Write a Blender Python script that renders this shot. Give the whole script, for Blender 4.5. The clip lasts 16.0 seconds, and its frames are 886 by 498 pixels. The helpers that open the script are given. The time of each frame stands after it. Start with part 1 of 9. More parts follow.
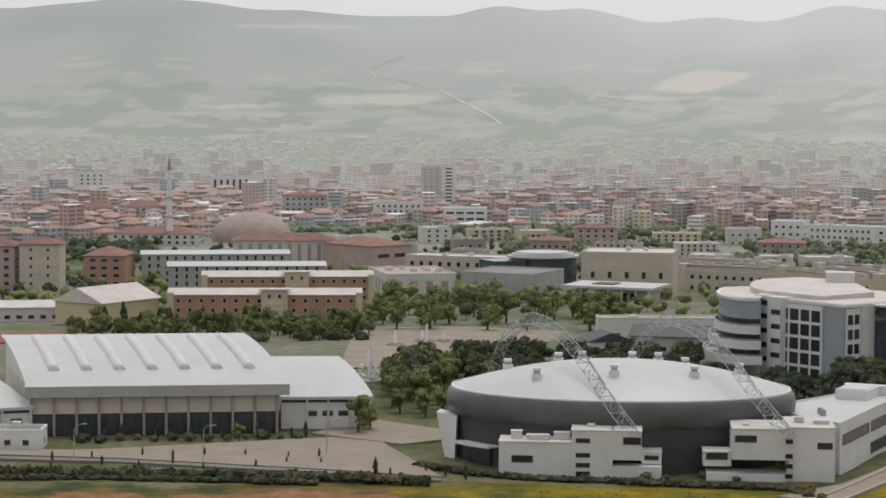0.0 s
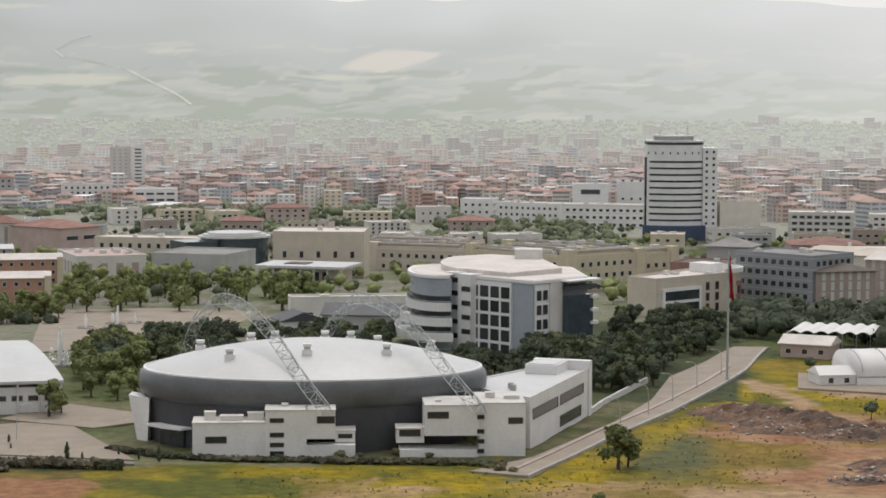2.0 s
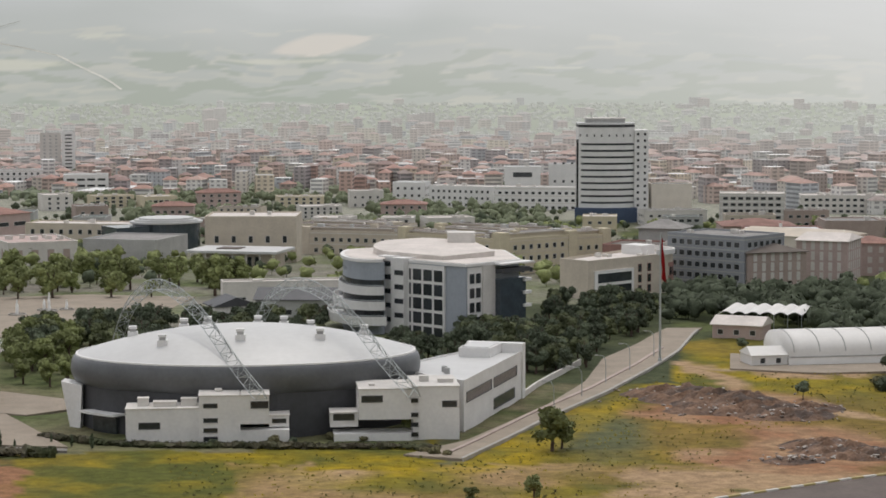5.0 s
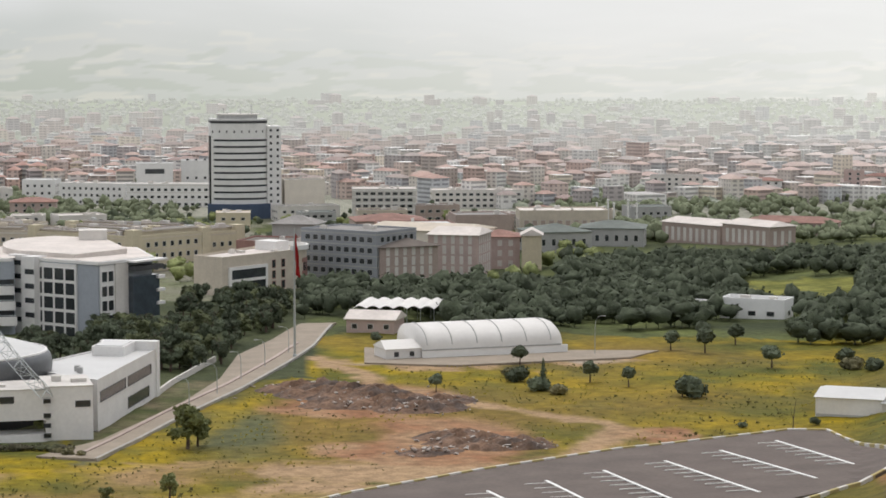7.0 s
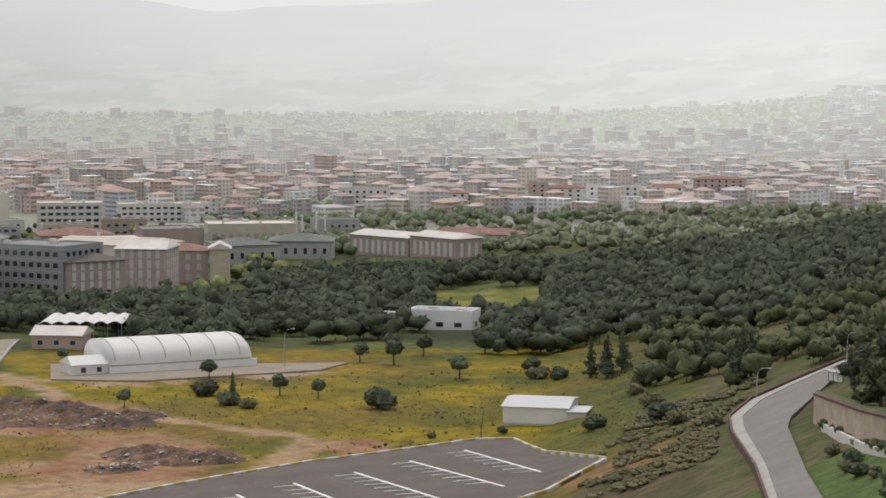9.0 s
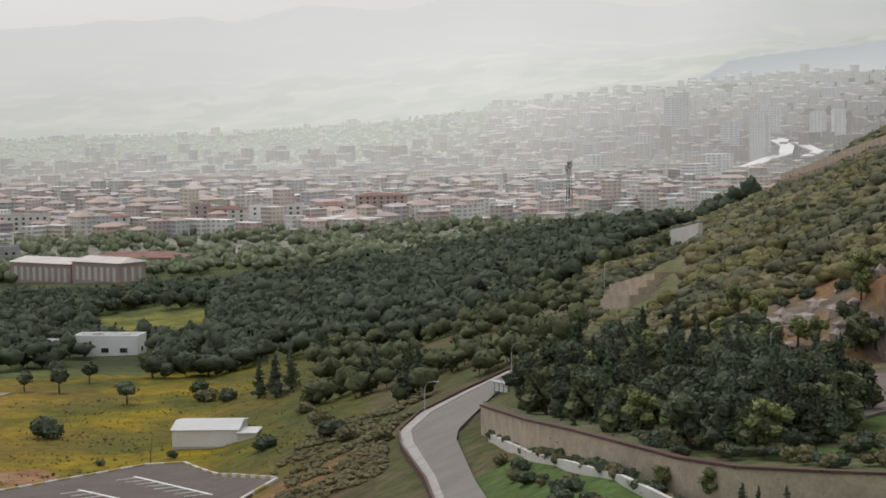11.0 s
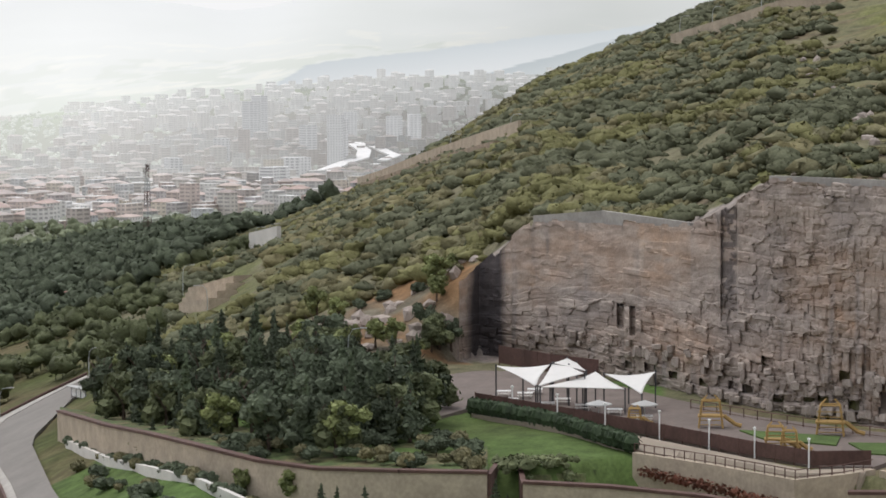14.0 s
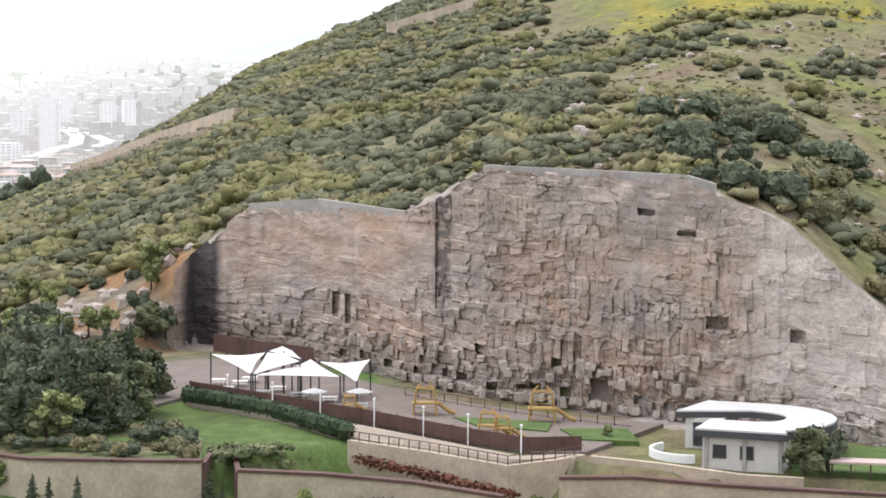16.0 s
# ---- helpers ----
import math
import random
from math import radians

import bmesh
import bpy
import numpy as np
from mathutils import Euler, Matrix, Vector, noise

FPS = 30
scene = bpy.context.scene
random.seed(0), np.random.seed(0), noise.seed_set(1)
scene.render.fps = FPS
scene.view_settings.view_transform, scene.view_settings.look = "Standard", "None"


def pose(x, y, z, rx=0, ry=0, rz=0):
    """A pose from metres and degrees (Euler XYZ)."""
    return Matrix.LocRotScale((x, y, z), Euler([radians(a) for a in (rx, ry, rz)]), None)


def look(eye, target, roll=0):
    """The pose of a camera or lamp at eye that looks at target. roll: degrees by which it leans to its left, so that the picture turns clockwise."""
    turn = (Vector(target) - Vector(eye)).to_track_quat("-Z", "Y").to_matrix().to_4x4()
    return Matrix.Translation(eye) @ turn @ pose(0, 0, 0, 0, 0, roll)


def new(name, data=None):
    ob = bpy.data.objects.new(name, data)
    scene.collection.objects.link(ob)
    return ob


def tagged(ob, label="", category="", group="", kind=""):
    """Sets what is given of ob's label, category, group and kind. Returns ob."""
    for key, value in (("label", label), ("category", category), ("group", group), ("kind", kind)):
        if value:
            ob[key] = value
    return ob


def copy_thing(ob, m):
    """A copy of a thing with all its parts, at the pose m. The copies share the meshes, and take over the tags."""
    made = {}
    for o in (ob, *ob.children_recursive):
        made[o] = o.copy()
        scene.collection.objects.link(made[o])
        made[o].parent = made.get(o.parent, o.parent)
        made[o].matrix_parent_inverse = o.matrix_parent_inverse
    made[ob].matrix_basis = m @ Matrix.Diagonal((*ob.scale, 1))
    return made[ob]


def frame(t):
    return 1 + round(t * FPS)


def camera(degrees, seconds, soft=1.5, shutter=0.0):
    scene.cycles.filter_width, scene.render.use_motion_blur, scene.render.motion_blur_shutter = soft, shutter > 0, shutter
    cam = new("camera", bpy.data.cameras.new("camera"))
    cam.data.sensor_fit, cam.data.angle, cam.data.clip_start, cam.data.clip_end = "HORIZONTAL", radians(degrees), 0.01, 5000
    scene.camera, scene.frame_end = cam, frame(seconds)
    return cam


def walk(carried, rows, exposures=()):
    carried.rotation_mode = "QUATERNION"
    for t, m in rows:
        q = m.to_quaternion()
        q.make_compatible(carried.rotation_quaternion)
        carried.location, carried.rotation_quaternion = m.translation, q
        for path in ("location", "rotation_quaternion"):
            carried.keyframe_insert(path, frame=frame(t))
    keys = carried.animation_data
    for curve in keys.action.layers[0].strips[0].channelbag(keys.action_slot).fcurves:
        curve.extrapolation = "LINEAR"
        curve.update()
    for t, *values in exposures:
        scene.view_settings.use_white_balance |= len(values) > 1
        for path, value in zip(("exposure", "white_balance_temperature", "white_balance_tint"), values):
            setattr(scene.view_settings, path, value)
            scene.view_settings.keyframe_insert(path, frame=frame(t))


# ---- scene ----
# Camera: stands on a hilltop terrace and pans to the right with a long lens.
ZC = 120.0


def aim(az, pitch, roll):
    """Azimuth clockwise from +Y, pitch above the horizon, roll; degrees."""
    return pose(0, 0, ZC, 90 + pitch, 0, -az) @ pose(0, 0, 0, 0, 0, roll)


PATH = [
    (0.0, 0.000, -4.004, 0.308), (0.5, 1.868, -3.905, 0.185), (1.0, 3.758, -4.323, 0.014), (1.5, 5.575, -4.177, -0.165),
    (2.0, 7.719, -4.479, 0.201), (2.5, 8.393, -4.219, 0.065), (3.0, 9.336, -4.475, 0.353), (3.2, 8.844, -4.423, 0.235),
    (5.3, 9.737, -5.055, -0.308), (5.5, 10.384, -5.200, -0.744), (6.0, 13.065, -5.301, -0.695), (6.5, 16.381, -4.898, -0.197),
    (7.0, 18.576, -4.988, 0.065), (7.5, 20.588, -4.637, 0.150), (8.0, 22.653, -4.674, 0.195), (8.5, 24.805, -4.944, 0.404),
    (9.0, 26.374, -4.640, 0.272), (9.5, 28.744, -4.376, 0.212), (10.0, 30.979, -4.261, 0.340), (10.2, 31.854, -4.234, -0.099),
    (12.3, 38.958, -3.771, -0.238), (12.5, 39.649, -3.638, -0.244), (13.0, 40.726, -3.548, -0.497), (13.5, 43.338, -4.013, -0.520),
    (14.0, 45.302, -4.224, -0.275), (14.5, 46.755, -4.179, 0.007), (15.0, 49.016, -4.134, 0.348), (15.5, 50.307, -4.313, 0.234),
    (16.0, 52.422, -4.515, 0.439)]
cam = camera(21.877, 16.0, soft=1.7)
EXPOSURES = [(0.0, -0.2, 6500, 10), (0.7, -0.08, 6500, 10), (1.5, 0.05, 6500, 10), (3.0, -0.02, 6500, 10), (5.5, -0.08, 6500, 10), (6.0, 0.1, 6500, 10), (7.0, 0.18, 6500, 10), (7.7, 0.1, 6500, 10), (9.0, -0.02, 6500, 10), (10.2, -0.1, 6500, 10), (12.5, -0.38, 6420, 10), (13.0, -0.4, 6400, 10), (13.5, -0.05, 6350, 10), (14.5, 0.27, 6360, 11), (15.2, 0.54, 6320, 12), (16.0, 1.02, 6250, 12)]
walk(cam, [(t, aim(a, p, r)) for t, a, p, r in PATH], EXPOSURES)

# Daylight: bright haze all over the sky, and a veiled sun ahead of the viewer.
SUN_AZ, SUN_EL = 14.0, 62.0
world = bpy.data.worlds.new("hazy_sky")
scene.world = world
world.use_nodes = True
wn, wl = world.node_tree.nodes, world.node_tree.links
sky = wn.new("ShaderNodeTexSky")
sky.sky_type = "NISHITA"
sky.sun_disc = False
sky.sun_elevation = radians(SUN_EL)
sky.sun_rotation = radians(SUN_AZ)
sky.air_density, sky.dust_density, sky.ozone_density = 1.0, 2.0, 1.0
dim = wn.new("ShaderNodeVectorMath")
dim.operation = "SCALE"
dim.inputs["Scale"].default_value = 0.10
wl.new(sky.outputs[0], dim.inputs[0])
veil = wn.new("ShaderNodeMix")
veil.data_type = "RGBA"
veil.inputs[0].default_value = 0.82
veil.inputs[7].default_value = (0.825, 0.82, 0.83, 1)
wl.new(dim.outputs[0], veil.inputs[6])
# the haze is brightest round the sun
way = wn.new("ShaderNodeTexCoord")
dot = wn.new("ShaderNodeVectorMath")
dot.operation = "DOT_PRODUCT"
_a, _e = radians(SUN_AZ), radians(SUN_EL)
dot.inputs[1].default_value = (math.sin(_a) * math.cos(_e), math.cos(_a) * math.cos(_e), math.sin(_e))
wl.new(way.outputs["Generated"], dot.inputs[0])
glow = wn.new("ShaderNodeMapRange")
glow.interpolation_type = "SMOOTHSTEP"
wl.new(dot.outputs["Value"], glow.inputs[0])
for _k, _v in zip((1, 2, 3, 4), (0.20, 0.98, 0.95, 1.45)):
    glow.inputs[_k].default_value = _v
lit = wn.new("ShaderNodeVectorMath")
lit.operation = "SCALE"
wl.new(veil.outputs[2], lit.inputs[0])
wl.new(glow.outputs[0], lit.inputs["Scale"])
wl.new(lit.outputs[0], wn["Background"].inputs["Color"])
wn["Background"].inputs["Strength"].default_value = 1.0
sun_data = bpy.data.lights.new("sun", "SUN")
sun_data.energy, sun_data.angle, sun_data.color = 1.0, radians(12), (1.0, 0.94, 0.86)
sun = new("sun", sun_data)
_a, _e = radians(SUN_AZ), radians(SUN_EL)
sun.matrix_world = look((0, 0, 600), (-math.sin(_a) * math.cos(_e), -math.cos(_a) * math.cos(_e), 600 - math.sin(_e)))

# ---- lie of the land ----
# Drop of the ground below the viewer, along rays by azimuth: the campus plain to the left, the quarried hill to the right.
# On every ray the knots run: viewer's foot, near slope, foot of the cliff, its top, mid slope, ridge, edge of town, plain, far plain.
RAY_AZ = [-180, -60, 20, 24, 29, 34, 37.5, 41, 44, 46.2, 47.6, 51.5, 53.5, 58.4, 61, 63.5, 70, 120, 180]
KNOT_D = [
    [6] * 19,
    [230] * 19,
    [400, 400, 400, 400, 400, 370, 340, 330, 355, 385, 375, 338, 322, 303, 296, 287, 280, 280, 400],
    [500, 500, 500, 500, 500, 470, 450, 400, 400, 390, 379, 342, 326, 307, 300, 291, 284, 380, 500],
    [700, 700, 700, 700, 700, 650, 650, 560, 560, 560, 560, 540, 530, 500, 500, 500, 500, 600, 700],
    [1000, 1000, 1000, 1000, 950, 950, 950, 750, 800, 800, 800, 800, 800, 800, 800, 800, 800, 900, 1000],
    [1400] * 19,
    [2700] * 19,
    [4050] * 19,
]
KNOT_DROP = [
    [1.7] * 19,
    [74, 78, 78, 78, 74, 58, 52, 47, 46.5, 46.5, 46, 46, 46, 46, 46, 46, 46, 46, 74],
    [83, 83, 83, 83, 80, 64.5, 54, 48, 46.5, 46, 46, 46, 46, 46, 46, 46, 46, 46, 83],
    [85, 85, 85, 85, 84, 69, 57, 47, 41, 32, 23.4, 22, 14.7, 15, 20, 31, 40, 46, 85],
    [86, 86, 86, 86, 86, 74, 62, 44, 30, 21, 13, 5, -2, -5, -6, -4, -2, 20, 86],
    [94, 94, 94, 93, 88, 77, 66, 49.5, 33.5, 15.5, 2.3, -23, -34.5, -55, -62, -65, -65, 0, 94],
    [108, 108, 108, 108, 107, 106, 104, 100, 96, 90, 85, 75, 65, 50, 45, 40, 40, 80, 108],
    [116] * 19,
    [90, 90, 90, 90, 88, 66, 36, 12, -5, -8, -8, -8, -8, -8, -8, -8, -8, 90, 90],
]
KD, KZ = np.array(KNOT_D, float), np.array(KNOT_DROP, float)


# Line of the retaining walls below the terrace; in front of it the ground lies lower.
STEP_AZ = [39.3, 40.7, 42.1, 44.2, 46.4, 48, 50, 52.1, 54.1, 55.5, 56.5, 58, 60, 66]
STEP_D = [296, 284, 274, 267, 264.5, 266, 277, 270, 261, 264, 262, 258, 256, 255]


def drop(az, d):
    """Drop of the ground in metres at azimuth az (degrees) and distance d, for numbers or arrays."""
    az, d = np.broadcast_arrays(np.asarray(az, float), np.asarray(d, float))
    ds = [np.interp(az, RAY_AZ, KD[k]) for k in range(9)]
    zs = [np.interp(az, RAY_AZ, KZ[k]) for k in range(9)]
    out = np.full(az.shape, 1.7)
    for k in range(8):
        f = np.clip((d - ds[k]) / (ds[k + 1] - ds[k]), 0, 1)
        out = np.where(d >= ds[k], zs[k] * (1 - f) + zs[k + 1] * f, out)
    low = np.clip((az - 39.0) / 1.5, 0, 1) * np.clip((78 - az) / 6, 0, 1) * np.clip((np.interp(az, STEP_AZ, STEP_D) + 3.2 - d) / 1.2, 0, 1) * np.clip((d - 180) / 40, 0, 1)
    return out + 4.2 * low


def ground_z(x, y):
    return float(ZC - drop(math.degrees(math.atan2(x, y)), math.hypot(x, y)))


def spot(az, d, up=0.0):
    """A place on the ground at azimuth az and distance d."""
    x, y = d * math.sin(radians(az)), d * math.cos(radians(az))
    return Vector((x, y, ground_z(x, y) + up))


# ---- materials ----
def material(name, color, rough=0.8, metal=0.0, vary=0.15, size=4.0, fine=0.6, bump=0.0, spec=0.3, per_object=0.0, second=None, second_size=12.0, attribute=None):
    """A surface with stains at two sizes (metres), a second colour in patches, relief and a little difference from object to object."""
    m = bpy.data.materials.new(name)
    m.use_nodes = True
    n, l = m.node_tree.nodes, m.node_tree.links
    b = n["Principled BSDF"]
    b.inputs["Roughness"].default_value, b.inputs["Metallic"].default_value = rough, metal
    b.inputs["Specular IOR Level"].default_value = spec
    tc = n.new("ShaderNodeTexCoord")
    col = n.new("ShaderNodeRGB")
    col.outputs[0].default_value = (*color, 1)
    out = col.outputs[0]
    if attribute:
        at = n.new("ShaderNodeAttribute")
        at.attribute_name = attribute
        out = at.outputs["Color"]

    def noise_at(scale, detail=4.0):
        t = n.new("ShaderNodeTexNoise")
        t.inputs["Scale"].default_value, t.inputs["Detail"].default_value = scale, detail
        l.new(tc.outputs["Object"], t.inputs["Vector"])
        return t.outputs["Fac"]

    def mix(kind, a, bb, fac):
        x = n.new("ShaderNodeMix")
        x.data_type, x.blend_type = "RGBA", kind
        if isinstance(fac, float):
            x.inputs[0].default_value = fac
        else:
            l.new(fac, x.inputs[0])
        l.new(a, x.inputs[6])
        if isinstance(bb, tuple):
            x.inputs[7].default_value = (*bb, 1)
        else:
            l.new(bb, x.inputs[7])
        return x.outputs[2]

    def ramp(src, lo, hi, a, c):
        r = n.new("ShaderNodeMapRange")
        l.new(src, r.inputs[0])
        for k, v in zip((1, 2, 3, 4), (lo, hi, a, c)):
            r.inputs[k].default_value = v
        return r.outputs[0]

    if second:
        out = mix("MIX", out, second, ramp(noise_at(1.0 / second_size), 0.42, 0.62, 0.0, 1.0))
    val = None
    for scale, amount in ((1.0 / size, vary), (1.0 / fine, vary * 0.7)):
        v = ramp(noise_at(scale), 0.3, 0.7, 1 - amount, 1 + amount)
        if val is None:
            val = v
        else:
            mm = n.new("ShaderNodeMath")
            mm.operation = "MULTIPLY"
            l.new(val, mm.inputs[0]), l.new(v, mm.inputs[1])
            val = mm.outputs[0]
    if per_object:
        oi = n.new("ShaderNodeObjectInfo")
        mm = n.new("ShaderNodeMath")
        mm.operation = "MULTIPLY"
        l.new(val, mm.inputs[0]), l.new(ramp(oi.outputs["Random"], 0, 1, 1 - per_object, 1 + per_object), mm.inputs[1])
        val = mm.outputs[0]
    vm = n.new("ShaderNodeVectorMath")
    vm.operation = "SCALE"
    l.new(out, vm.inputs[0]), l.new(val, vm.inputs["Scale"])
    l.new(vm.outputs[0], b.inputs["Base Color"])
    if bump:
        bn = n.new("ShaderNodeBump")
        bn.inputs["Strength"].default_value, bn.inputs["Distance"].default_value = 0.6, bump
        l.new(noise_at(1.0 / fine, 6.0), bn.inputs["Height"])
        l.new(bn.outputs[0], b.inputs["Normal"])
    return m


WHITE = material("white_render", (0.72, 0.71, 0.695), 0.7, vary=0.06, size=6, fine=0.8)
OFFWHITE = material("offwhite_render", (0.60, 0.575, 0.54), 0.8, vary=0.08, size=6, fine=0.8, per_object=0.05)
ROOFWHITE = material("white_sheet_roof", (0.52, 0.52, 0.51), 0.45, vary=0.05, size=9, fine=1.5, spec=0.4)
MEMBRANE = material("white_membrane", (0.66, 0.645, 0.62), 0.55, vary=0.04, size=5, fine=1.0)
SKYLIGHT = material("skylight_sheet", (0.60, 0.585, 0.56), 0.35, vary=0.05)
GREYMETAL = material("grey_metal_cladding", (0.13, 0.135, 0.14), 0.42, 0.35, vary=0.10, size=5, fine=0.9)
DARKCLAD = material("dark_cladding", (0.07, 0.072, 0.078), 0.55, 0.1, vary=0.12, size=5, fine=0.9)
STEEL = material("painted_steel", (0.40, 0.425, 0.42), 0.45, 0.3, vary=0.08)
BEIGE = material("beige_render", (0.54, 0.48, 0.40), 0.85, vary=0.09, size=6, fine=0.9, per_object=0.05)
PANEL = material("cream_white_panel", (0.66, 0.61, 0.53), 0.75, vary=0.06, size=6, fine=0.9)
CREAM = material("cream_render", (0.55, 0.49, 0.36), 0.85, vary=0.08, size=6, fine=0.9)
YELLOW = material("yellow_sheet_wall", (0.56, 0.49, 0.31), 0.8, vary=0.08, size=6, fine=0.9)
ORANGE = material("terracotta_render", (0.42, 0.25, 0.18), 0.85, vary=0.10, size=6, fine=0.9)
BRICKRED = material("brick_red_render", (0.33, 0.19, 0.165), 0.85, vary=0.12, size=5, fine=0.8)
BROWN = material("brown_render", (0.385, 0.31, 0.275), 0.85, vary=0.10, size=6, fine=0.9)
PINK = material("dusty_pink_render", (0.46, 0.36, 0.33), 0.85, vary=0.09, size=6, fine=0.9)
SLATE = material("slate_grey_cladding", (0.28, 0.295, 0.315), 0.6, vary=0.08, size=5, fine=0.9)
BLUEGREY = material("blue_grey_panel", (0.34, 0.37, 0.41), 0.55, vary=0.06, size=5, fine=0.9)
GREYWALL = material("grey_render", (0.40, 0.40, 0.39), 0.85, vary=0.10, size=6, fine=0.9, per_object=0.08)
CONCRETE = material("concrete", (0.36, 0.34, 0.31), 0.9, vary=0.14, size=4, fine=0.6, bump=0.03)
ROOFGREY = material("grey_roof_felt", (0.24, 0.23, 0.22), 0.9, vary=0.16, size=7, fine=1.2, per_object=0.1)
ROOFBROWN = material("brown_roof", (0.145, 0.125, 0.11), 0.9, vary=0.14, size=7, fine=1.2)
ROOFGREEN = material("grey_green_roof", (0.16, 0.18, 0.165), 0.9, vary=0.14, size=7, fine=1.2)
ROOFTILE = material("clay_tile_roof", (0.25, 0.145, 0.12), 0.9, vary=0.2, size=5, fine=0.9, per_object=0.15)
ROOFPALE = material("pale_roof_sheet", (0.60, 0.55, 0.51), 0.7, vary=0.10, size=7, fine=1.2)
GLASS = material("window_glass", (0.035, 0.04, 0.045), 0.12, vary=0.25, size=3, fine=1.0, spec=0.6, per_object=0.3)
GLASSBLUE = material("curtain_glass", (0.055, 0.07, 0.085), 0.10, vary=0.15, size=3, fine=1.0, spec=0.6)
BLUEBASE = material("navy_cladding", (0.06, 0.085, 0.14), 0.5, vary=0.10)
FRAME = material("window_frame", (0.55, 0.54, 0.52), 0.6, vary=0.05)
DARK = material("dark_opening", (0.02, 0.02, 0.02), 0.9, vary=0.2)
ASPHALT = material("asphalt", (0.125, 0.102, 0.09), 0.92, vary=0.14, size=9, fine=0.8, bump=0.01)
ROADGREY = material("worn_road", (0.20, 0.185, 0.168), 0.9, vary=0.10, size=8, fine=0.8, bump=0.01)
PAVING = material("pale_paving", (0.285, 0.24, 0.19), 0.9, vary=0.12, size=7, fine=0.7, bump=0.01)
LINE = material("white_road_paint", (0.75, 0.75, 0.73), 0.7, vary=0.12, size=2, fine=0.4)
KERBW = material("kerb_white", (0.62, 0.60, 0.56), 0.8, vary=0.12)
KERBY = material("kerb_yellow", (0.42, 0.345, 0.16), 0.8, vary=0.12)
def leafy(m, amount):
    """Lets light through the leaves of a foliage material."""
    n, l = m.node_tree.nodes, m.node_tree.links
    b, o = n["Principled BSDF"], n["Material Output"]
    t, x = n.new("ShaderNodeBsdfTranslucent"), n.new("ShaderNodeMixShader")
    x.inputs[0].default_value = amount
    l.new(b.inputs["Base Color"].links[0].from_socket, t.inputs["Color"])
    l.new(b.outputs[0], x.inputs[1]), l.new(t.outputs[0], x.inputs[2]), l.new(x.outputs[0], o.inputs["Surface"])
    return m


BARK = material("bark", (0.09, 0.065, 0.05), 0.95, vary=0.25, size=0.6, fine=0.1, bump=0.02)
PINE = material("pine_needles", (0.095, 0.114, 0.074), 0.85, vary=0.32, size=5, fine=0.55, per_object=0.3, spec=0.15, bump=0.35)
MIDGREEN = material("mid_green_leaves", (0.115, 0.13, 0.066), 0.8, vary=0.4, size=5, fine=0.55, per_object=0.3, spec=0.15, bump=0.35)
CYPRESS = material("cypress_needles", (0.088, 0.11, 0.066), 0.85, vary=0.4, size=3, fine=0.55, per_object=0.25, spec=0.15, bump=0.35)
LEAFY = material("fresh_leaves", (0.20, 0.225, 0.09), 0.75, vary=0.4, size=4, fine=0.55, per_object=0.25, spec=0.2, bump=0.35)
SHRUB = material("maquis_shrub", (0.15, 0.142, 0.080), 0.85, vary=0.24, size=7, fine=0.55, spec=0.15, second=(0.185, 0.165, 0.085), second_size=16, bump=0.35)
# mid green lightened and greyed, haze put into the leaf colour
PARK = material("hazy_park_leaves", (0.185, 0.21, 0.13), 0.8, vary=0.3, size=6, fine=0.55, spec=0.15, bump=0.35)
HEDGE = material("clipped_hedge", (0.04, 0.06, 0.03), 0.85, vary=0.35, size=2, fine=0.4)
RUST = material("rust_brown_steel", (0.105, 0.06, 0.05), 0.8, vary=0.2, size=3, fine=0.5)
REDFLAG = material("red_cloth", (0.45, 0.02, 0.025), 0.7, vary=0.1)
REDTRACK = material("red_running_surface", (0.30, 0.09, 0.07), 0.9, vary=0.12)
TRACK_SOIL = material("bare_earth_bank", (0.30, 0.235, 0.175), 0.95, vary=0.25, size=4, fine=0.7, bump=0.1)
STONEWALL = material("cream_stone_wall", (0.42, 0.35, 0.27), 0.9, vary=0.16, size=3, fine=0.5, bump=0.04)
WOODY = material("yellow_timber", (0.36, 0.235, 0.085), 0.75, vary=0.15)
WHITEPAINT = material("white_paint", (0.80, 0.80, 0.79), 0.5, vary=0.04)

# ---- building blocks ----
def part(name, bm, mat, parent=None, label="", smooth=False, at=None):
    """One mesh object out of a bmesh, under a thing or a part."""
    me = bpy.data.meshes.new(name)
    bm.to_mesh(me)
    bm.free()
    for m in (mat if isinstance(mat, (list, tuple)) else [mat]):
        me.materials.append(m)
    if smooth:
        for f in me.polygons:
            f.use_smooth = True
    ob = new(name, me)
    if parent:
        ob.parent = parent
    if at is not None:
        ob.matrix_basis = at
    if label:
        tagged(ob, label)
    return ob


def mesh_part(name, verts, faces, mat, parent=None, label="", smooth=False, index=None):
    me = bpy.data.meshes.new(name)
    me.from_pydata([tuple(v) for v in verts], [], [tuple(f) for f in faces])
    for m in (mat if isinstance(mat, (list, tuple)) else [mat]):
        me.materials.append(m)
    if index is not None:
        me.polygons.foreach_set("material_index", np.array(index, np.int32))
    if smooth:
        me.polygons.foreach_set("use_smooth", np.ones(len(me.polygons), bool))
    me.update()
    ob = new(name, me)
    if parent:
        ob.parent = parent
    if label:
        tagged(ob, label)
    return ob


def thing(name, label, category, m, group="", kind=""):
    ob = new(name)
    ob.empty_display_size = 1.0
    ob.matrix_basis = m
    return tagged(ob, label, category, group, kind)


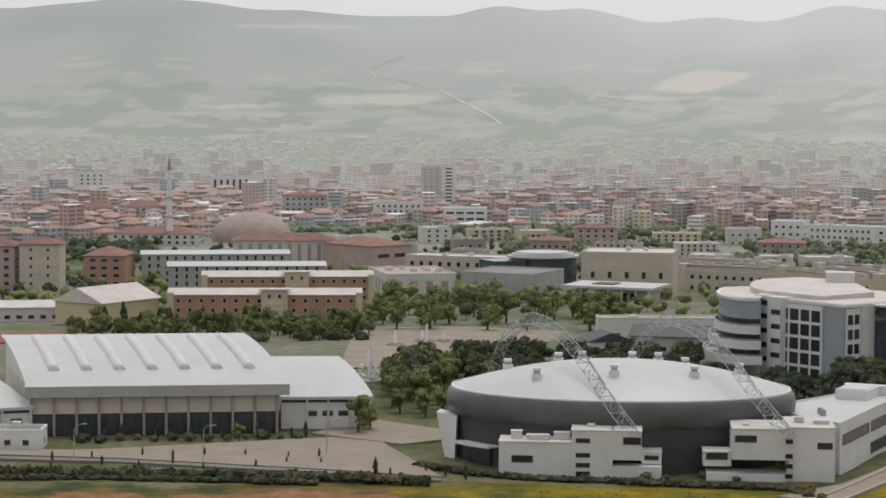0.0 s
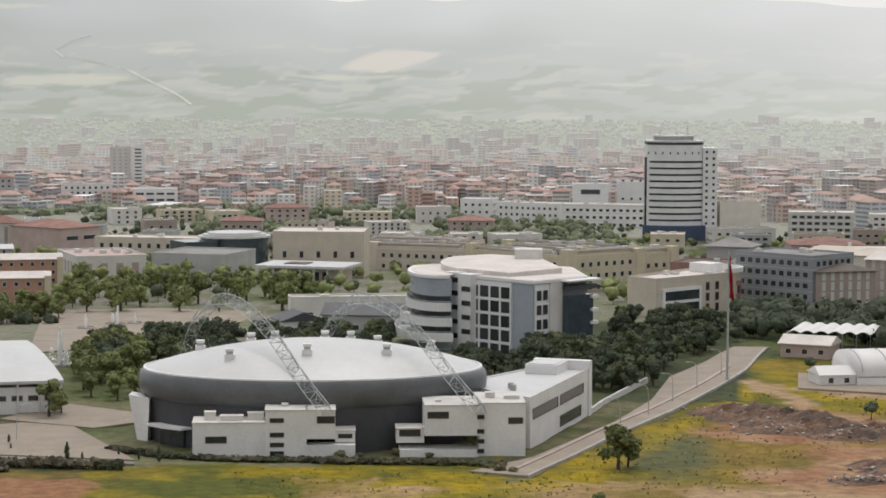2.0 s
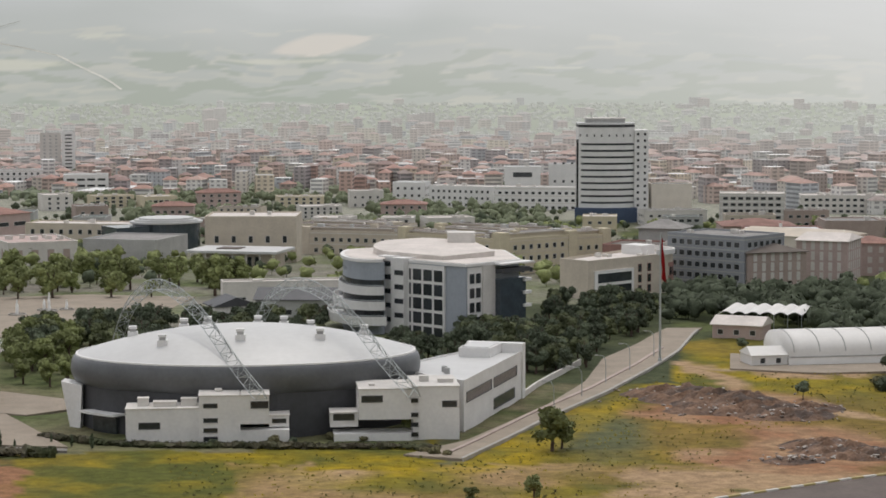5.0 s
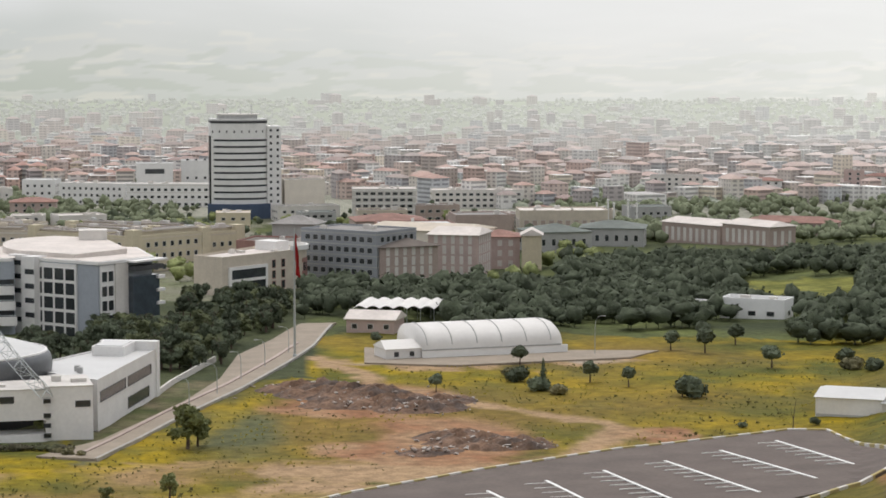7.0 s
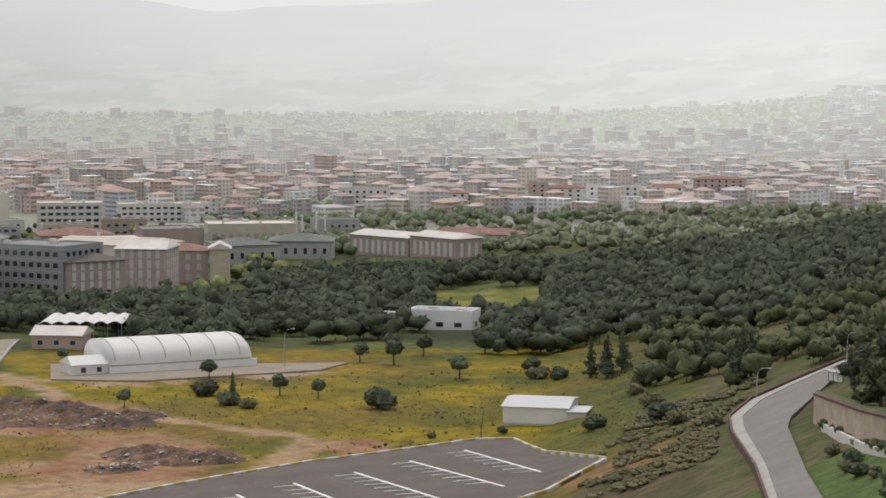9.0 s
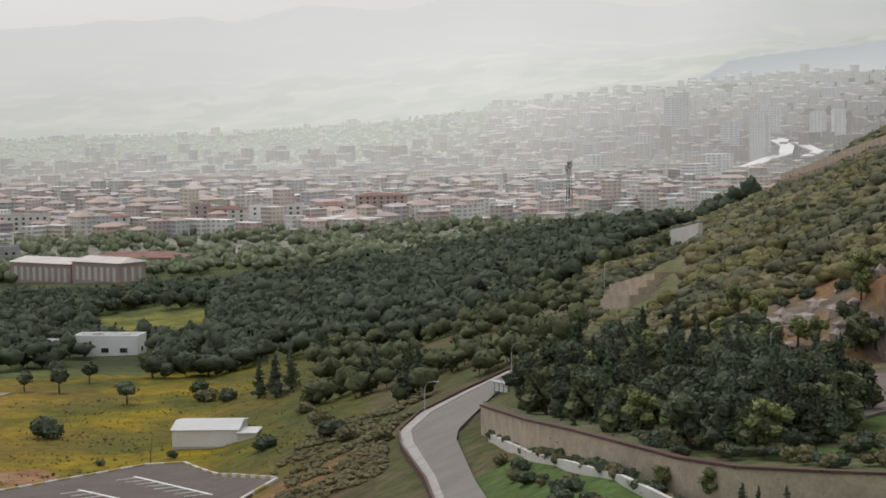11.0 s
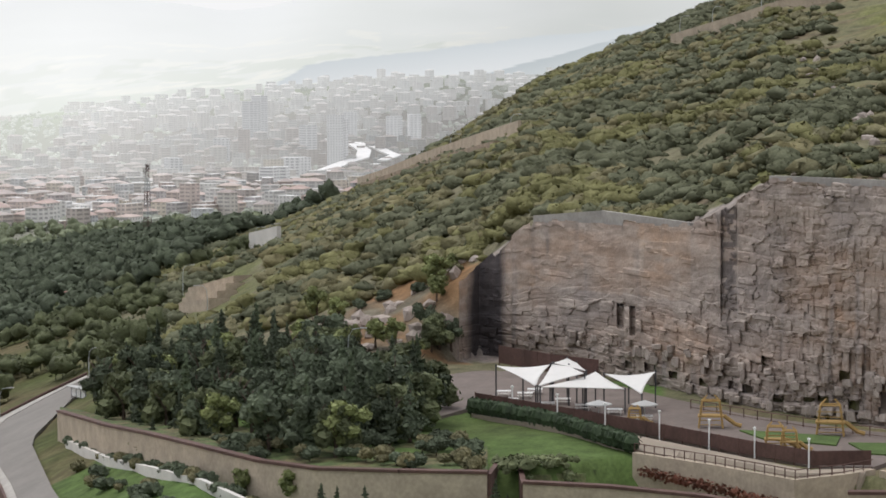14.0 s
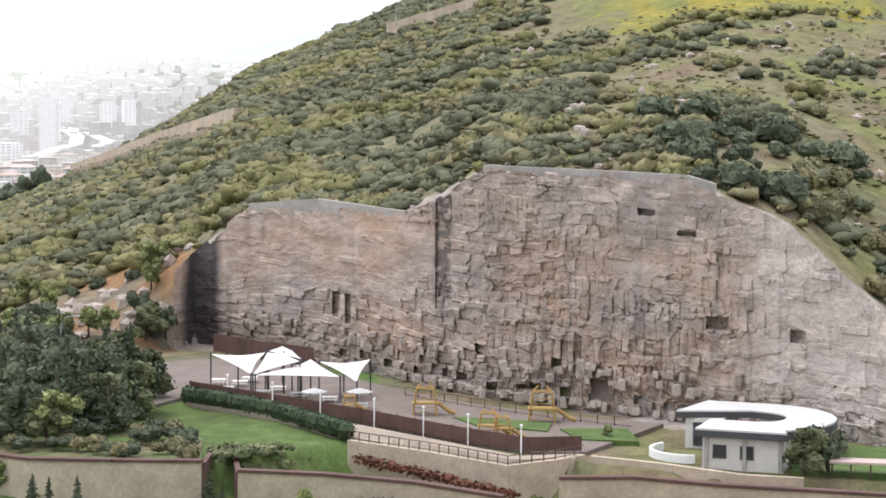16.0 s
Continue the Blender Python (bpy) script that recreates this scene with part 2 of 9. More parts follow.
def box(bm, x0, y0, z0, x1, y1, z1, mi=0, m=None):
    vs = [bm.verts.new((x, y, z)) for z in (z0, z1) for y in (y0, y1) for x in (x0, x1)]
    if m is not None:
        for v in vs:
            v.co = m @ v.co
    for q in ((0, 2, 3, 1), (4, 5, 7, 6), (0, 1, 5, 4), (1, 3, 7, 5), (3, 2, 6, 7), (2, 0, 4, 6)):
        bm.faces.new([vs[i] for i in q]).material_index = mi
    return vs


def prism(bm, pts, z0, z1, mi=0, mi_top=None):
    """A closed upright prism over a ring of (x, y), counter-clockwise."""
    a = [bm.verts.new((x, y, z0)) for x, y in pts]
    b = [bm.verts.new((x, y, z1)) for x, y in pts]
    n = len(pts)
    for i in range(n):
        bm.faces.new((a[i], a[(i + 1) % n], b[(i + 1) % n], b[i])).material_index = mi
    bm.faces.new(b).material_index = mi if mi_top is None else mi_top
    bm.faces.new(a[::-1]).material_index = mi


def tube(bm, pts, r, sides=4, mi=0):
    """A pipe along points."""
    pts = [Vector(p) for p in pts]
    rings = []
    for i, p in enumerate(pts):
        t = (pts[min(i + 1, len(pts) - 1)] - pts[max(i - 1, 0)]).normalized()
        u = t.cross(Vector((0, 0, 1)) if abs(t.z) < 0.95 else Vector((1, 0, 0))).normalized()
        w = t.cross(u)
        rr = r[i] if isinstance(r, (list, tuple)) else r
        rings.append([bm.verts.new(p + (u * math.cos(6.28318 * k / sides) + w * math.sin(6.28318 * k / sides)) * rr) for k in range(sides)])
    for a, b in zip(rings, rings[1:]):
        for k in range(sides):
            bm.faces.new((a[k], a[(k + 1) % sides], b[(k + 1) % sides], b[k])).material_index = mi
    bm.faces.new(rings[0][::-1]).material_index = mi
    bm.faces.new(rings[-1]).material_index = mi


def frame_of(p1, p2):
    """The pose with its origin at p1, x towards p2, y away from the viewer; and the length."""
    d = Vector((p2.x - p1.x, p2.y - p1.y, 0))
    x = d.normalized()
    y = Vector((-x.y, x.x, 0))
    z = min(p1.z, p2.z)
    m = Matrix(((x.x, y.x, 0, p1.x), (x.y, y.y, 0, p1.y), (0, 0, 1, z), (0, 0, 0, 1)))
    return m, d.length


WINDOW_MESH = {}
FOOT = []


def built_on(x, y, gap=3.0):
    """Whether a block building stands at this place."""
    for inv, w, dep in FOOT:
        q = inv @ Vector((x, y, 0))
        if -gap < q.x < w + gap and -gap < q.y < dep + gap:
            return True
    return False




def window_mesh(w, h, glass, frame):
    """A window facing -y, its frame 6 cm proud, its pane set back in the frame; centred on its foot."""
    key = (round(w, 2), round(h, 2), glass.name, frame.name)
    if key not in WINDOW_MESH:
        bm = bmesh.new()
        t = min(0.16, w * 0.12)

        def loop(g, y):
            return [bm.verts.new(c) for c in ((-w / 2 - g, y, -g), (w / 2 + g, y, -g), (w / 2 + g, y, h + g), (-w / 2 - g, y, h + g))]
        rings = [loop(t, 0.02), loop(t, -0.12), loop(0, -0.12), loop(0, -0.03)]
        for p, q in zip(rings, rings[1:]):
            for k in range(4):
                bm.faces.new((p[k], p[(k + 1) % 4], q[(k + 1) % 4], q[k])).material_index = 1
        bm.faces.new(rings[-1]).material_index = 0
        me = bpy.data.meshes.new("window")
        bm.to_mesh(me)
        bm.free()
        me.materials.append(glass)
        me.materials.append(frame)
        WINDOW_MESH[key] = me
    return WINDOW_MESH[key]


def add_window(parent, me, x, y, z, turn=0.0, name="window"):
    ob = new(name, me)
    ob.parent = parent
    ob.matrix_basis = pose(x, y, z, 0, 0, turn)
    return ob


def window_rows(parent, w, dep, faces, floors, fh, win, z0=1.0, glass=None, frame=None, step=4.0, edge=1.5):
    """Windows floor by floor on the front (f), left (l) and right (r) faces."""
    me = window_mesh(win[0], win[1], glass or GLASS, frame or FRAME)
    for face in faces:
        run = w if face == "f" else dep
        n = max(1, int((run - 2 * edge) / step))
        for k in range(floors):
            z = z0 + k * fh
            for i in range(n):
                s = run / 2 + (i - (n - 1) / 2) * ((run - 2 * edge) / n)
                if face == "f":
                    add_window(parent, me, s, 0, z)
                elif face == "l":
                    add_window(parent, me, 0, s, z, -90)
                else:
                    add_window(parent, me, w, s, z, 90)


def edge_windows(parent, p, q, n, zs, me, lo=0.0, hi=1.0, name="window"):
    """n windows on each level of the wall that runs from p to q, its outside to the right of the way."""
    p, q = Vector(p), Vector(q)
    turn = math.degrees(math.atan2(q.y - p.y, q.x - p.x))
    for z in zs:
        for i in range(n):
            s = p.lerp(q, lo + (hi - lo) * (i + 0.5) / n)
            add_window(parent, me, s.x, s.y, z, turn, name)


def ring_walls(parent, ring, h, wall, roof, sink=3.0, parapet=0.7, z0=0.0, t=0.4, name="wall"):
    """Walls over any outline (counter-clockwise), a roof slab, and a parapet round it."""
    bm = bmesh.new()
    prism(bm, ring, z0 - sink, h)
    part(name, bm, wall, parent)
    c = Vector((sum(p[0] for p in ring) / len(ring), sum(p[1] for p in ring) / len(ring)))
    inn = []
    for p in ring:
        v = Vector(p) - c
        inn.append(tuple(c + v * (1 - t / max(v.length, 1))))
    bm = bmesh.new()
    prism(bm, inn, h - 0.2, h + 0.08)
    part("roof", bm, roof, parent)
    if parapet:
        bm = bmesh.new()
        n = len(ring)
        lv = [[bm.verts.new((x, y, z)) for x, y in r] for r, z in ((ring, h - 0.02), (ring, h + parapet), (inn, h + parapet), (inn, h))]
        for a, b in zip(lv, lv[1:]):
            for k in range(n):
                bm.faces.new((a[k], a[(k + 1) % n], b[(k + 1) % n], b[k]))
        part("parapet", bm, wall, parent)


def arc(cx, cy, rx, ry, a0, a1, n):
    return [(cx + rx * math.cos(radians(a0 + (a1 - a0) * i / n)), cy + ry * math.sin(radians(a0 + (a1 - a0) * i / n))) for i in range(n + 1)]


def flat_roof(parent, w, dep, h, mat, wall, parapet=0.8, t=0.35):
    bm = bmesh.new()
    box(bm, t + 0.02, t + 0.02, h - 0.3, w - t - 0.02, dep - t - 0.02, h + 0.05)
    part("roof", bm, mat, parent)
    bm = bmesh.new()
    for q in ((0, 0, w, t), (0, dep - t, w, dep), (0, t, t, dep - t), (w - t, t, w, dep - t)):
        box(bm, q[0] - 0.05, q[1] - 0.05, h - 0.05, q[2] + 0.05, q[3] + 0.05, h + parapet)
    part("parapet", bm, wall, parent)


def hip_roof(parent, w, dep, h, rise, mat, over=0.8, ridge_along="x", hip=1.0):
    """Hipped (hip=1) or gabled (hip=0) roof over the block."""
    bm = bmesh.new()
    x0, y0, x1, y1 = -over, -over, w + over, dep + over
    base = [bm.verts.new(c) for c in ((x0, y0, h), (x1, y0, h), (x1, y1, h), (x0, y1, h))]
    low = [bm.verts.new((v.co.x, v.co.y, h - 0.25)) for v in base]
    if ridge_along == "x":
        c = (y1 - y0) / 2
        a, b = bm.verts.new((x0 + hip * min(c, (x1 - x0) * 0.45), y0 + c, h + rise)), bm.verts.new((x1 - hip * min(c, (x1 - x0) * 0.45), y0 + c, h + rise))
        fs = ((base[0], base[1], b, a), (base[2], base[3], a, b), (base[3], base[0], a), (base[1], base[2], b))
    else:
        c = (x1 - x0) / 2
        a, b = bm.verts.new((x0 + c, y0 + hip * min(c, (y1 - y0) * 0.45), h + rise)), bm.verts.new((x0 + c, y1 - hip * min(c, (y1 - y0) * 0.45), h + rise))
        fs = ((base[0], base[1], a), (base[1], base[2], b, a), (base[2], base[3], b), (base[3], base[0], a, b))
    for f in fs:
        bm.faces.new(f)
    for i in range(4):
        bm.faces.new((low[i], low[(i + 1) % 4], base[(i + 1) % 4], base[i]))
    bm.faces.new(low[::-1])
    part("roof", bm, mat, parent)


def roof_units(parent, w, dep, h, n, seed, mat=None):
    rnd = random.Random(seed)
    for _ in range(n):
        bm = bmesh.new()
        sx, sy, sz = rnd.uniform(1.2, 3.5), rnd.uniform(1.2, 3.0), rnd.uniform(0.8, 2.0)
        x, y = rnd.uniform(0.12, 0.85) * w, rnd.uniform(0.2, 0.8) * dep
        box(bm, x, y, h, x + sx, y + sy, h + sz)
        box(bm, x - 0.1, y - 0.1, h + sz, x + sx + 0.1, y + sy + 0.1, h + sz + 0.12)
        part("roof_unit", bm, mat or OFFWHITE, parent)


def house(name, label, a1, d1, a2, d2, dep, h, wall, roof, floors=3, win=(1.4, 1.5), step=4.0, kind="flat", rise=3.0, faces="flr", category="building",
          group="", glass=None, frame=None, units=2, ridge="x", hip=1.0, z0=1.0, parapet=0.7, over=0.8, sink=3.0, course=None):
    """A block building whose front runs from one ground corner to another (azimuth, distance)."""
    m, w = frame_of(spot(a1, d1), spot(a2, d2))
    FOOT.append((m.inverted(), w, dep))
    ob = thing(name, label, category, m, group)
    bm = bmesh.new()
    box(bm, 0, 0, -sink, w, dep, h)
    part("wall", bm, wall, ob)
    if kind == "flat":
        flat_roof(ob, w, dep, h, roof, wall, parapet)
    else:
        hip_roof(ob, w, dep, h, rise, roof, over=over, ridge_along=ridge, hip=hip)
    if floors:
        window_rows(ob, w, dep, faces, floors, (h - 0.4) / floors, win, z0, glass, frame, step)
    if course:
        for k in range(1, floors + 1):
            bm = bmesh.new()
            z = (h - 0.4) * k / floors - 0.45
            box(bm, -0.14, -0.14, z, w + 0.14, dep + 0.14, z + 0.5)
            part("string_course", bm, course, ob)
    if units and kind == "flat":
        roof_units(ob, w, dep, h + 0.05, units, name + label)
    return ob, w


def grow(c, r, n, size, rnd, squash=0.8, inner=0.45):
    """Verts and faces of a leafy clump: many small leaf sprays about a lobed core, turned roughly outwards."""
    g = np.random.default_rng(rnd.randrange(1 << 30))
    u, th = g.uniform(-1, 1, n), g.uniform(0, 6.28318, n)
    q = np.sqrt(1 - u * u)
    way_out = np.stack([q * np.cos(th), q * np.sin(th), u], 1)
    rad = r * (inner + (1 - inner) * np.sqrt(g.random(n))) * (0.85 + 0.3 * np.sin(3 * th + c[0]) * np.cos(2.3 * u + c[1]))
    p = np.array(c, float) + way_out * rad[:, None] * np.array([1, 1, squash])
    nrm = way_out + g.normal(0, 0.55, (n, 3))
    a = np.cross(nrm, g.normal(0, 1, (n, 3)))
    a /= np.linalg.norm(a, axis=1)[:, None] + 1e-6
    b = np.cross(nrm, a)
    b /= np.linalg.norm(b, axis=1)[:, None] + 1e-6
    s = (size * g.uniform(0.6, 1.3, n))[:, None]
    vs = np.stack([p - a * s, p + b * s * 0.6, p + a * s, p - b * s * 0.6], 1).reshape(-1, 3)
    return vs, np.arange(4 * n).reshape(n, 4)


def blob(c, rx, rz, rnd, seg=7, rings=4, rough=0.25):
    """Verts and faces of an uneven, knobbly lump."""
    g = np.random.default_rng(rnd.randrange(1 << 30))
    ph = (np.arange(rings + 1) * (math.pi / rings))[:, None]
    th = 6.28318 * (np.arange(seg)[None] + 0.5 * (np.arange(rings + 1)[:, None] % 2)) / seg + g.uniform(-0.5, 0.5, (rings + 1, seg)) * rough * 2.0 / seg * 3
    f = 1 + g.uniform(-rough, rough, (rings + 1, seg))
    ph = np.clip(ph + g.uniform(-0.6, 0.6, (rings + 1, seg)) * rough * math.pi / rings, 0, math.pi)
    vs = np.stack([c[0] + rx * f * np.sin(ph) * np.cos(th), c[1] + rx * f * np.sin(ph) * np.sin(th), c[2] + rz * f * np.cos(ph)], 2).reshape(-1, 3)
    i, k = np.meshgrid(np.arange(rings), np.arange(seg), indexing="ij")
    a, b = i * seg + k, i * seg + (k + 1) % seg
    return vs, np.stack([a, a + seg, b + seg, b], 2).reshape(-1, 4)


def join(lots):
    """One pair of verts and faces out of many."""
    vs, fs, o = [], [], 0
    for v, f in lots:
        v = np.asarray(v, float)
        vs.append(v)
        fs += (np.asarray(f) + o).tolist()
        o += len(v)
    return np.concatenate(vs).tolist(), fs


# ---- ground ----
def fbm(x, y, size, octaves=3):
    return noise.fractal((x / size, y / size, 3.1), 1.0, 2.0, octaves)


def on_line(az, d, line):
    """Distance in metres from a point to a line of (azimuth, distance) knots."""
    x, y = d * math.sin(radians(az)), d * math.cos(radians(az))
    best = 1e9
    for (a0, d0), (a1, d1) in zip(line, line[1:]):
        p = Vector((d0 * math.sin(radians(a0)), d0 * math.cos(radians(a0))))
        q = Vector((d1 * math.sin(radians(a1)), d1 * math.cos(radians(a1))))
        w = q - p
        f = max(0, min(1, (Vector((x, y)) - p).dot(w) / w.length_squared))
        best = min(best, (p + w * f - Vector((x, y))).length)
    return best


GRASS, FLOWER, OLIVE = (0.085, 0.092, 0.020), (0.285, 0.205, 0.010), (0.205, 0.132, 0.036)
TAN, REDSOIL = (0.325, 0.222, 0.13), (0.25, 0.128, 0.07)
URBAN, FOREST_C = (0.21, 0.195, 0.165), (0.045, 0.055, 0.028)
TRACK = [(15.4, 636), (16.5, 614), (16.8, 577), (18.1, 557), (20.2, 535), (22.5, 521), (22.9, 507), (22.2, 479), (20.7, 456), (18.0, 446), (14.5, 452)]
TRACK_B = [(16.2, 632), (18.8, 618), (21.7, 619), (23.5, 640)]


ROAD_EDGE = [(9.9, 472), (11.99, 529), (13.56, 575), (14.70, 623), (15.34, 660)]


def blend(a, b, f):
    f = max(0.0, min(1.0, f))
    return tuple(u * (1 - f) + v * f for u, v in zip(a, b))


def land_colour(az, d):
    x, y = d * math.sin(radians(az)), d * math.cos(radians(az))
    n1, n2, n3 = fbm(x, y, 34), fbm(x + 900, y, 11), fbm(x, y + 700, 90)
    az, d = az + 0.5 * n1 + 0.25 * n2, d + 12 * n1 + 5 * n2
    if 1420 < d < 1770 and az < 22:
        return blend((0.085, 0.11, 0.05), (0.20, 0.19, 0.15), 0.3 + 0.7 * n1)
    # ground of town and plain, its colour lightened for haze
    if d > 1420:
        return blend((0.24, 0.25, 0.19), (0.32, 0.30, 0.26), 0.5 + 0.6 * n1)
    if az > 33 and d < 1300:
        c = blend((0.115, 0.115, 0.065), (0.20, 0.175, 0.12), 0.35 + 0.55 * n1 + 0.25 * n2)
        if az > 54 and d > 400:
            c = blend(c, (0.15, 0.145, 0.078), 0.6 + 0.5 * n3)
        if az > 52:
            c = blend(c, (0.15, 0.11, 0.075), 0.25 + 1.1 * n2)
            c = blend(c, (0.14, 0.15, 0.05), 0.2 + 1.0 * fbm(x + 50, y, 20))
        if 54.5 < az < 64 and 540 < d < 640 and n3 * 0.4 + n2 * 0.2 + 1.0 - abs(az - 59.5) / 4.6 > 0.25:
            c = blend((0.225, 0.19, 0.035), (0.14, 0.15, 0.05), 0.4 + 0.9 * n2)
        if az < 40 and d > 640:
            c = blend(c, FOREST_C, 0.8)
        if az < 37 and d < 640:
            c = blend((0.075, 0.085, 0.032), (0.13, 0.105, 0.06), 0.35 + 0.9 * n1 + 0.4 * n2)
        if az > 46 and abs(d - float(np.interp(az, RAY_AZ, KD[2])) - 1.5) < 5.5:
            return blend((0.30, 0.265, 0.24), (0.24, 0.20, 0.175), 0.5 + n2)
        if 38.2 < az < 41 and 465 < d < 650:
            c = blend((0.115, 0.125, 0.052), (0.17, 0.15, 0.10), 0.3 + 0.9 * n2)
        if az < 50.5 and d < 345:
            c = blend((0.085, 0.135, 0.04), (0.075, 0.10, 0.035), 0.35 + 0.8 * n1)
        if 41.5 < az < 46 and 372 < d < 425:
            c = blend((0.21, 0.125, 0.065), (0.15, 0.135, 0.10), 0.5 + 1.4 * n2)
        return c
    if 8.3 < az < 15.2 and 590 < d < 820:
        return blend(FOREST_C, (0.10, 0.11, 0.05), 0.2 + 0.5 * n1)
    if d > 690 or az < -14:
        c = blend(URBAN, (0.12, 0.15, 0.06), 0.35 + 0.8 * n1)
        if az > 14:
            c = blend(FOREST_C, (0.13, 0.15, 0.05), 0.3 + 0.7 * n1)
        if 26.3 < az < 29.5 and 800 < d < 900:
            c = blend((0.20, 0.20, 0.05), GRASS, 0.35 + n2)
        return c
    # the fields in front of the campus
    c = blend(GRASS, FLOWER, 0.29 + 0.75 * n1 + 0.55 * n2)
    c = blend(c, OLIVE, 0.15 + 0.8 * n3)
    if az < 16.5 and d < 470 and az > 4:
        c = blend(c, blend(OLIVE, TAN, 0.5 + n1), 0.6 + 1.2 * fbm(x, y, 26))
    if az < -1.2 and d < 492:
        c = blend(REDSOIL, OLIVE, 0.15 + 0.8 * n1) if d < 480 - 5 * n1 else blend((0.05, 0.06, 0.025), OLIVE, 0.3 + n2)
    if az < 9 and 492 <= d < 690:
        c = blend((0.075, 0.10, 0.035), (0.20, 0.17, 0.11), 0.35 + 0.8 * n1)
    if 9.5 < az < 15.6 and d < 650:
        k = 1.0 - math.hypot((az - 13.4) / 1.5, (d - 510) / 42) + 0.4 * n1
        c = blend(c, (0.095, 0.10, 0.048), 2.2 * k)
        if d < np.interp(az, [q[0] for q in ROAD_EDGE], [q[1] for q in ROAD_EDGE]):
            k = on_line(az, d, ROAD_EDGE)
            c = blend(c, FLOWER, 0.8 - abs(k - 9) / 9 + 0.5 * n2)
        elif az < 13.2:
            c = blend((0.07, 0.085, 0.032), (0.16, 0.13, 0.085), 0.4 + 0.9 * n2)
    if 13.5 < az < 25 and d < 640:
        w = on_line(az, d, TRACK)
        c = blend(TAN, c, (w - 3.0 - 2.2 * n2) / 2.5)
        w = on_line(az, d, TRACK_B)
        c = blend(TAN, c, (w - 2.5 - 2.2 * n2) / 2.5)
        k = 1.15 - min(math.hypot((az - 18.6) / 2.5, (d - 487) / 42), math.hypot((az - 16.7) / 2.2, (d - 558) / 26)) + 0.45 * n1 + 0.25 * n2
        c = blend(c, blend(REDSOIL, TAN, 0.25 + 0.8 * n2), k * 3)
        k = 1.0 - math.hypot((az - 17.0) / 6.0, (d - 448) / 16) + 0.4 * n1
        c = blend(c, TAN, k * 3)
        k = 1.0 - math.hypot((az - 24.6) / 2.6, (d - 505) / 14) + 0.4 * n1
        c = blend(c, blend(REDSOIL, TAN, 0.4 + n2), k * 3)
        k = 1.0 - math.hypot((az - 20.2) / 3.2, (d - 632) / 9) + 0.3 * n1
        c = blend(c, (0.34, 0.29, 0.235), k * 3)
    if az > 28.5:
        c = blend(c, (0.062, 0.075, 0.032), min(0.75, (az - 28.5) * 0.25))
    if 29.4 < az < 32.5 and 418 < d < 446:
        c = blend((0.26, 0.14, 0.075), c, abs(d - 432) / 14 + 0.3 * n2)
    elif 29.6 < az and d < 440:
        c = blend(c, blend((0.115, 0.085, 0.05), (0.055, 0.062, 0.026), 0.45 + n1 + 0.6 * n2), 0.95)
    return c


def make_ground():
    az = np.concatenate([np.arange(-180, -18, 6.0), np.arange(-18, -12, 1.0), np.arange(-12, 66, 0.22), np.arange(66, 72, 1.0), np.arange(72, 180.1, 6.0)])
    az[-1] = 180
    d = np.concatenate([[0.02, 3, 6, 20, 60, 120, 180, 220], np.arange(240, 420, 2.5), np.arange(420, 700, 3.2), np.arange(700, 1000, 10), np.arange(1000, 1500, 25), np.arange(1500, 2800, 100), np.arange(2800, 4200, 200), [4600, 4950]])
    A, D = np.meshgrid(az, d, indexing="ij")
    Z = ZC - drop(A, D)
    X, Y = D * np.sin(np.radians(A)), D * np.cos(np.radians(A))
    na, nd = A.shape
    cols = np.zeros((na, nd, 4), np.float32)
    cols[..., 3] = 1
    for i in range(na):
        for j in range(nd):
            a, dd = float(A[i, j]), float(D[i, j])
            if -14 < a < 66 and 200 < dd < 1500:
                cols[i, j, :3] = land_colour(a, dd)
                bumps = 0.35 * fbm(X[i, j], Y[i, j], 14) if dd < 690 else 0.6 * fbm(X[i, j], Y[i, j], 30)
                if a > 40 and dd > 400:
                    bumps *= 3.5
                Z[i, j] += bumps - 0.25
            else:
                # one flat tone elsewhere, haze-lightened like the far plain
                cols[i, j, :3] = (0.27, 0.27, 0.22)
    V = np.stack([X, Y, Z], -1).reshape(-1, 3)
    I = np.arange(na * nd).reshape(na, nd)
    F = np.stack([I[:-1, :-1], I[1:, :-1], I[1:, 1:], I[:-1, 1:]], -1).reshape(-1, 4)[:, ::-1]
    m = material("meadow_and_soil", (0.2, 0.2, 0.1), 0.95, vary=0.28, size=3.0, fine=0.5, bump=0.12, spec=0.1, attribute="tint")
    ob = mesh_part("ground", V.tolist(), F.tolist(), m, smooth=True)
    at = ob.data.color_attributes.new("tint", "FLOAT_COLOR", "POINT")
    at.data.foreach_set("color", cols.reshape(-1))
    tagged(ob, "flowering meadow, bare soil, campus plain and wooded hillside", "ground", kind="structure")


make_ground()


def lay(az, d, up=0.0):
    p = spot(az, d)
    return Vector((p.x, p.y, p.z + up))


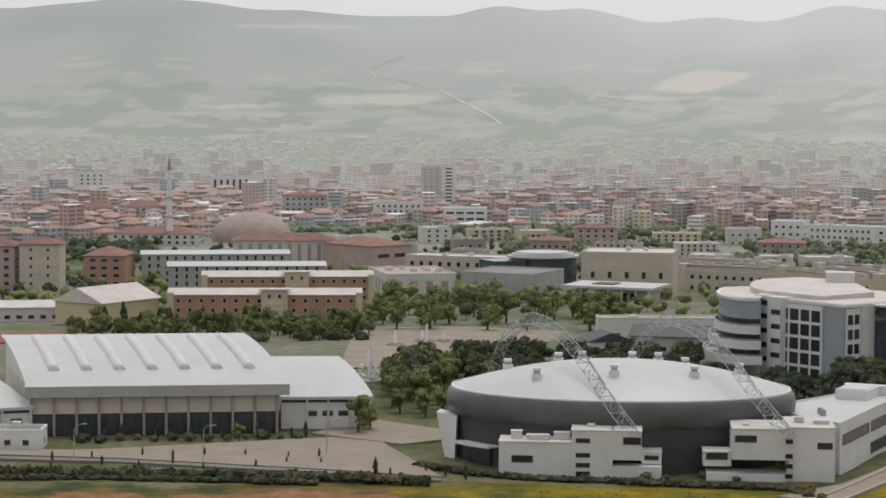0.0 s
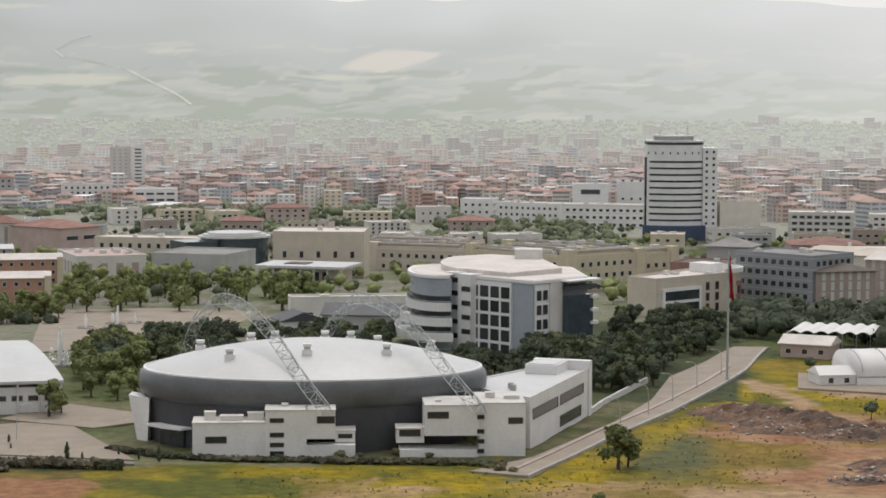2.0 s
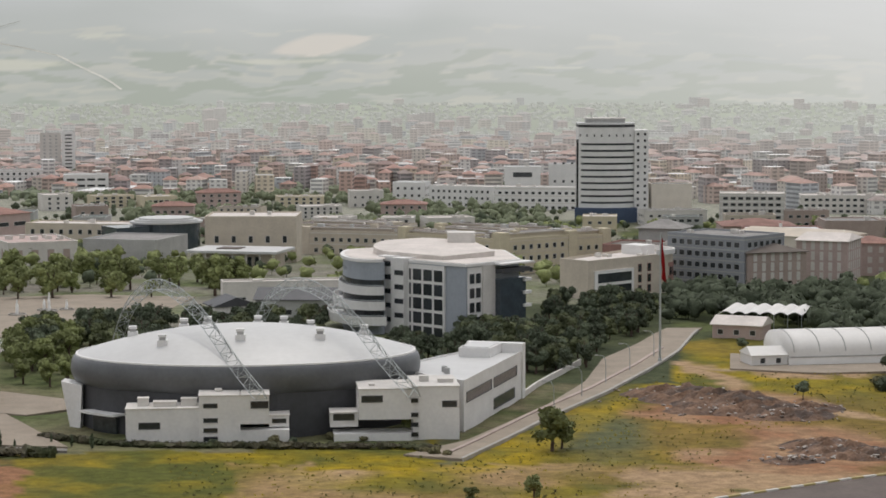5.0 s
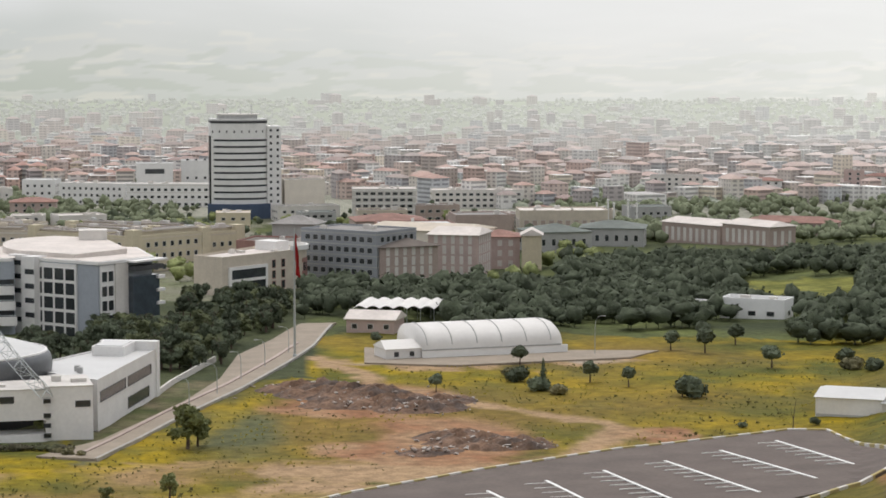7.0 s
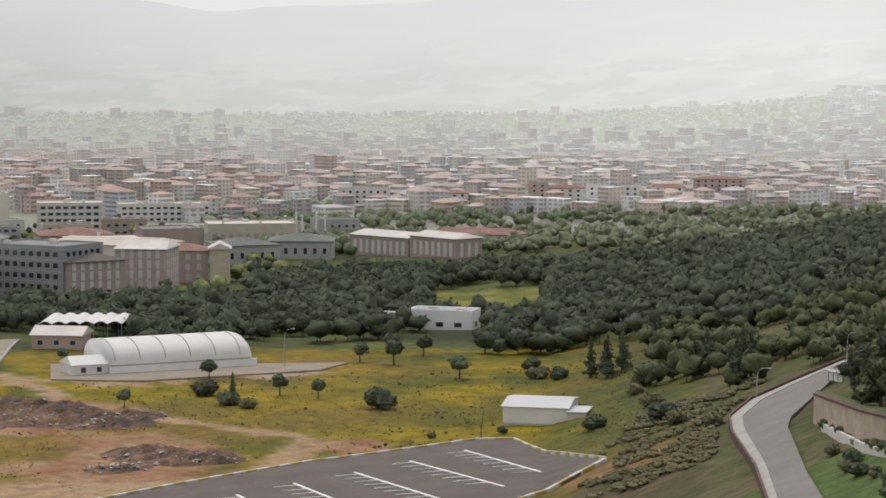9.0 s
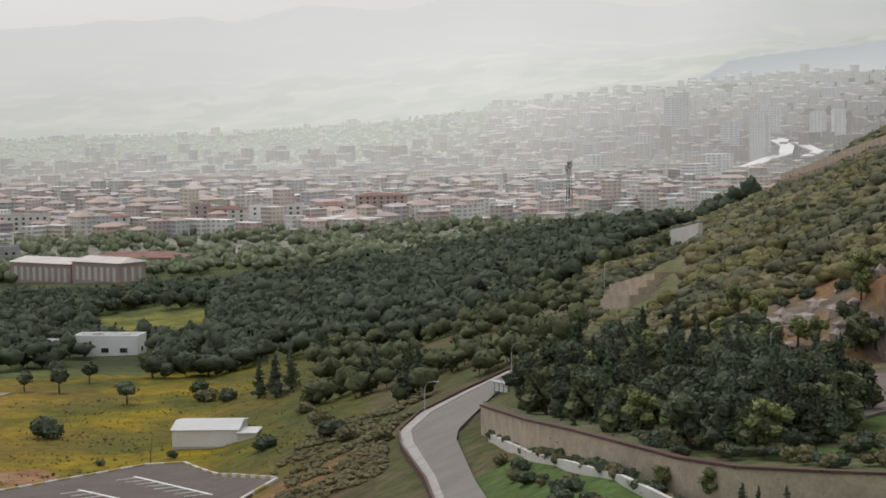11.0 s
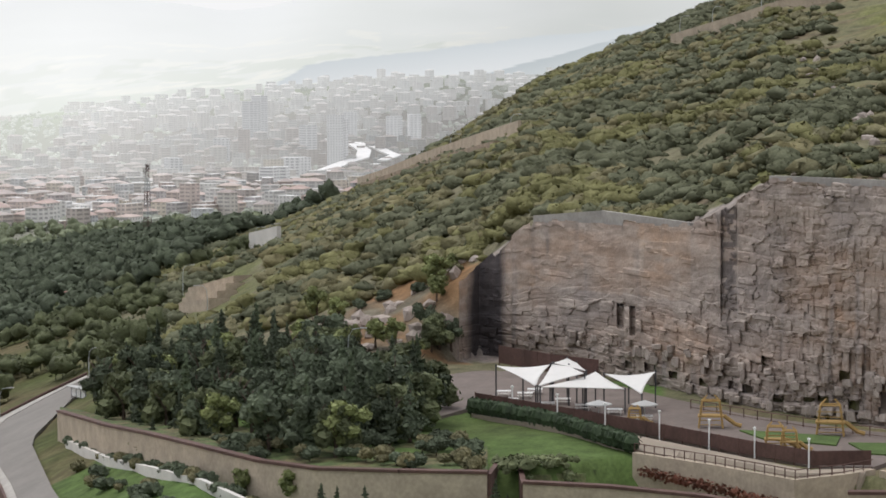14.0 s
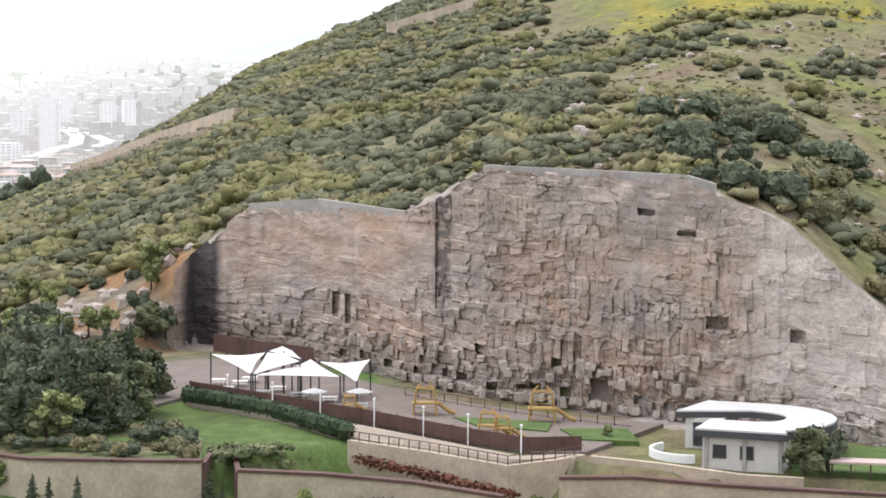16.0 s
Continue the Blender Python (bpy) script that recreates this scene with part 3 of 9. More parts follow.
def band(name, line_a, line_b, mat, up=0.2, along=24, across=4, label="", category="", kind="structure", thick=0.8):
    """A paved sheet between two lines of (azimuth, distance), laid on the ground, with edges that go down into it."""
    def walk_line(line, f):
        ps = [lay(*q) for q in line]
        seg = [0.0]
        for p, q in zip(ps, ps[1:]):
            seg.append(seg[-1] + (q - p).length)
        s = f * seg[-1]
        for k in range(len(ps) - 1):
            if s <= seg[k + 1] or k == len(ps) - 2:
                return ps[k].lerp(ps[k + 1], (s - seg[k]) / (seg[k + 1] - seg[k]))
    vs, fs = [], []
    for i in range(along + 1):
        a, b = walk_line(line_a, i / along), walk_line(line_b, i / along)
        for j in range(across + 1):
            p = a.lerp(b, j / across)
            vs.append((p.x, p.y, ground_z(p.x, p.y) + up))
    w = across + 1
    for i in range(along):
        for j in range(across):
            fs.append((i * w + j, i * w + j + 1, (i + 1) * w + j + 1, (i + 1) * w + j))
    rim = [i * w for i in range(along + 1)] + [along * w + j for j in range(1, w)] + [i * w + across for i in range(along - 1, -1, -1)] + [j for j in range(across - 1, 0, -1)]
    o = len(vs)
    vs += [(vs[i][0], vs[i][1], vs[i][2] - thick) for i in rim]
    n = len(rim)
    fs += [(rim[k], rim[(k + 1) % n], o + (k + 1) % n, o + k) for k in range(n)]
    ob = mesh_part(name, vs, fs, mat)
    bm = bmesh.new()
    bm.from_mesh(ob.data)
    bmesh.ops.recalc_face_normals(bm, faces=bm.faces)
    if sum(f.normal.z for f in bm.faces) < 0:
        bmesh.ops.reverse_faces(bm, faces=bm.faces)
    bm.to_mesh(ob.data)
    bm.free()
    return tagged(ob, label or name.replace("_", " "), category or "pavement", kind=kind)


# ---- far hills, beyond the plain ----
def sky_line(a):
    """Elevation of the far skyline at an azimuth."""
    e = 1.9 + 0.35 * noise.noise((a / 5.0, 0.3, 0)) + 0.25 * noise.noise((a / 1.7, 4.3, 0))
    if 14 < a < 36:
        e -= 0.5 * math.sin(math.pi * (a - 14) / 22)
    if a > 41:
        e += min(0.3, 0.25 * (a - 41))
    return e


def far_z(a, q):
    if q < 4000:
        return ZC - float(drop(a, q)) + 1.5
    f = max(0.0, (q - 4000) / 900)
    g = f ** 1.25
    top = 4900 * math.tan(radians(sky_line(a)))
    return ZC + float(-drop(a, 4050)) * (1 - g) + top * g + 10 * f * (1 - f) * 4 * noise.fractal((a / 3.2, q / 260, 1.0), 1.0, 2.0, 3)


def make_backdrop():
    az = np.arange(-24, 80, 0.16)
    d = np.concatenate([np.linspace(2700, 3960, 24), np.linspace(4000, 4900, 60)])
    vs, cols = [], []
    for a in az:
        for q in d:
            f = max(0.0, (q - 4000) / 900)
            near = max(0.0, (4000 - q) / 1300)
            x, y = q * math.sin(radians(a)), q * math.cos(radians(a))
            vs.append((x, y, far_z(a, q) - (4 if q == 2700 else 0)))
            el = math.degrees(math.atan2(vs[-1][2] - ZC, q))
            n1 = noise.fractal((a / 1.6, f * 9, 0.0), 1.0, 2.0, 3)
            # base tints already hold the haze, paler and greyer with height
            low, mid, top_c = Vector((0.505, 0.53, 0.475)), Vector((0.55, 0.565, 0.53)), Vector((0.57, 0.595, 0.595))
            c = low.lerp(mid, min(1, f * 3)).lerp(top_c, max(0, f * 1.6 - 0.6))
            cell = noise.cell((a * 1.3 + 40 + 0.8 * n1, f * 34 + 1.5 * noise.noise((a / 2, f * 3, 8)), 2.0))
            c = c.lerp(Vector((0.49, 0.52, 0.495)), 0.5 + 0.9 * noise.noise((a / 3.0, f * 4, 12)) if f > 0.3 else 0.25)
            if f < 0.62 and cell > 0.3 and n1 > -0.05:
                c = c.lerp(Vector((0.68, 0.66, 0.57)), 0.5 * cell)
            elif f < 0.45 and n1 < -0.05:
                c = c.lerp(Vector((0.42, 0.46, 0.39)), 0.6)
            # a quarried scar and long pale fields
            k = 1.15 - abs(a - 6.25) / 1.15 - max(0.0, abs(el - 0.2 - 0.12 * (a - 6.2)) - 0.05) / 0.26 + 0.35 * n1
            c = c.lerp(Vector((0.76, 0.70, 0.62)), max(0.0, min(0.8, 3 * k)))
            for fa, fe, fw, fh in ((-3.8, 1.52, 1.8, 0.06), (-1.4, -0.27, 1.7, 0.13), (0.9, 0.45, 0.7, 0.06), (5.4, -0.2, 1.6, 0.05), (-4.6, -0.45, 1.4, 0.05), (12.4, -0.35, 0.8, 0.03)):
                k = 1.0 - ((a - fa) / fw) ** 2 - ((el - fe + 0.04 * n1) / fh) ** 2 + 0.5 * n1
                c = c.lerp(Vector((0.72, 0.71, 0.60)), max(0.0, min(0.6, 2 * k)))
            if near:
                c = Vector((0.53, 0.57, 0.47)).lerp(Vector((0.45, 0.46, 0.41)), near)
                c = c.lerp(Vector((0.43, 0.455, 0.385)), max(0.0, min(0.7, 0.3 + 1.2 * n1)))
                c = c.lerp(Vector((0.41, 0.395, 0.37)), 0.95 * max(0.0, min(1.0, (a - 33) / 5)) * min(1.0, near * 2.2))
            # pale haze veil painted over the tint, by azimuth and height
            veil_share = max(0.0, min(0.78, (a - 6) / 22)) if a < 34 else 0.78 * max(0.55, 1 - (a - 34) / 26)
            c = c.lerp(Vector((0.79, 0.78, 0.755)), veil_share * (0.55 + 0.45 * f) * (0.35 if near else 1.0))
            # brightness of the haze by azimuth, multiplied into the tint
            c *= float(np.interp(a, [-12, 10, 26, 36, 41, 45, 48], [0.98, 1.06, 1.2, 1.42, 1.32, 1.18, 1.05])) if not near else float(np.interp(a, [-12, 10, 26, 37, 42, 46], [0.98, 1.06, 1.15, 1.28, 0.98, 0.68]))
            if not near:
                # skyline painted out towards the colour of the hazy sky
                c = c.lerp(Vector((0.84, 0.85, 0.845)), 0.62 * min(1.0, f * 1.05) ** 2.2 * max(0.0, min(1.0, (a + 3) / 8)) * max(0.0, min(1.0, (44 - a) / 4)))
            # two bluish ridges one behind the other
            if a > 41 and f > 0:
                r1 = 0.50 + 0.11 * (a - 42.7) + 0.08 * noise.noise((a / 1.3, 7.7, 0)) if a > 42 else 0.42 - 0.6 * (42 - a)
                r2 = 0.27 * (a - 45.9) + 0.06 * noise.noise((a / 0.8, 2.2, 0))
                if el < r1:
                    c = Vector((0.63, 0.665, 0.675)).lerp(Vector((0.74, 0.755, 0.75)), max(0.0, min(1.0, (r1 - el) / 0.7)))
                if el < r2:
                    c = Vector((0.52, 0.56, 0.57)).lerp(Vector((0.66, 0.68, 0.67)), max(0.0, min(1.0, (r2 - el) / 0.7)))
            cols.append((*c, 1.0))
    nd = len(d)
    fs = [(i * nd + j, i * nd + j + 1, (i + 1) * nd + j + 1, (i + 1) * nd + j) for i in range(len(az) - 1) for j in range(nd - 1)]
    m = bpy.data.materials.new("far_hills")
    m.use_nodes = True
    n, l = m.node_tree.nodes, m.node_tree.links
    at = n.new("ShaderNodeAttribute")
    at.attribute_name = "tint"
    b = n["Principled BSDF"]
    b.inputs["Roughness"].default_value = 1.0
    b.inputs["Specular IOR Level"].default_value = 0.0
    vm = n.new("ShaderNodeVectorMath")
    vm.operation = "SCALE"
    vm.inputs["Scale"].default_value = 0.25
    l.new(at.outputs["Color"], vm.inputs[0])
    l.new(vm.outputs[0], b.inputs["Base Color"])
    # the haze tint glows too, so the hills stay pale unlit
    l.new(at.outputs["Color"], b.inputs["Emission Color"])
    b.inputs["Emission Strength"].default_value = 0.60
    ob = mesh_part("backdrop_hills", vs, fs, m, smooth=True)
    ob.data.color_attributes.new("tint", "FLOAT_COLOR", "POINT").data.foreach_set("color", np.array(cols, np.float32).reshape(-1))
    tagged(ob, "hazy far hills with pale fields and terraces", "hills", kind="structure")


make_backdrop()


def far_d(a, el):
    """Distance at which the far land lies at an elevation."""
    for q in np.arange(2720, 4900, 6.0):
        if math.degrees(math.atan2(far_z(a, q) - ZC, q)) >= el:
            return float(q)
    return 4890.0


def far_track(name, line, wide):
    """A pale track over the far hills, as (azimuth, elevation) knots."""
    vs, fs = [], []
    line = [(a, far_d(a, e)) for a, e in line]
    n = 60
    for i in range(n + 1):
        a = float(np.interp(i / n, [k / (len(line) - 1) for k in range(len(line))], [q[0] for q in line]))
        d = float(np.interp(i / n, [k / (len(line) - 1) for k in range(len(line))], [q[1] for q in line]))
        for k in (-1, 1):
            q = a + math.degrees(k * wide / d) * 0.5
            x, y = d * math.sin(radians(q)), d * math.cos(radians(q))
            vs.append((x, y, far_z(q, d + k * wide) + 3.5))
    fs = [(2 * i, 2 * i + 1, 2 * i + 3, 2 * i + 2) for i in range(n)]
    m = material("chalky_track", (0.62, 0.61, 0.55), 0.95, vary=0.08, size=40, fine=9)
    tagged(mesh_part(name, vs, fs, m), "pale chalk track on the far hillside", "track", kind="structure")


far_track("backdrop_track", [(-1.89, 0.39), (-1.5, 0.6), (-0.98, 0.75)], 5)
far_track("backdrop_track", [(-1.89, 0.39), (-1.68, 0.23), (-0.9, 0.08), (-0.09, -0.09), (0.61, -0.45), (1.45, -0.95)], 3.6)
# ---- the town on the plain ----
# glow: how strongly the haze-tinted face colours give off light themselves
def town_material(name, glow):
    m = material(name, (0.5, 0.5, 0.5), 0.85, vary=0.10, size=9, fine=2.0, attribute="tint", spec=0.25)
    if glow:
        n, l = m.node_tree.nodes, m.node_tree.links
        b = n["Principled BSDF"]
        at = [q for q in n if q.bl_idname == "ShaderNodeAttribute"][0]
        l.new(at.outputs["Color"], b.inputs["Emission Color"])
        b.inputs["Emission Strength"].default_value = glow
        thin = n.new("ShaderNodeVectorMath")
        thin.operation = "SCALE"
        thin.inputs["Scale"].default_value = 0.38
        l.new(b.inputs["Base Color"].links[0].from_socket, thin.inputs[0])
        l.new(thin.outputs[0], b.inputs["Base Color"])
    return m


class Town:
    """Gathers many houses into one mesh, with a colour for each face."""
    def __init__(self):
        self.v, self.f, self.c = [], [], []

    def quad(self, pts, col):
        i = len(self.v)
        self.v += pts
        self.f.append(tuple(range(i, i + len(pts))))
        self.c.append(col)

    def house(self, x, y, z, turn, w, dep, h, wall, roof, rise, floors, pale):
        ct, st = math.cos(turn), math.sin(turn)

        def P(u, v, q):
            return (x + ct * u - st * v, y + st * u + ct * v, z + q)
        a, b = w / 2, dep / 2
        ring = [(-a, -b), (a, -b), (a, b), (-a, b)]
        # haze in the colour: windows fade towards their wall with distance
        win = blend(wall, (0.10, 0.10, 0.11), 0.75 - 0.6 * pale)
        for k in range(4):
            (u0, v0), (u1, v1) = ring[k], ring[(k + 1) % 4]
            p0, p1 = P(u0, v0, 0), P(u1, v1, 0)
            # only faces turned to the town's near side can show
            mx, my = (p0[0] + p1[0]) / 2 - x, (p0[1] + p1[1]) / 2 - y
            self.quad([P(u0, v0, -3), P(u1, v1, -3), P(u1, v1, h), P(u0, v0, h)], wall)
            if mx * x + my * y < 0:
                ln = math.hypot(u1 - u0, v1 - v0)
                ex, ey = (v1 - v0) / ln * 0.06, -(u1 - u0) / ln * 0.06
                style = int(abs(x) * 7 + abs(y) * 3 + k) % 5
                nwin = 1 if style == 1 else max(2, int(ln / (4.2, 4.2, 6.5, 3.3, 5.0)[style]))
                g0, g1 = ((0.25, 0.75), (0.06, 0.94), (0.12, 0.88), (0.3, 0.68), (0.3, 0.9))[style]
                for fl in range(floors):
                    if style == 4 and fl == 0:
                        continue
                    zz = h * (fl + 0.35) / floors
                    for i in range(nwin):
                        f0, f1 = (i + g0) / nwin, (i + g1) / nwin
                        q0 = (u0 + (u1 - u0) * f0 + ex, v0 + (v1 - v0) * f0 + ey)
                        q1 = (u0 + (u1 - u0) * f1 + ex, v0 + (v1 - v0) * f1 + ey)
                        self.quad([P(*q0, zz), P(*q1, zz), P(*q1, zz + 1.5), P(*q0, zz + 1.5)], win)
        if rise:
            o = 0.7
            A, B = a + o, b + o
            hh = min(B, A) * 0.9
            if w >= dep:
                r0, r1 = P(-A + hh, 0, h + rise), P(A - hh, 0, h + rise)
                c0, c1, c2, c3 = P(-A, -B, h), P(A, -B, h), P(A, B, h), P(-A, B, h)
                self.quad([c0, c1, r1, r0], roof), self.quad([c2, c3, r0, r1], roof), self.quad([c1, c2, r1], roof), self.quad([c3, c0, r0], roof)
            else:
                r0, r1 = P(0, -B + hh, h + rise), P(0, B - hh, h + rise)
                c0, c1, c2, c3 = P(-A, -B, h), P(A, -B, h), P(A, B, h), P(-A, B, h)
                self.quad([c0, c1, r0], roof), self.quad([c1, c2, r1, r0], roof), self.quad([c2, c3, r1], roof), self.quad([c3, c0, r0, r1], roof)
        else:
            self.quad([P(-a, -b, h), P(a, -b, h), P(a, b, h), P(-a, b, h)], roof)

    def build(self, name, mat, label, category):
        ob = mesh_part(name, self.v, self.f, mat)
        cols = np.ones((len(ob.data.loops), 4), np.float32)
        cnt = [len(f) for f in self.f]
        cols[:, :3] = np.repeat(np.array(self.c, np.float32), cnt, axis=0)
        ob.data.color_attributes.new("tint", "FLOAT_COLOR", "CORNER").data.foreach_set("color", cols.reshape(-1))
        return tagged(ob, label, category, kind="stuff")


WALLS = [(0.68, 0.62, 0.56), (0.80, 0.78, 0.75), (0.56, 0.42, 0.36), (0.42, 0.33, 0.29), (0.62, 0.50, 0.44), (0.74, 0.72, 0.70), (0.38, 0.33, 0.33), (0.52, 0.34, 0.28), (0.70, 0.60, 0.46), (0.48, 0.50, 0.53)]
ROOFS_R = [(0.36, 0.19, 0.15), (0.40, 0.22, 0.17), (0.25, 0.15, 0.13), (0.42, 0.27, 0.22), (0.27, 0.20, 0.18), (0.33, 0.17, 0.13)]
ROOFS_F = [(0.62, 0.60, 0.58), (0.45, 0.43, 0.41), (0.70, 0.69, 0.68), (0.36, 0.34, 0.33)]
# Haze tint that distant walls, roofs and leaves are painted towards.
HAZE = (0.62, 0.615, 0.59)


def near_edge(az):
    return float(np.interp(az, [-14, -6, 0, 8, 12, 15, 20, 24, 28, 33, 36, 40, 60], [1480, 1680, 1760, 1800, 1780, 1720, 1560, 1560, 1640, 1640, 1660, 1750, 1750]))


def make_town():
    rnd = random.Random(11)
    towns = {"near": Town(), "far": Town()}
    trees = {"near": [], "far": []}
    d = 1450.0
    while d < 4040:
        stepd = 17 + (d - 1450) * 0.008
        stepa = math.degrees((16.5 + (d - 1450) * 0.005) / d)
        a = -14.0
        while a < 54:
            a += stepa * rnd.uniform(0.8, 1.25)
            dd = d + rnd.uniform(-0.35, 0.35) * stepd
            x, y = dd * math.sin(radians(a)), dd * math.cos(radians(a))
            if dd < near_edge(a) or dd > 4010 or (a < -4 and dd < 1640):
                continue
            park = noise.fractal((x / 240, y / 240, 5.0), 1.0, 2.0, 2)
            green_far = max(0.0, min(1.0, (dd - 2450) / 900)) if a < 36 else 0.0
            z = ground_z(x, y) if dd < 2700 else far_z(a, dd)
            # share of haze painted into the colours, by distance and azimuth
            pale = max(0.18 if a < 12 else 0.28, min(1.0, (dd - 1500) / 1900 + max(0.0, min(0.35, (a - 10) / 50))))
            lot = "near" if dd < 2350 else "far"
            if rnd.random() < 0.15 + max(0, park) * 1.1 + (0.10 if 14 < a < 34 and dd < 2300 else 0.0) + green_far * 0.80:
                if rnd.random() < 0.75:
                    trees[lot].append((x, y, z, rnd.uniform(3.0, 6.0), pale))
                continue
            turn = noise.cell((x / 420, y / 420, 1.0)) * 1.5 - 0.4 + rnd.uniform(-0.25, 0.25)
            big = rnd.random()
            w, dep = rnd.uniform(8, 21), rnd.uniform(8, 15)
            floors = rnd.choice((2, 3, 3, 4, 5, 6))
            if a < 2 and dd < 2500:
                floors = rnd.choice((2, 2, 3, 3, 4))
            if big > 0.97:
                w, dep, floors = rnd.uniform(25, 48), rnd.uniform(16, 26), rnd.choice((2, 3))
            tall = 0.012 * (dd < 2400) + (0.03 if a > 37 and dd > 2400 else 0.0)
            if big < tall:
                floors = rnd.choice((7, 8, 10)) + (2 if a > 39 else 0)
            if dd > 3500:
                floors = min(floors, 5)
            red = rnd.random() < (0.78 if a < 0 else 0.62 if a < 36 else 0.45) and floors < 7 and big <= 0.97
            # haze tint to paint with, by azimuth and paler far out
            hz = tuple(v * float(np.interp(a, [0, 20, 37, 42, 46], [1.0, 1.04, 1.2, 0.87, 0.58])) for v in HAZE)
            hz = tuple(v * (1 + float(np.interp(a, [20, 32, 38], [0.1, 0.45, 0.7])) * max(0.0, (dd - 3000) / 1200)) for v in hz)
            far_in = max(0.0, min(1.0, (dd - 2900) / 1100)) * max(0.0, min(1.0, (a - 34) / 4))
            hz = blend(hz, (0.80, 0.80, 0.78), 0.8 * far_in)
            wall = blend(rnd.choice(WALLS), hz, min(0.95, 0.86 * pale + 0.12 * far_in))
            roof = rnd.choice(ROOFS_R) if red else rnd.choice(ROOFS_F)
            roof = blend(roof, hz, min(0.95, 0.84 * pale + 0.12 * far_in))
            # white flat roofs, made more frequent to stand for sun glints
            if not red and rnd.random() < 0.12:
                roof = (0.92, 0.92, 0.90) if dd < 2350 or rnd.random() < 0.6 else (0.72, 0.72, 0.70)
            # sun glints, painted as broad low buildings with near-white roofs
            if a > 12 and rnd.random() < 0.022:
                w, dep, floors, red, roof = rnd.uniform(22, 40), rnd.uniform(10, 16), 2, False, (1.0, 1.0, 0.98)
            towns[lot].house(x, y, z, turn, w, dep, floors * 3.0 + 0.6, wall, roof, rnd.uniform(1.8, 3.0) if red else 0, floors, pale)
        d += stepd
    for a, d, w, fl in ((42.64, 2760, 17, 22), (42.80, 2770, 12, 20), (40.55, 3150, 20, 17), (40.75, 3160, 16, 19), (41.5, 2450, 26, 10), (41.75, 2460, 22, 10), (41.0, 2300, 20, 8), (41.25, 2310, 22, 8), (41.95, 2950, 18, 12), (44.1, 3000, 18, 13), (44.6, 3050, 22, 12), (43.0, 3100, 18, 12), (39.8, 2900, 20, 9), (38.6, 2700, 22, 8)):
        x, y = d * math.sin(radians(a)), d * math.cos(radians(a))
        k = min(0.9, (d - 1500) / 1900)
        # tower walls and roofs painted straight in hazy tones
        wall = blend((0.66, 0.65, 0.64), (0.70, 0.70, 0.69), k)
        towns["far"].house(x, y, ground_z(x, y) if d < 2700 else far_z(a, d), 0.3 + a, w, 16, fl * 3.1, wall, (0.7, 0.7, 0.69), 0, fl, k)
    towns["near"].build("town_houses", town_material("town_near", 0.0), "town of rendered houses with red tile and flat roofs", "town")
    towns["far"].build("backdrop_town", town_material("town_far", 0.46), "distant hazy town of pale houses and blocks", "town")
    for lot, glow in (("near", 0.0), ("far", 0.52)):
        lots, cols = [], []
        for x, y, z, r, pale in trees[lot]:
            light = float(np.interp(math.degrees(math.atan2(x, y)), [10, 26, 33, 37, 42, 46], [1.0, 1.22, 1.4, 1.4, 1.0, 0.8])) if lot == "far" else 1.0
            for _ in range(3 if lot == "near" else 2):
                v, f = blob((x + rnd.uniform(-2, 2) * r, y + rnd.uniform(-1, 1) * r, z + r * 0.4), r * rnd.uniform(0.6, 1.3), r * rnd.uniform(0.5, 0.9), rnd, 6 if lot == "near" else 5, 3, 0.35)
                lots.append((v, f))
                # leaf green washed out towards a haze colour with distance
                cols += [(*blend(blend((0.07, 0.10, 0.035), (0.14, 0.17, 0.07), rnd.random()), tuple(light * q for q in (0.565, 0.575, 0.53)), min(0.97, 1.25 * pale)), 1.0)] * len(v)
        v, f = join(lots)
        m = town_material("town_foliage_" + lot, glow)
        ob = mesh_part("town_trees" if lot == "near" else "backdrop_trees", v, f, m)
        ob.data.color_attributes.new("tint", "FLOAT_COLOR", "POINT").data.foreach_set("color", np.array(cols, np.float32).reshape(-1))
        tagged(ob, "clumps of street and garden trees among the houses", "trees", kind="stuff")


make_town()


def town_road(name, line, wide, up):
    """A broad pale road across the far town on piers, as (azimuth, elevation) knots."""
    pts = []
    for a, e in line:
        d = next((q for q in np.arange(1500, 4000, 5.0) if math.degrees(math.atan2(-float(drop(a, q)) + up, q)) >= e and q > 1600), 3990.0)
        pts.append(Vector((d * math.sin(radians(a)), d * math.cos(radians(a)), ZC - float(drop(a, d)) + up)))
    bm = bmesh.new()
    rows = []
    for k, p in enumerate(pts):
        t = (pts[min(k + 1, len(pts) - 1)] - pts[max(k - 1, 0)]).normalized()
        s = Vector((t.y, -t.x, 0)).normalized() * wide / 2
        rows.append([bm.verts.new(p + q) for q in (s, -s, -s - Vector((0, 0, 2)), s - Vector((0, 0, 2)))])
    for a, b in zip(rows, rows[1:]):
        for k in range(4):
            bm.faces.new((a[k], a[(k + 1) % 4], b[(k + 1) % 4], b[k]))
    bm.faces.new(rows[0]), bm.faces.new(rows[-1][::-1])
    bmesh.ops.recalc_face_normals(bm, faces=bm.faces)
    # concrete colour paled to hold the sun's glare on the road
    m = material("sunlit_concrete", (0.72, 0.71, 0.69), 0.5, vary=0.08, size=30, fine=6)
    tagged(part(name, bm, m), "broad pale motorway curving through the far town", "road", kind="structure")


town_road("backdrop_motorway", [(42.5, -1.45), (42.69, -1.49), (43.11, -1.59), (43.35, -1.74), (43.30, -1.92), (42.86, -2.05), (42.3, -2.25)], 17, 18)
town_road("backdrop_motorway", [(42.9, -1.52), (43.4, -1.60), (43.71, -1.69), (43.95, -1.80), (44.13, -1.87), (43.8, -2.0)], 14, 18)
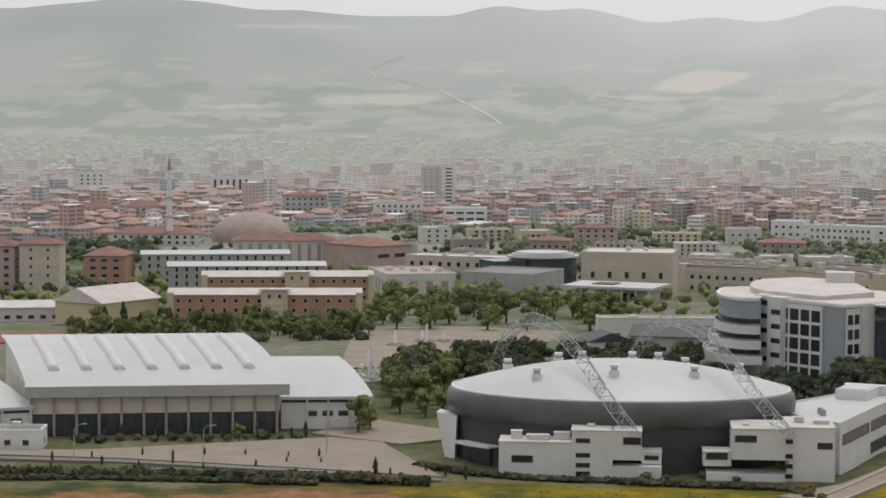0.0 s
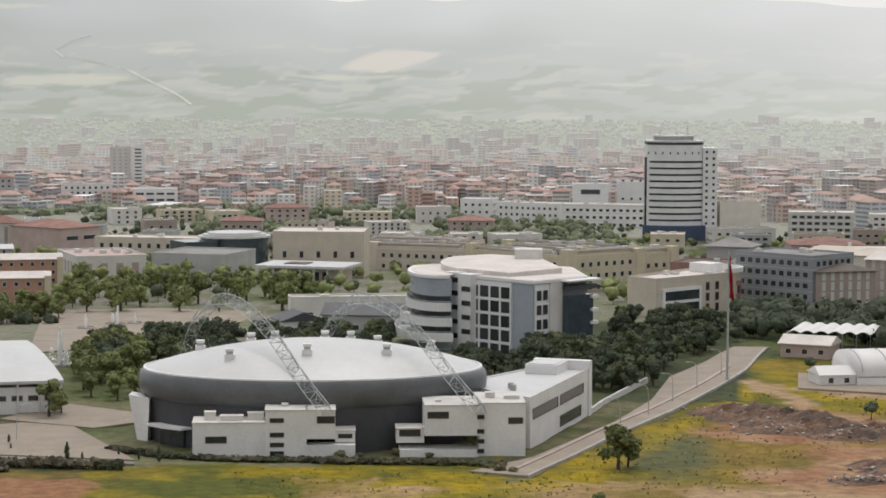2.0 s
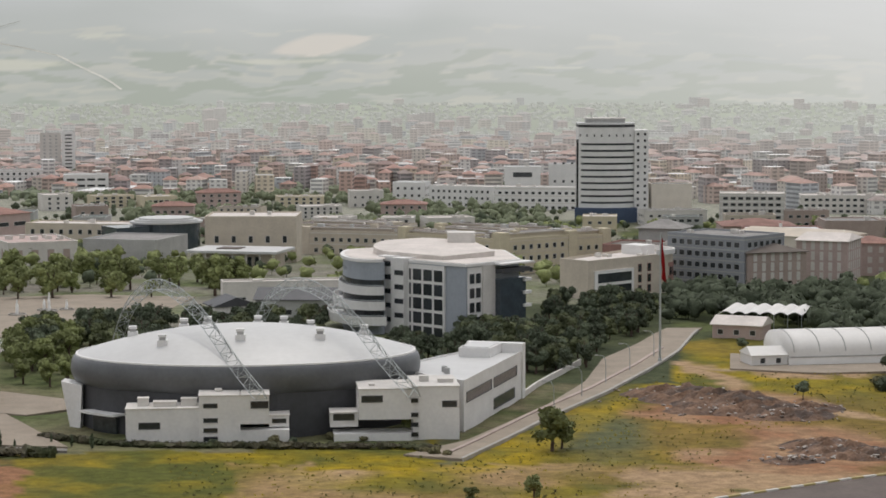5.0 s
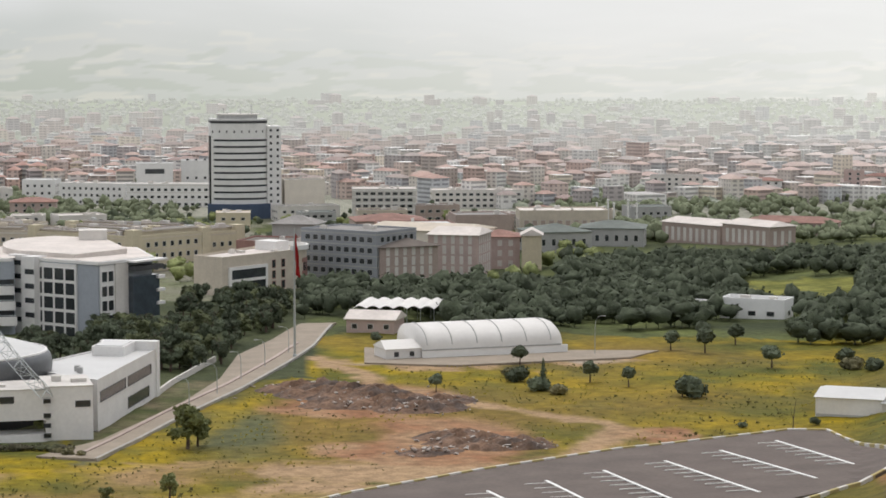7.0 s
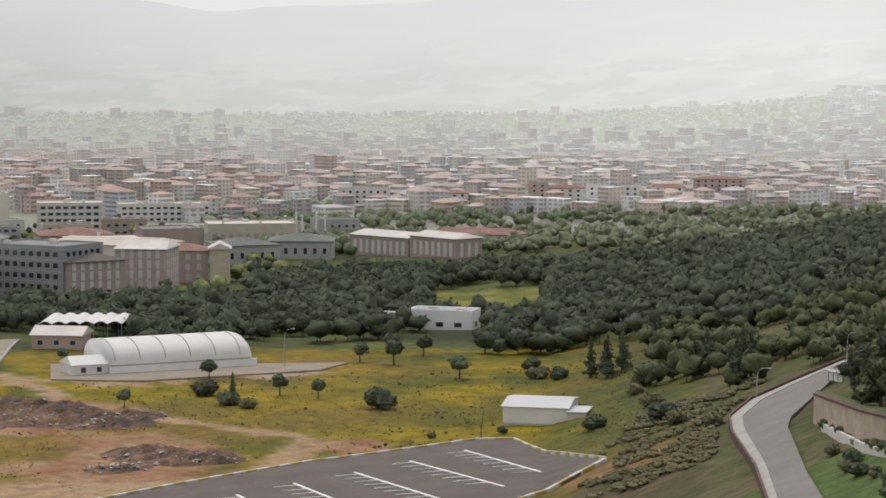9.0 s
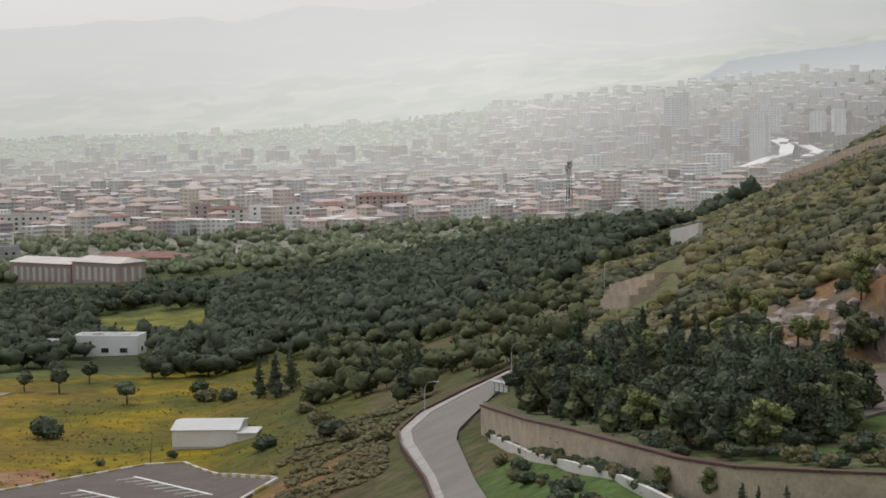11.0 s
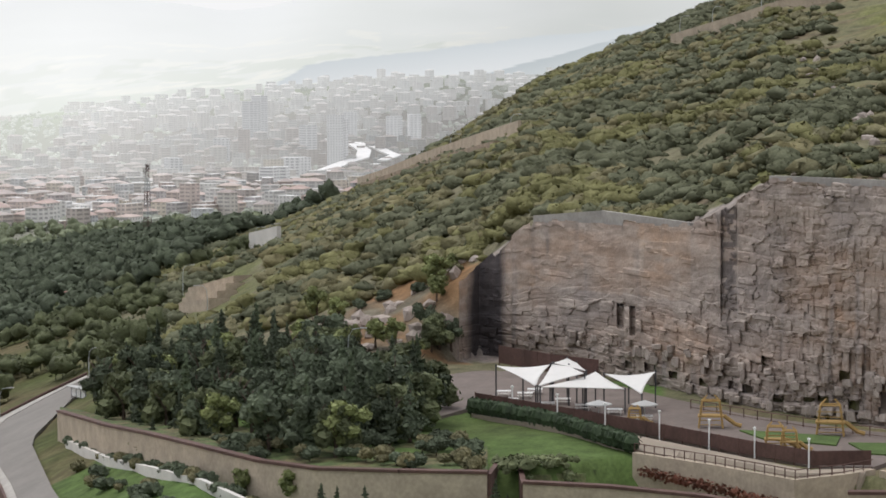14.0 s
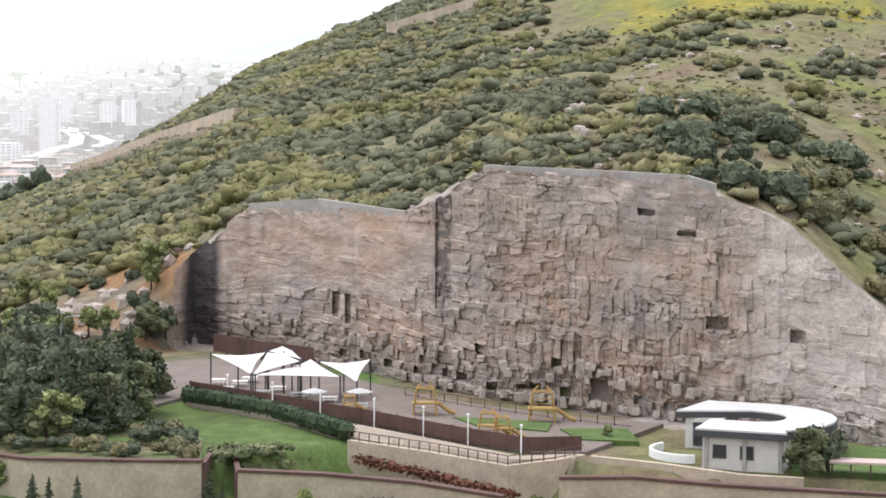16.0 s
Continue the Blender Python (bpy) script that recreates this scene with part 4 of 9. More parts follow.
# ---- the oval arena ----
def lathe(bm, profile, a, b, n=72, mi=0):
    """An oval body: profile of (share of the half axes, height), half axes a and b."""
    rings = []
    for f, z in profile:
        rings.append([bm.verts.new((a * f * math.cos(6.28318 * k / n), b * f * math.sin(6.28318 * k / n), z)) for k in range(n)])
    for p, q in zip(rings, rings[1:]):
        for k in range(n):
            bm.faces.new((p[k], p[(k + 1) % n], q[(k + 1) % n], q[k])).material_index = mi
    return rings


def truss_arch(bm, f, n, side, r):
    """A lattice arch along f(s), three chords and zigzag bracing."""
    rows = []
    for i in range(n + 1):
        s = i / n
        p, q = Vector(f(max(0, s - 0.01))), Vector(f(min(1, s + 0.01)))
        t = (q - p).normalized()
        u = t.cross(Vector((0, 0, 1))).normalized()
        w = u.cross(t).normalized()
        c = Vector(f(s))
        rows.append([c + u * side * 0.5, c - u * side * 0.5, c + w * side * 0.85])
    for k in range(3):
        tube(bm, [row[k] for row in rows], r, 4)
    for i in range(n):
        for k in range(3):
            a, b = rows[i], rows[i + 1]
            tube(bm, [a[k], a[(k + 1) % 3]], r * 0.6, 3)
            tube(bm, [a[k], b[(k + 1) % 3]] if i % 2 else [a[(k + 1) % 3], b[k]], r * 0.6, 3)


ARCH_Q = [0, 0.10, 0.19, 0.26, 0.33, 0.42, 0.5, 0.57, 0.64, 0.70, 0.75, 0.83, 0.88, 0.92, 0.97, 1.06]
ARCH_H = [10.5, 14.0, 17.6, 20.9, 23.8, 26.7, 28.5, 29.4, 29.7, 29.3, 28.3, 25.4, 22.7, 19.6, 14.5, 0]


def make_arena():
    A, B, H = 40.5, 27.5, 16.2
    c = spot(4.47, 533)
    m = Matrix.Translation((c.x, c.y, ZC - 85.4)) @ pose(0, 0, 0, 0, 0, -4.47)
    ob = thing("arena", "oval sports arena with white domed roof and grey metal skirt", "arena", m)
    bm = bmesh.new()
    lathe(bm, [(0.955, -3), (0.955, 4), (0.962, 10.2)], A, B)
    part("lower_wall", bm, DARKCLAD, ob, "dark grey clad lower wall", smooth=False)
    bm = bmesh.new()
    lathe(bm, [(0.962, 10.0), (0.985, 10.6), (1.0, 11.8), (1.004, 13.2), (1.0, 14.6), (0.99, 15.6), (0.975, 16.25), (0.965, 16.1)], A, B)
    part("skirt", bm, GREYMETAL, ob, "bulging grey metal skirt", smooth=True)
    bm = bmesh.new()
    lathe(bm, [(0.978, 16.0), (0.975, 16.5), (0.962, 16.55)], A, B)
    part("rim", bm, WHITE, ob, "white roof edge")
    bm = bmesh.new()
    prof = [(0.965 * (1 - i / 13), 16.4 + 6.2 * (1 - (1 - i / 13) ** 2)) for i in range(13)]
    rings = lathe(bm, prof, A, B)
    top = bm.verts.new((0, 0, 22.6))
    for k in range(72):
        bm.faces.new((rings[-1][k], rings[-1][(k + 1) % 72], top))
    part("roof", bm, ROOFWHITE, ob, "white sheet-metal dome", smooth=True)
    def roof_z(x, y):
        q = math.hypot(x / A, y / B) / 0.965
        return 16.4 + 6.2 * (1 - q * q)
    for x, y in ((-19, -13), (-1.4, -14), (16.8, -11), (-26.5, 4), (-14.8, 13), (-9.2, 14), (2.8, 16), (9.0, 15), (27.6, 2), (15.5, 17.5)):
        z = roof_z(x, y)
        bm = bmesh.new()
        box(bm, x - 1.15, y - 1.15, z - 0.5, x + 1.15, y + 1.15, z + 1.0)
        v = part("roof_vent", bm, WHITE, ob, "white louvred roof vent")
        bm = bmesh.new()
        box(bm, x - 0.75, y - 0.75, z + 1.0, x + 0.75, y + 0.75, z + 1.7)
        part("louvre", bm, GREYWALL, v)
        bm = bmesh.new()
        box(bm, x - 0.95, y - 0.95, z + 1.7, x + 0.95, y + 0.95, z + 2.3)
        part("cap", bm, WHITE, v)
    for dx in (0.0, 33.5):
        def f(s, dx=dx):
            q = s * 1.06
            return (3 - 36 * q + dx, -38 + 76 * q, float(np.interp(q, ARCH_Q, ARCH_H)))
        bm = bmesh.new()
        truss_arch(bm, f, 30, 2.9, 0.11)
        part("arch", bm, STEEL, ob, "pale steel lattice arch over the roof")
    # glazed entrance, canopy and leaning fin
    for th0, th1, z0, z1, nm, mt in ((262, 284, 0, 4.4, "entrance_glazing", GLASS), (208, 222, 0, 4.2, "side_entrance", GLASS)):
        bm = bmesh.new()
        pin = arc(0, 0, A * 0.962, B * 0.962, th0, th1, 8)
        pout = arc(0, 0, A * 0.975, B * 0.975, th0, th1, 8)
        prism(bm, pin[::-1] + pout, z0, z1)
        bmesh.ops.recalc_face_normals(bm, faces=bm.faces)
        part(nm, bm, mt, ob)
    bm = bmesh.new()
    prism(bm, arc(0, 0, A * 0.95, B * 0.95, 205, 225, 8)[::-1] + arc(0, 0, A * 1.04, B * 1.06, 205, 225, 8), 4.3, 4.8)
    bmesh.ops.recalc_face_normals(bm, faces=bm.faces)
    part("canopy", bm, WHITE, ob, "thin white entrance canopy")
    for s in (-1, 1):
        bm = bmesh.new()
        vs = [bm.verts.new(v) for v in ((s * 40.5, -7, 0), (s * 38, -9.5, 0), (s * 37.5, -10, 10), (s * 42.5, -6, 10.5), (s * 39.5, -2, 0), (s * 37, -3, 0), (s * 37, -3, 10), (s * 42, -1, 10.5))]
        for q in ((0, 1, 2, 3), (5, 4, 7, 6), (1, 5, 6, 2), (4, 0, 3, 7), (3, 2, 6, 7), (0, 4, 5, 1)):
            bm.faces.new([vs[i] for i in q])
        bmesh.ops.recalc_face_normals(bm, faces=bm.faces)
        part("buttress", bm, WHITE, ob, "white leaning buttress")

    # white stair and service blocks along the front
    def block(x0, y0, x1, y1, z0, z1, nm="service_block", slope=0.0):
        bm = bmesh.new()
        box(bm, x0, y0, z0 - (2 if z0 == 0 else 0), x1, y1, z1)
        if slope:
            for v in bm.verts:
                if v.co.z == z1 and v.co.x == x1:
                    v.co.z += slope
        p = part(nm, bm, WHITE, ob)
        bm = bmesh.new()
        box(bm, x0 - 0.12, y0 - 0.12, z1 + 0.01, x1 + 0.12, y1, z1 + 0.28)
        if not slope:
            part("coping", bm, OFFWHITE, p)
        else:
            bm.free()
        return p
    slot = window_mesh(2.8, 0.7, GLASS, DARKCLAD)
    wide = window_mesh(4.4, 1.2, GLASS, DARKCLAD)
    b1 = block(-26.5, -33, -10.5, -24, 0, 7.8)
    b2 = block(-10.5, -35, -1.5, -24, 0, 10.8)
    b3 = block(-1.5, -35, 4.8, -26, 4.6, 10.8)
    b4 = block(-3.0, -34.5, 9.2, -30, 0, 3.2, "ramp_wall", 2.4)
    b5 = block(4.8, -32, 9.2, -25, 3.4, 5.8)
    b6 = block(18.3, -31, 24.5, -24, 3.0, 6.0)
    b7 = block(24.5, -34, 36.5, -20, 5.0, 11.6)
    b8 = block(36.5, -33, 46.8, -16, 0, 11.9)
    b9 = block(19, -33.5, 36.5, -26, 0, 1.8, "ramp_wall", 2.8)
    edge_windows(ob, (-24.2, -33), (-18.5, -33), 1, [3.6], wide)
    for z in (1.1, 3.0, 5.2, 8.4):
        edge_windows(ob, (-9.6, -35), (-6.4, -35), 1, [z], slot)
    edge_windows(ob, (0.6, -35), (4.8, -35), 1, [8.2], window_mesh(3.6, 1.3, GLASS, DARKCLAD))
    edge_windows(ob, (4.8, -32), (9.2, -32), 1, [4.4], slot)
    edge_windows(ob, (18.8, -31), (23.8, -31), 1, [4.6], wide)
    edge_windows(ob, (24.8, -34), (30, -34), 1, [9.0], wide)
    for z in (1.2, 3.4, 5.6, 8.8):
        edge_windows(ob, (35.4, -34.02), (38.2, -34.02), 1, [z], window_mesh(1.3, 0.7, GLASS, DARKCLAD))
    edge_windows(ob, (42.6, -33), (46.6, -33), 1, [7.6], window_mesh(3.0, 1.1, GLASS, DARKCLAD))
    for x, y, z, sx, sz in ((-24, -30, 7.8, 2.4, 2.0), (-20.5, -31, 7.8, 5.0, 1.3), (-14.5, -30, 7.8, 3.5, 1.8), (-7, -30, 10.8, 1.4, 0.7), (27, -30, 11.6, 1.2, 0.7), (38.5, -26, 11.9, 2.0, 1.4), (42.5, -28, 11.9, 3.4, 1.0)):
        bm = bmesh.new()
        box(bm, x, y, z, x + sx, y + 2.4, z + sz)
        box(bm, x - 0.1, y - 0.1, z + sz, x + sx + 0.1, y + 2.5, z + sz + 0.12)
        part("roof_unit", bm, OFFWHITE, ob)


make_arena()


def make_annex():
    """Two-storey white office wing beside the arena."""
    pA, pB, pC = spot(9.05, 522), spot(9.93, 513), spot(11.42, 566)
    m, w = frame_of(pB, pC)
    inv = m.inverted()
    a = inv @ pA
    ob = thing("annex", "white two-storey annex with dark ribbon windows beside the arena", "building", m)
    ring = [(0, 0), (w, 0), (w - 1, 13.0), (a.x + 12, a.y + 13), (a.x, a.y)]
    ring_walls(ob, ring, 11.2, WHITE, ROOFWHITE, parapet=0.5)
    edge_windows(ob, (0, 0), (w, 0), 2, [6.4], window_mesh(w * 0.40, 2.2, GLASS, DARKCLAD), 0.02, 0.90)
    edge_windows(ob, (0, 0), (w, 0), 1, [1.2], window_mesh(w * 0.36, 2.4, GLASS, DARKCLAD), 0.46, 0.86)
    edge_windows(ob, (a.x, a.y), (0, 0), 1, [6.4], window_mesh(7.5, 2.2, GLASS, DARKCLAD), 0.05, 1.0)
    bm = bmesh.new()
    box(bm, w - 2.2, -0.5, -2, w + 0.4, 14, 13.6)
    part("end_wall", bm, WHITE, ob)
    bm = bmesh.new()
    box(bm, w - 13, 5, 11.2, w - 2, 13, 13.6)
    part("roof_block", bm, WHITE, ob)
    bm = bmesh.new()
    box(bm, w - 12.4, 5.6, 13.6, w - 2.6, 12.4, 13.8)
    part("roof_slab", bm, ROOFWHITE, ob)
    bm = bmesh.new()
    box(bm, a.x - 4, a.y + 9, -2, a.x + 14, a.y + 26, 11.0)
    part("link_wall", bm, WHITE, ob)
    bm = bmesh.new()
    box(bm, a.x - 3.6, a.y + 9.4, 11.0, a.x + 13.6, a.y + 25.6, 11.15)
    part("link_roof", bm, ROOFWHITE, ob)
    for x, y in ((a.x + 1, a.y + 14), (a.x + 4, a.y + 15), (12, 7), (15, 8.5)):
        bm = bmesh.new()
        box(bm, x, y, 11.15, x + 1.1, y + 1.1, 12.6)
        part("roof_unit", bm, GREYWALL, ob)


make_annex()
# ---- the sports hall with the ribbed roof ----
def slant_plan(ob, k):
    """Moves the rear of a building sideways, for a plan that is not square."""
    for q in ob.children:
        if q.matrix_basis == Matrix.Identity(4):
            for v in q.data.vertices:
                v.co.x -= k * max(0.0, v.co.y)


def make_hall():
    m, w = frame_of(spot(-10.25, 566), spot(-4.08, 566.5))
    ob = thing("sports_hall", "long white sports hall with curved roof and skylight ribs", "building", m)
    dep = 52.0

    def rz(v):
        f = v / dep
        return 12.7 + 6.6 * (1 - abs(1 - f) ** 1.9)

    def shell(x0, x1, v0, v1, zf, mat, nm, thick=0.5, n=16, lab=""):
        bm = bmesh.new()
        rows = []
        for i in range(n + 1):
            v = v0 + (v1 - v0) * i / n
            rows.append([bm.verts.new((x, v, zf(v) - dz)) for x, dz in ((x0, 0), (x1, 0), (x1, thick), (x0, thick))])
        for a, b in zip(rows, rows[1:]):
            for k in range(4):
                bm.faces.new((a[k], a[(k + 1) % 4], b[(k + 1) % 4], b[k]))
        bm.faces.new(rows[0][::-1]), bm.faces.new(rows[-1])
        bmesh.ops.recalc_face_normals(bm, faces=bm.faces)
        return part(nm, bm, mat, ob, lab)
    shell(-1.2, w + 2.2, -2.2, dep, rz, ROOFWHITE, "roof", lab="curved white sheet roof")
    bm = bmesh.new()
    box(bm, -1.3, -2.5, rz(-2.2) - 2.6, w + 2.3, -2.15, rz(-2.2) + 0.1)
    part("fascia", bm, GREYWALL, ob, "pale grey fascia band")
    bm = bmesh.new()
    box(bm, 0, 0, 5.2, w, dep - 1, 11.6)
    part("upper_wall", bm, PANEL, ob, "cream upper wall panels")
    bm = bmesh.new()
    box(bm, 0, 0.4, -2.5, w, dep - 1, 5.2)
    part("glazed_front", bm, GLASS, ob, "dark glazing under the panels")
    n = 12
    for i in range(n):
        x = w * i / (n - 1) * 0.985 + 0.2
        bm = bmesh.new()
        box(bm, x - 0.3, -0.9, -2.5, x + 0.3, 0.3, rz(-2.2) - 2.4)
        part("pillar", bm, BROWN, ob)
    # end walls under the curve
    for x0 in (0.0, w - 0.4):
        bm = bmesh.new()
        vs = []
        for i in range(13):
            v = (dep - 1) * i / 12
            vs.append((v, rz(v) - 0.5))
        for a, b in zip(vs, vs[1:]):
            box(bm, x0 + 0.01, a[0], 9.0, x0 + 0.39, b[0], min(a[1], b[1]))
        part("gable_wall", bm, WHITE, ob)
    bm = bmesh.new()
    box(bm, 0, dep - 1, -2, w, dep - 0.4, rz(dep) - 0.6)
    part("back_wall", bm, WHITE, ob)
    for i in range(7):
        x = 7.0 + 8.1 * i
        bm = bmesh.new()
        rows = []
        for k in range(15):
            v = 9.5 + 34.5 * k / 14
            z = rz(v)
            rows.append([bm.verts.new((x + 1.4 * math.cos(q), v, z - 0.1 + 1.25 * math.sin(q))) for q in np.linspace(0, math.pi, 7)])
        for a, b in zip(rows, rows[1:]):
            for k in range(6):
                bm.faces.new((a[k], a[k + 1], b[k + 1], b[k]))
        bm.faces.new(rows[0]), bm.faces.new(rows[-1])
        bmesh.ops.recalc_face_normals(bm, faces=bm.faces)
        part("skylight_rib", bm, SKYLIGHT, ob, "rounded translucent skylight rib", smooth=True)

    edge_windows(ob, (0.2, 0.4), (w - 0.2, 0.4), 33, [0.3], window_mesh(1.45, 4.3, GLASSBLUE, DARKCLAD))
    slant_plan(ob, 0.17)
    # lower wings at both ends
    for nm, p, q, ml, d2, h0, h1 in (("hall_wing", (-4.05, 572), (-1.80, 573), 1, 40, 8.2, 13.6), ("hall_annex", (-13.2, 560), (-10.25, 565), -1, 44, 7.4, 12.5)):
        m2, w2 = frame_of(spot(*p), spot(*q))
        wing = thing(nm, "low white wing of the sports hall with curved roof", "building", m2)
        bm = bmesh.new()
        rows = []
        for i in range(11):
            v = -1.2 + (d2 + 1.2) * i / 10
            z = h0 + (h1 - h0) * (1 - (1 - i / 10) ** 1.8)
            rows.append([bm.verts.new(c) for c in ((-0.2, v, z), (w2 + 0.6, v, z), (w2 + 0.6, v, z - 0.7), (-0.2, v, z - 0.7))])
        for a, b in zip(rows, rows[1:]):
            for k in range(4):
                bm.faces.new((a[k], a[(k + 1) % 4], b[(k + 1) % 4], b[k]))
        bm.faces.new(rows[0][::-1]), bm.faces.new(rows[-1])
        bmesh.ops.recalc_face_normals(bm, faces=bm.faces)
        part("roof", bm, ROOFWHITE, wing)
        bm = bmesh.new()
        box(bm, 0, 0, -2.5, w2, d2 - 1, h0 - 0.7)
        part("wall", bm, WHITE, wing)
        edge_windows(wing, (0, 0), (w2, 0), 4, [3.2], window_mesh(2.6, 1.2, GLASS, GREYWALL), 0.25, 0.97)
        bm = bmesh.new()
        box(bm, 0.2, -0.12, h0 - 1.6, w2 - 0.2, 0.1, h0 - 0.95)
        part("clerestory", bm, GLASS, wing)
        for i in range(4):
            bm = bmesh.new()
            x = w2 * (0.28 + 0.235 * i)
            box(bm, x, -0.8, -2, x + 0.5, 0.1, h0 - 0.8)
            part("pillar", bm, OFFWHITE, wing)
        slant_plan(wing, 0.17)
    house("gatehouse", "small white flat-roofed kiosk beside the sports hall", -11.2, 545, -10.0, 543, 9, 4.0, WHITE, ROOFGREY, 1, (1.4, 1.2), 3.5, units=1)


make_hall()


# ---- the six-storey faculty with the rounded end ----
def make_faculty():
    """Seen over its corner: the window grid to one side, the glazed bay to the other, the rounded balconies at the far end."""
    k0 = spot(9.98, 688)
    m = Matrix.Translation(k0) @ Matrix.Rotation(-radians(9.98), 4, "Z")
    ob = thing("faculty_building", "white and blue-grey faculty building with rounded balcony end", "building", m)
    FOOT.append(((m @ Matrix.Translation((-42, 0, 0))).inverted(), 62, 66))
    H = 21.6
    run = Vector((0.73, -0.683))
    S = -run * 35.0
    side_dir = Vector((0.683, 0.73))
    E = side_dir * 24.0
    ex, ey, rx, ry = -28.0, 41.0, 11.2, 25.0
    drum = arc(ex, ey, rx, ry, 150, 285, 26)
    ring = drum + [tuple(S), (0, 0), tuple(E), (12, 50), (-18, 68)]
    bm = bmesh.new()
    prism(bm, ring, -3, H)
    part("wall", bm, BLUEGREY, ob, "blue-grey panelled walls")
    mid = Vector((-8, 32))

    def scaled(k):
        return [tuple((Vector(p) - mid) * k + mid) for p in ring]
    bm = bmesh.new()
    prism(bm, scaled(1.025), H, H + 0.9)
    part("cornice", bm, WHITE, ob, "white roof edge")
    bm = bmesh.new()
    prism(bm, scaled(0.985), H + 0.9, H + 1.05)
    part("roof", bm, ROOFPALE, ob, "pale cream roof surface")
    # raised roof sheet that rises towards the back
    bm = bmesh.new()
    sheet = arc(-19, 42, 10.5, 20, 130, 262, 12) + [(-7, 12), (9, 26), (2, 56), (-14, 64)]
    lo = [bm.verts.new((x, y, H + 1.0)) for x, y in sheet]
    hi = [bm.verts.new((x, y, H + 1.9 + 0.03 * y)) for x, y in sheet]
    n = len(sheet)
    for i in range(n):
        bm.faces.new((lo[i], lo[(i + 1) % n], hi[(i + 1) % n], hi[i]))
    bm.faces.new(hi)
    bmesh.ops.recalc_face_normals(bm, faces=bm.faces)
    part("upper_roof", bm, ROOFPALE, ob, "raised cream roof sheet")
    bm = bmesh.new()
    box(bm, -6, 50, H + 1.0, 3, 58, H + 6.5)
    part("lift_house", bm, OFFWHITE, ob)
    # drum: portholes, a glazed band, and balconies that step out downwards
    port = window_mesh(0.9, 1.1, GLASS, BLUEGREY)
    rr = arc(ex, ey, rx, ry, 196, 262, 7)
    for p, q in zip(rr, rr[1:]):
        edge_windows(ob, p, q, 1, [18.4], port)
    for k, (z, grow_by) in enumerate(((12.2, 1.2), (7.7, 3.0), (3.2, 4.8))):
        bm = bmesh.new()
        prism(bm, arc(ex, ey, rx + 0.12, ry + 0.12, 165, 284, 22) + arc(ex, ey, rx - 0.5, ry - 0.5, 284, 165, 22), z + 1.0, z + 3.9)
        bmesh.ops.recalc_face_normals(bm, faces=bm.faces)
        part("round_glazing", bm, GLASS, ob, "dark curved glazing")
        a, b = rx + grow_by, ry + grow_by
        bm = bmesh.new()
        prism(bm, arc(ex, ey, a, b, 158, 283, 24) + arc(ex, ey, rx - 0.3, ry - 0.3, 283, 158, 24), z - 0.4, z)
        bmesh.ops.recalc_face_normals(bm, faces=bm.faces)
        bal = part("balcony", bm, WHITE, ob, "curved white balcony")
        bm = bmesh.new()
        prism(bm, arc(ex, ey, a + 0.25, b + 0.25, 158, 283, 24) + arc(ex, ey, a - 0.1, b - 0.1, 283, 158, 24), z - 0.7, z + 2.0)
        bmesh.ops.recalc_face_normals(bm, faces=bm.faces)
        part("balustrade", bm, WHITE, bal)
        bm = bmesh.new()
        tube(bm, [(x, y, z + 2.35) for x, y in arc(ex, ey, a, b, 160, 282, 24)], 0.10, 5)
        part("handrail", bm, STEEL, bal)
    # facade: two white stair shafts with slots, then the framed window grid
    fm = Matrix.Translation((S.x, S.y, 0)) @ Matrix.Rotation(math.atan2(run.y, run.x), 4, "Z")

    def at(x, y=0.0):
        v = fm @ Vector((x, y, 0))
        return (v.x, v.y)
    for x0, x1, y0, top, lv in ((-1.0, 4.8, -1.6, 23.2, (2.9, 7.3, 11.7, 16.1, 20.2)), (5.6, 11.2, -2.6, 23.0, (4.6, 9.0, 13.4, 17.8))):
        bm = bmesh.new()
        box(bm, x0, y0, -3, x1, 3, top, m=fm)
        part("stair_shaft", bm, WHITE, ob, "white stair shaft with slot windows")
        edge_windows(ob, at(x0, y0), at(x1, y0), 1, lv, window_mesh((x1 - x0) * 0.62, 1.25, GLASS, DARKCLAD), 0.28, 1.0)
    bm = bmesh.new()
    box(bm, 11.21, -0.7, -3, 26.6, 0.4, H - 0.3, m=fm)
    part("grid_wall", bm, WHITE, ob, "white window frame grid")
    rows = (-1.2, 3.2, 7.6, 12.0, 16.4)
    edge_windows(ob, at(13.0, -0.7), at(26.4, -0.7), 3, rows, window_mesh(3.7, 3.5, GLASS, WHITE))
    edge_windows(ob, at(11.4, -0.7), at(12.9, -0.7), 1, rows, window_mesh(0.9, 3.5, GLASS, WHITE))
    # side: paired windows, a plain pier, then the dark mirrored bay
    sm = Matrix.Rotation(math.atan2(side_dir.y, side_dir.x), 4, "Z")

    def on_side(x, y=0.0):
        v = sm @ Vector((x, y, 0))
        return (v.x, v.y)
    bm = bmesh.new()
    box(bm, 0.6, -0.35, -3, 6.8, 0.3, H - 0.3, m=sm)
    part("side_panel", bm, WHITE, ob)
    edge_windows(ob, on_side(0.9, -0.36), on_side(6.5, -0.36), 2, rows, window_mesh(2.2, 3.0, GLASS, WHITE))
    bm = bmesh.new()
    box(bm, 6.81, -0.8, -3, 12.4, 0.4, H - 0.1, m=sm)
    part("end_pier", bm, OFFWHITE, ob)
    bm = bmesh.new()
    box(bm, 12.5, -2.6, 4.5, 24.4, 0.4, 17.2, m=sm)
    part("glass_end", bm, GLASSBLUE, ob, "dark mirrored glass bay")
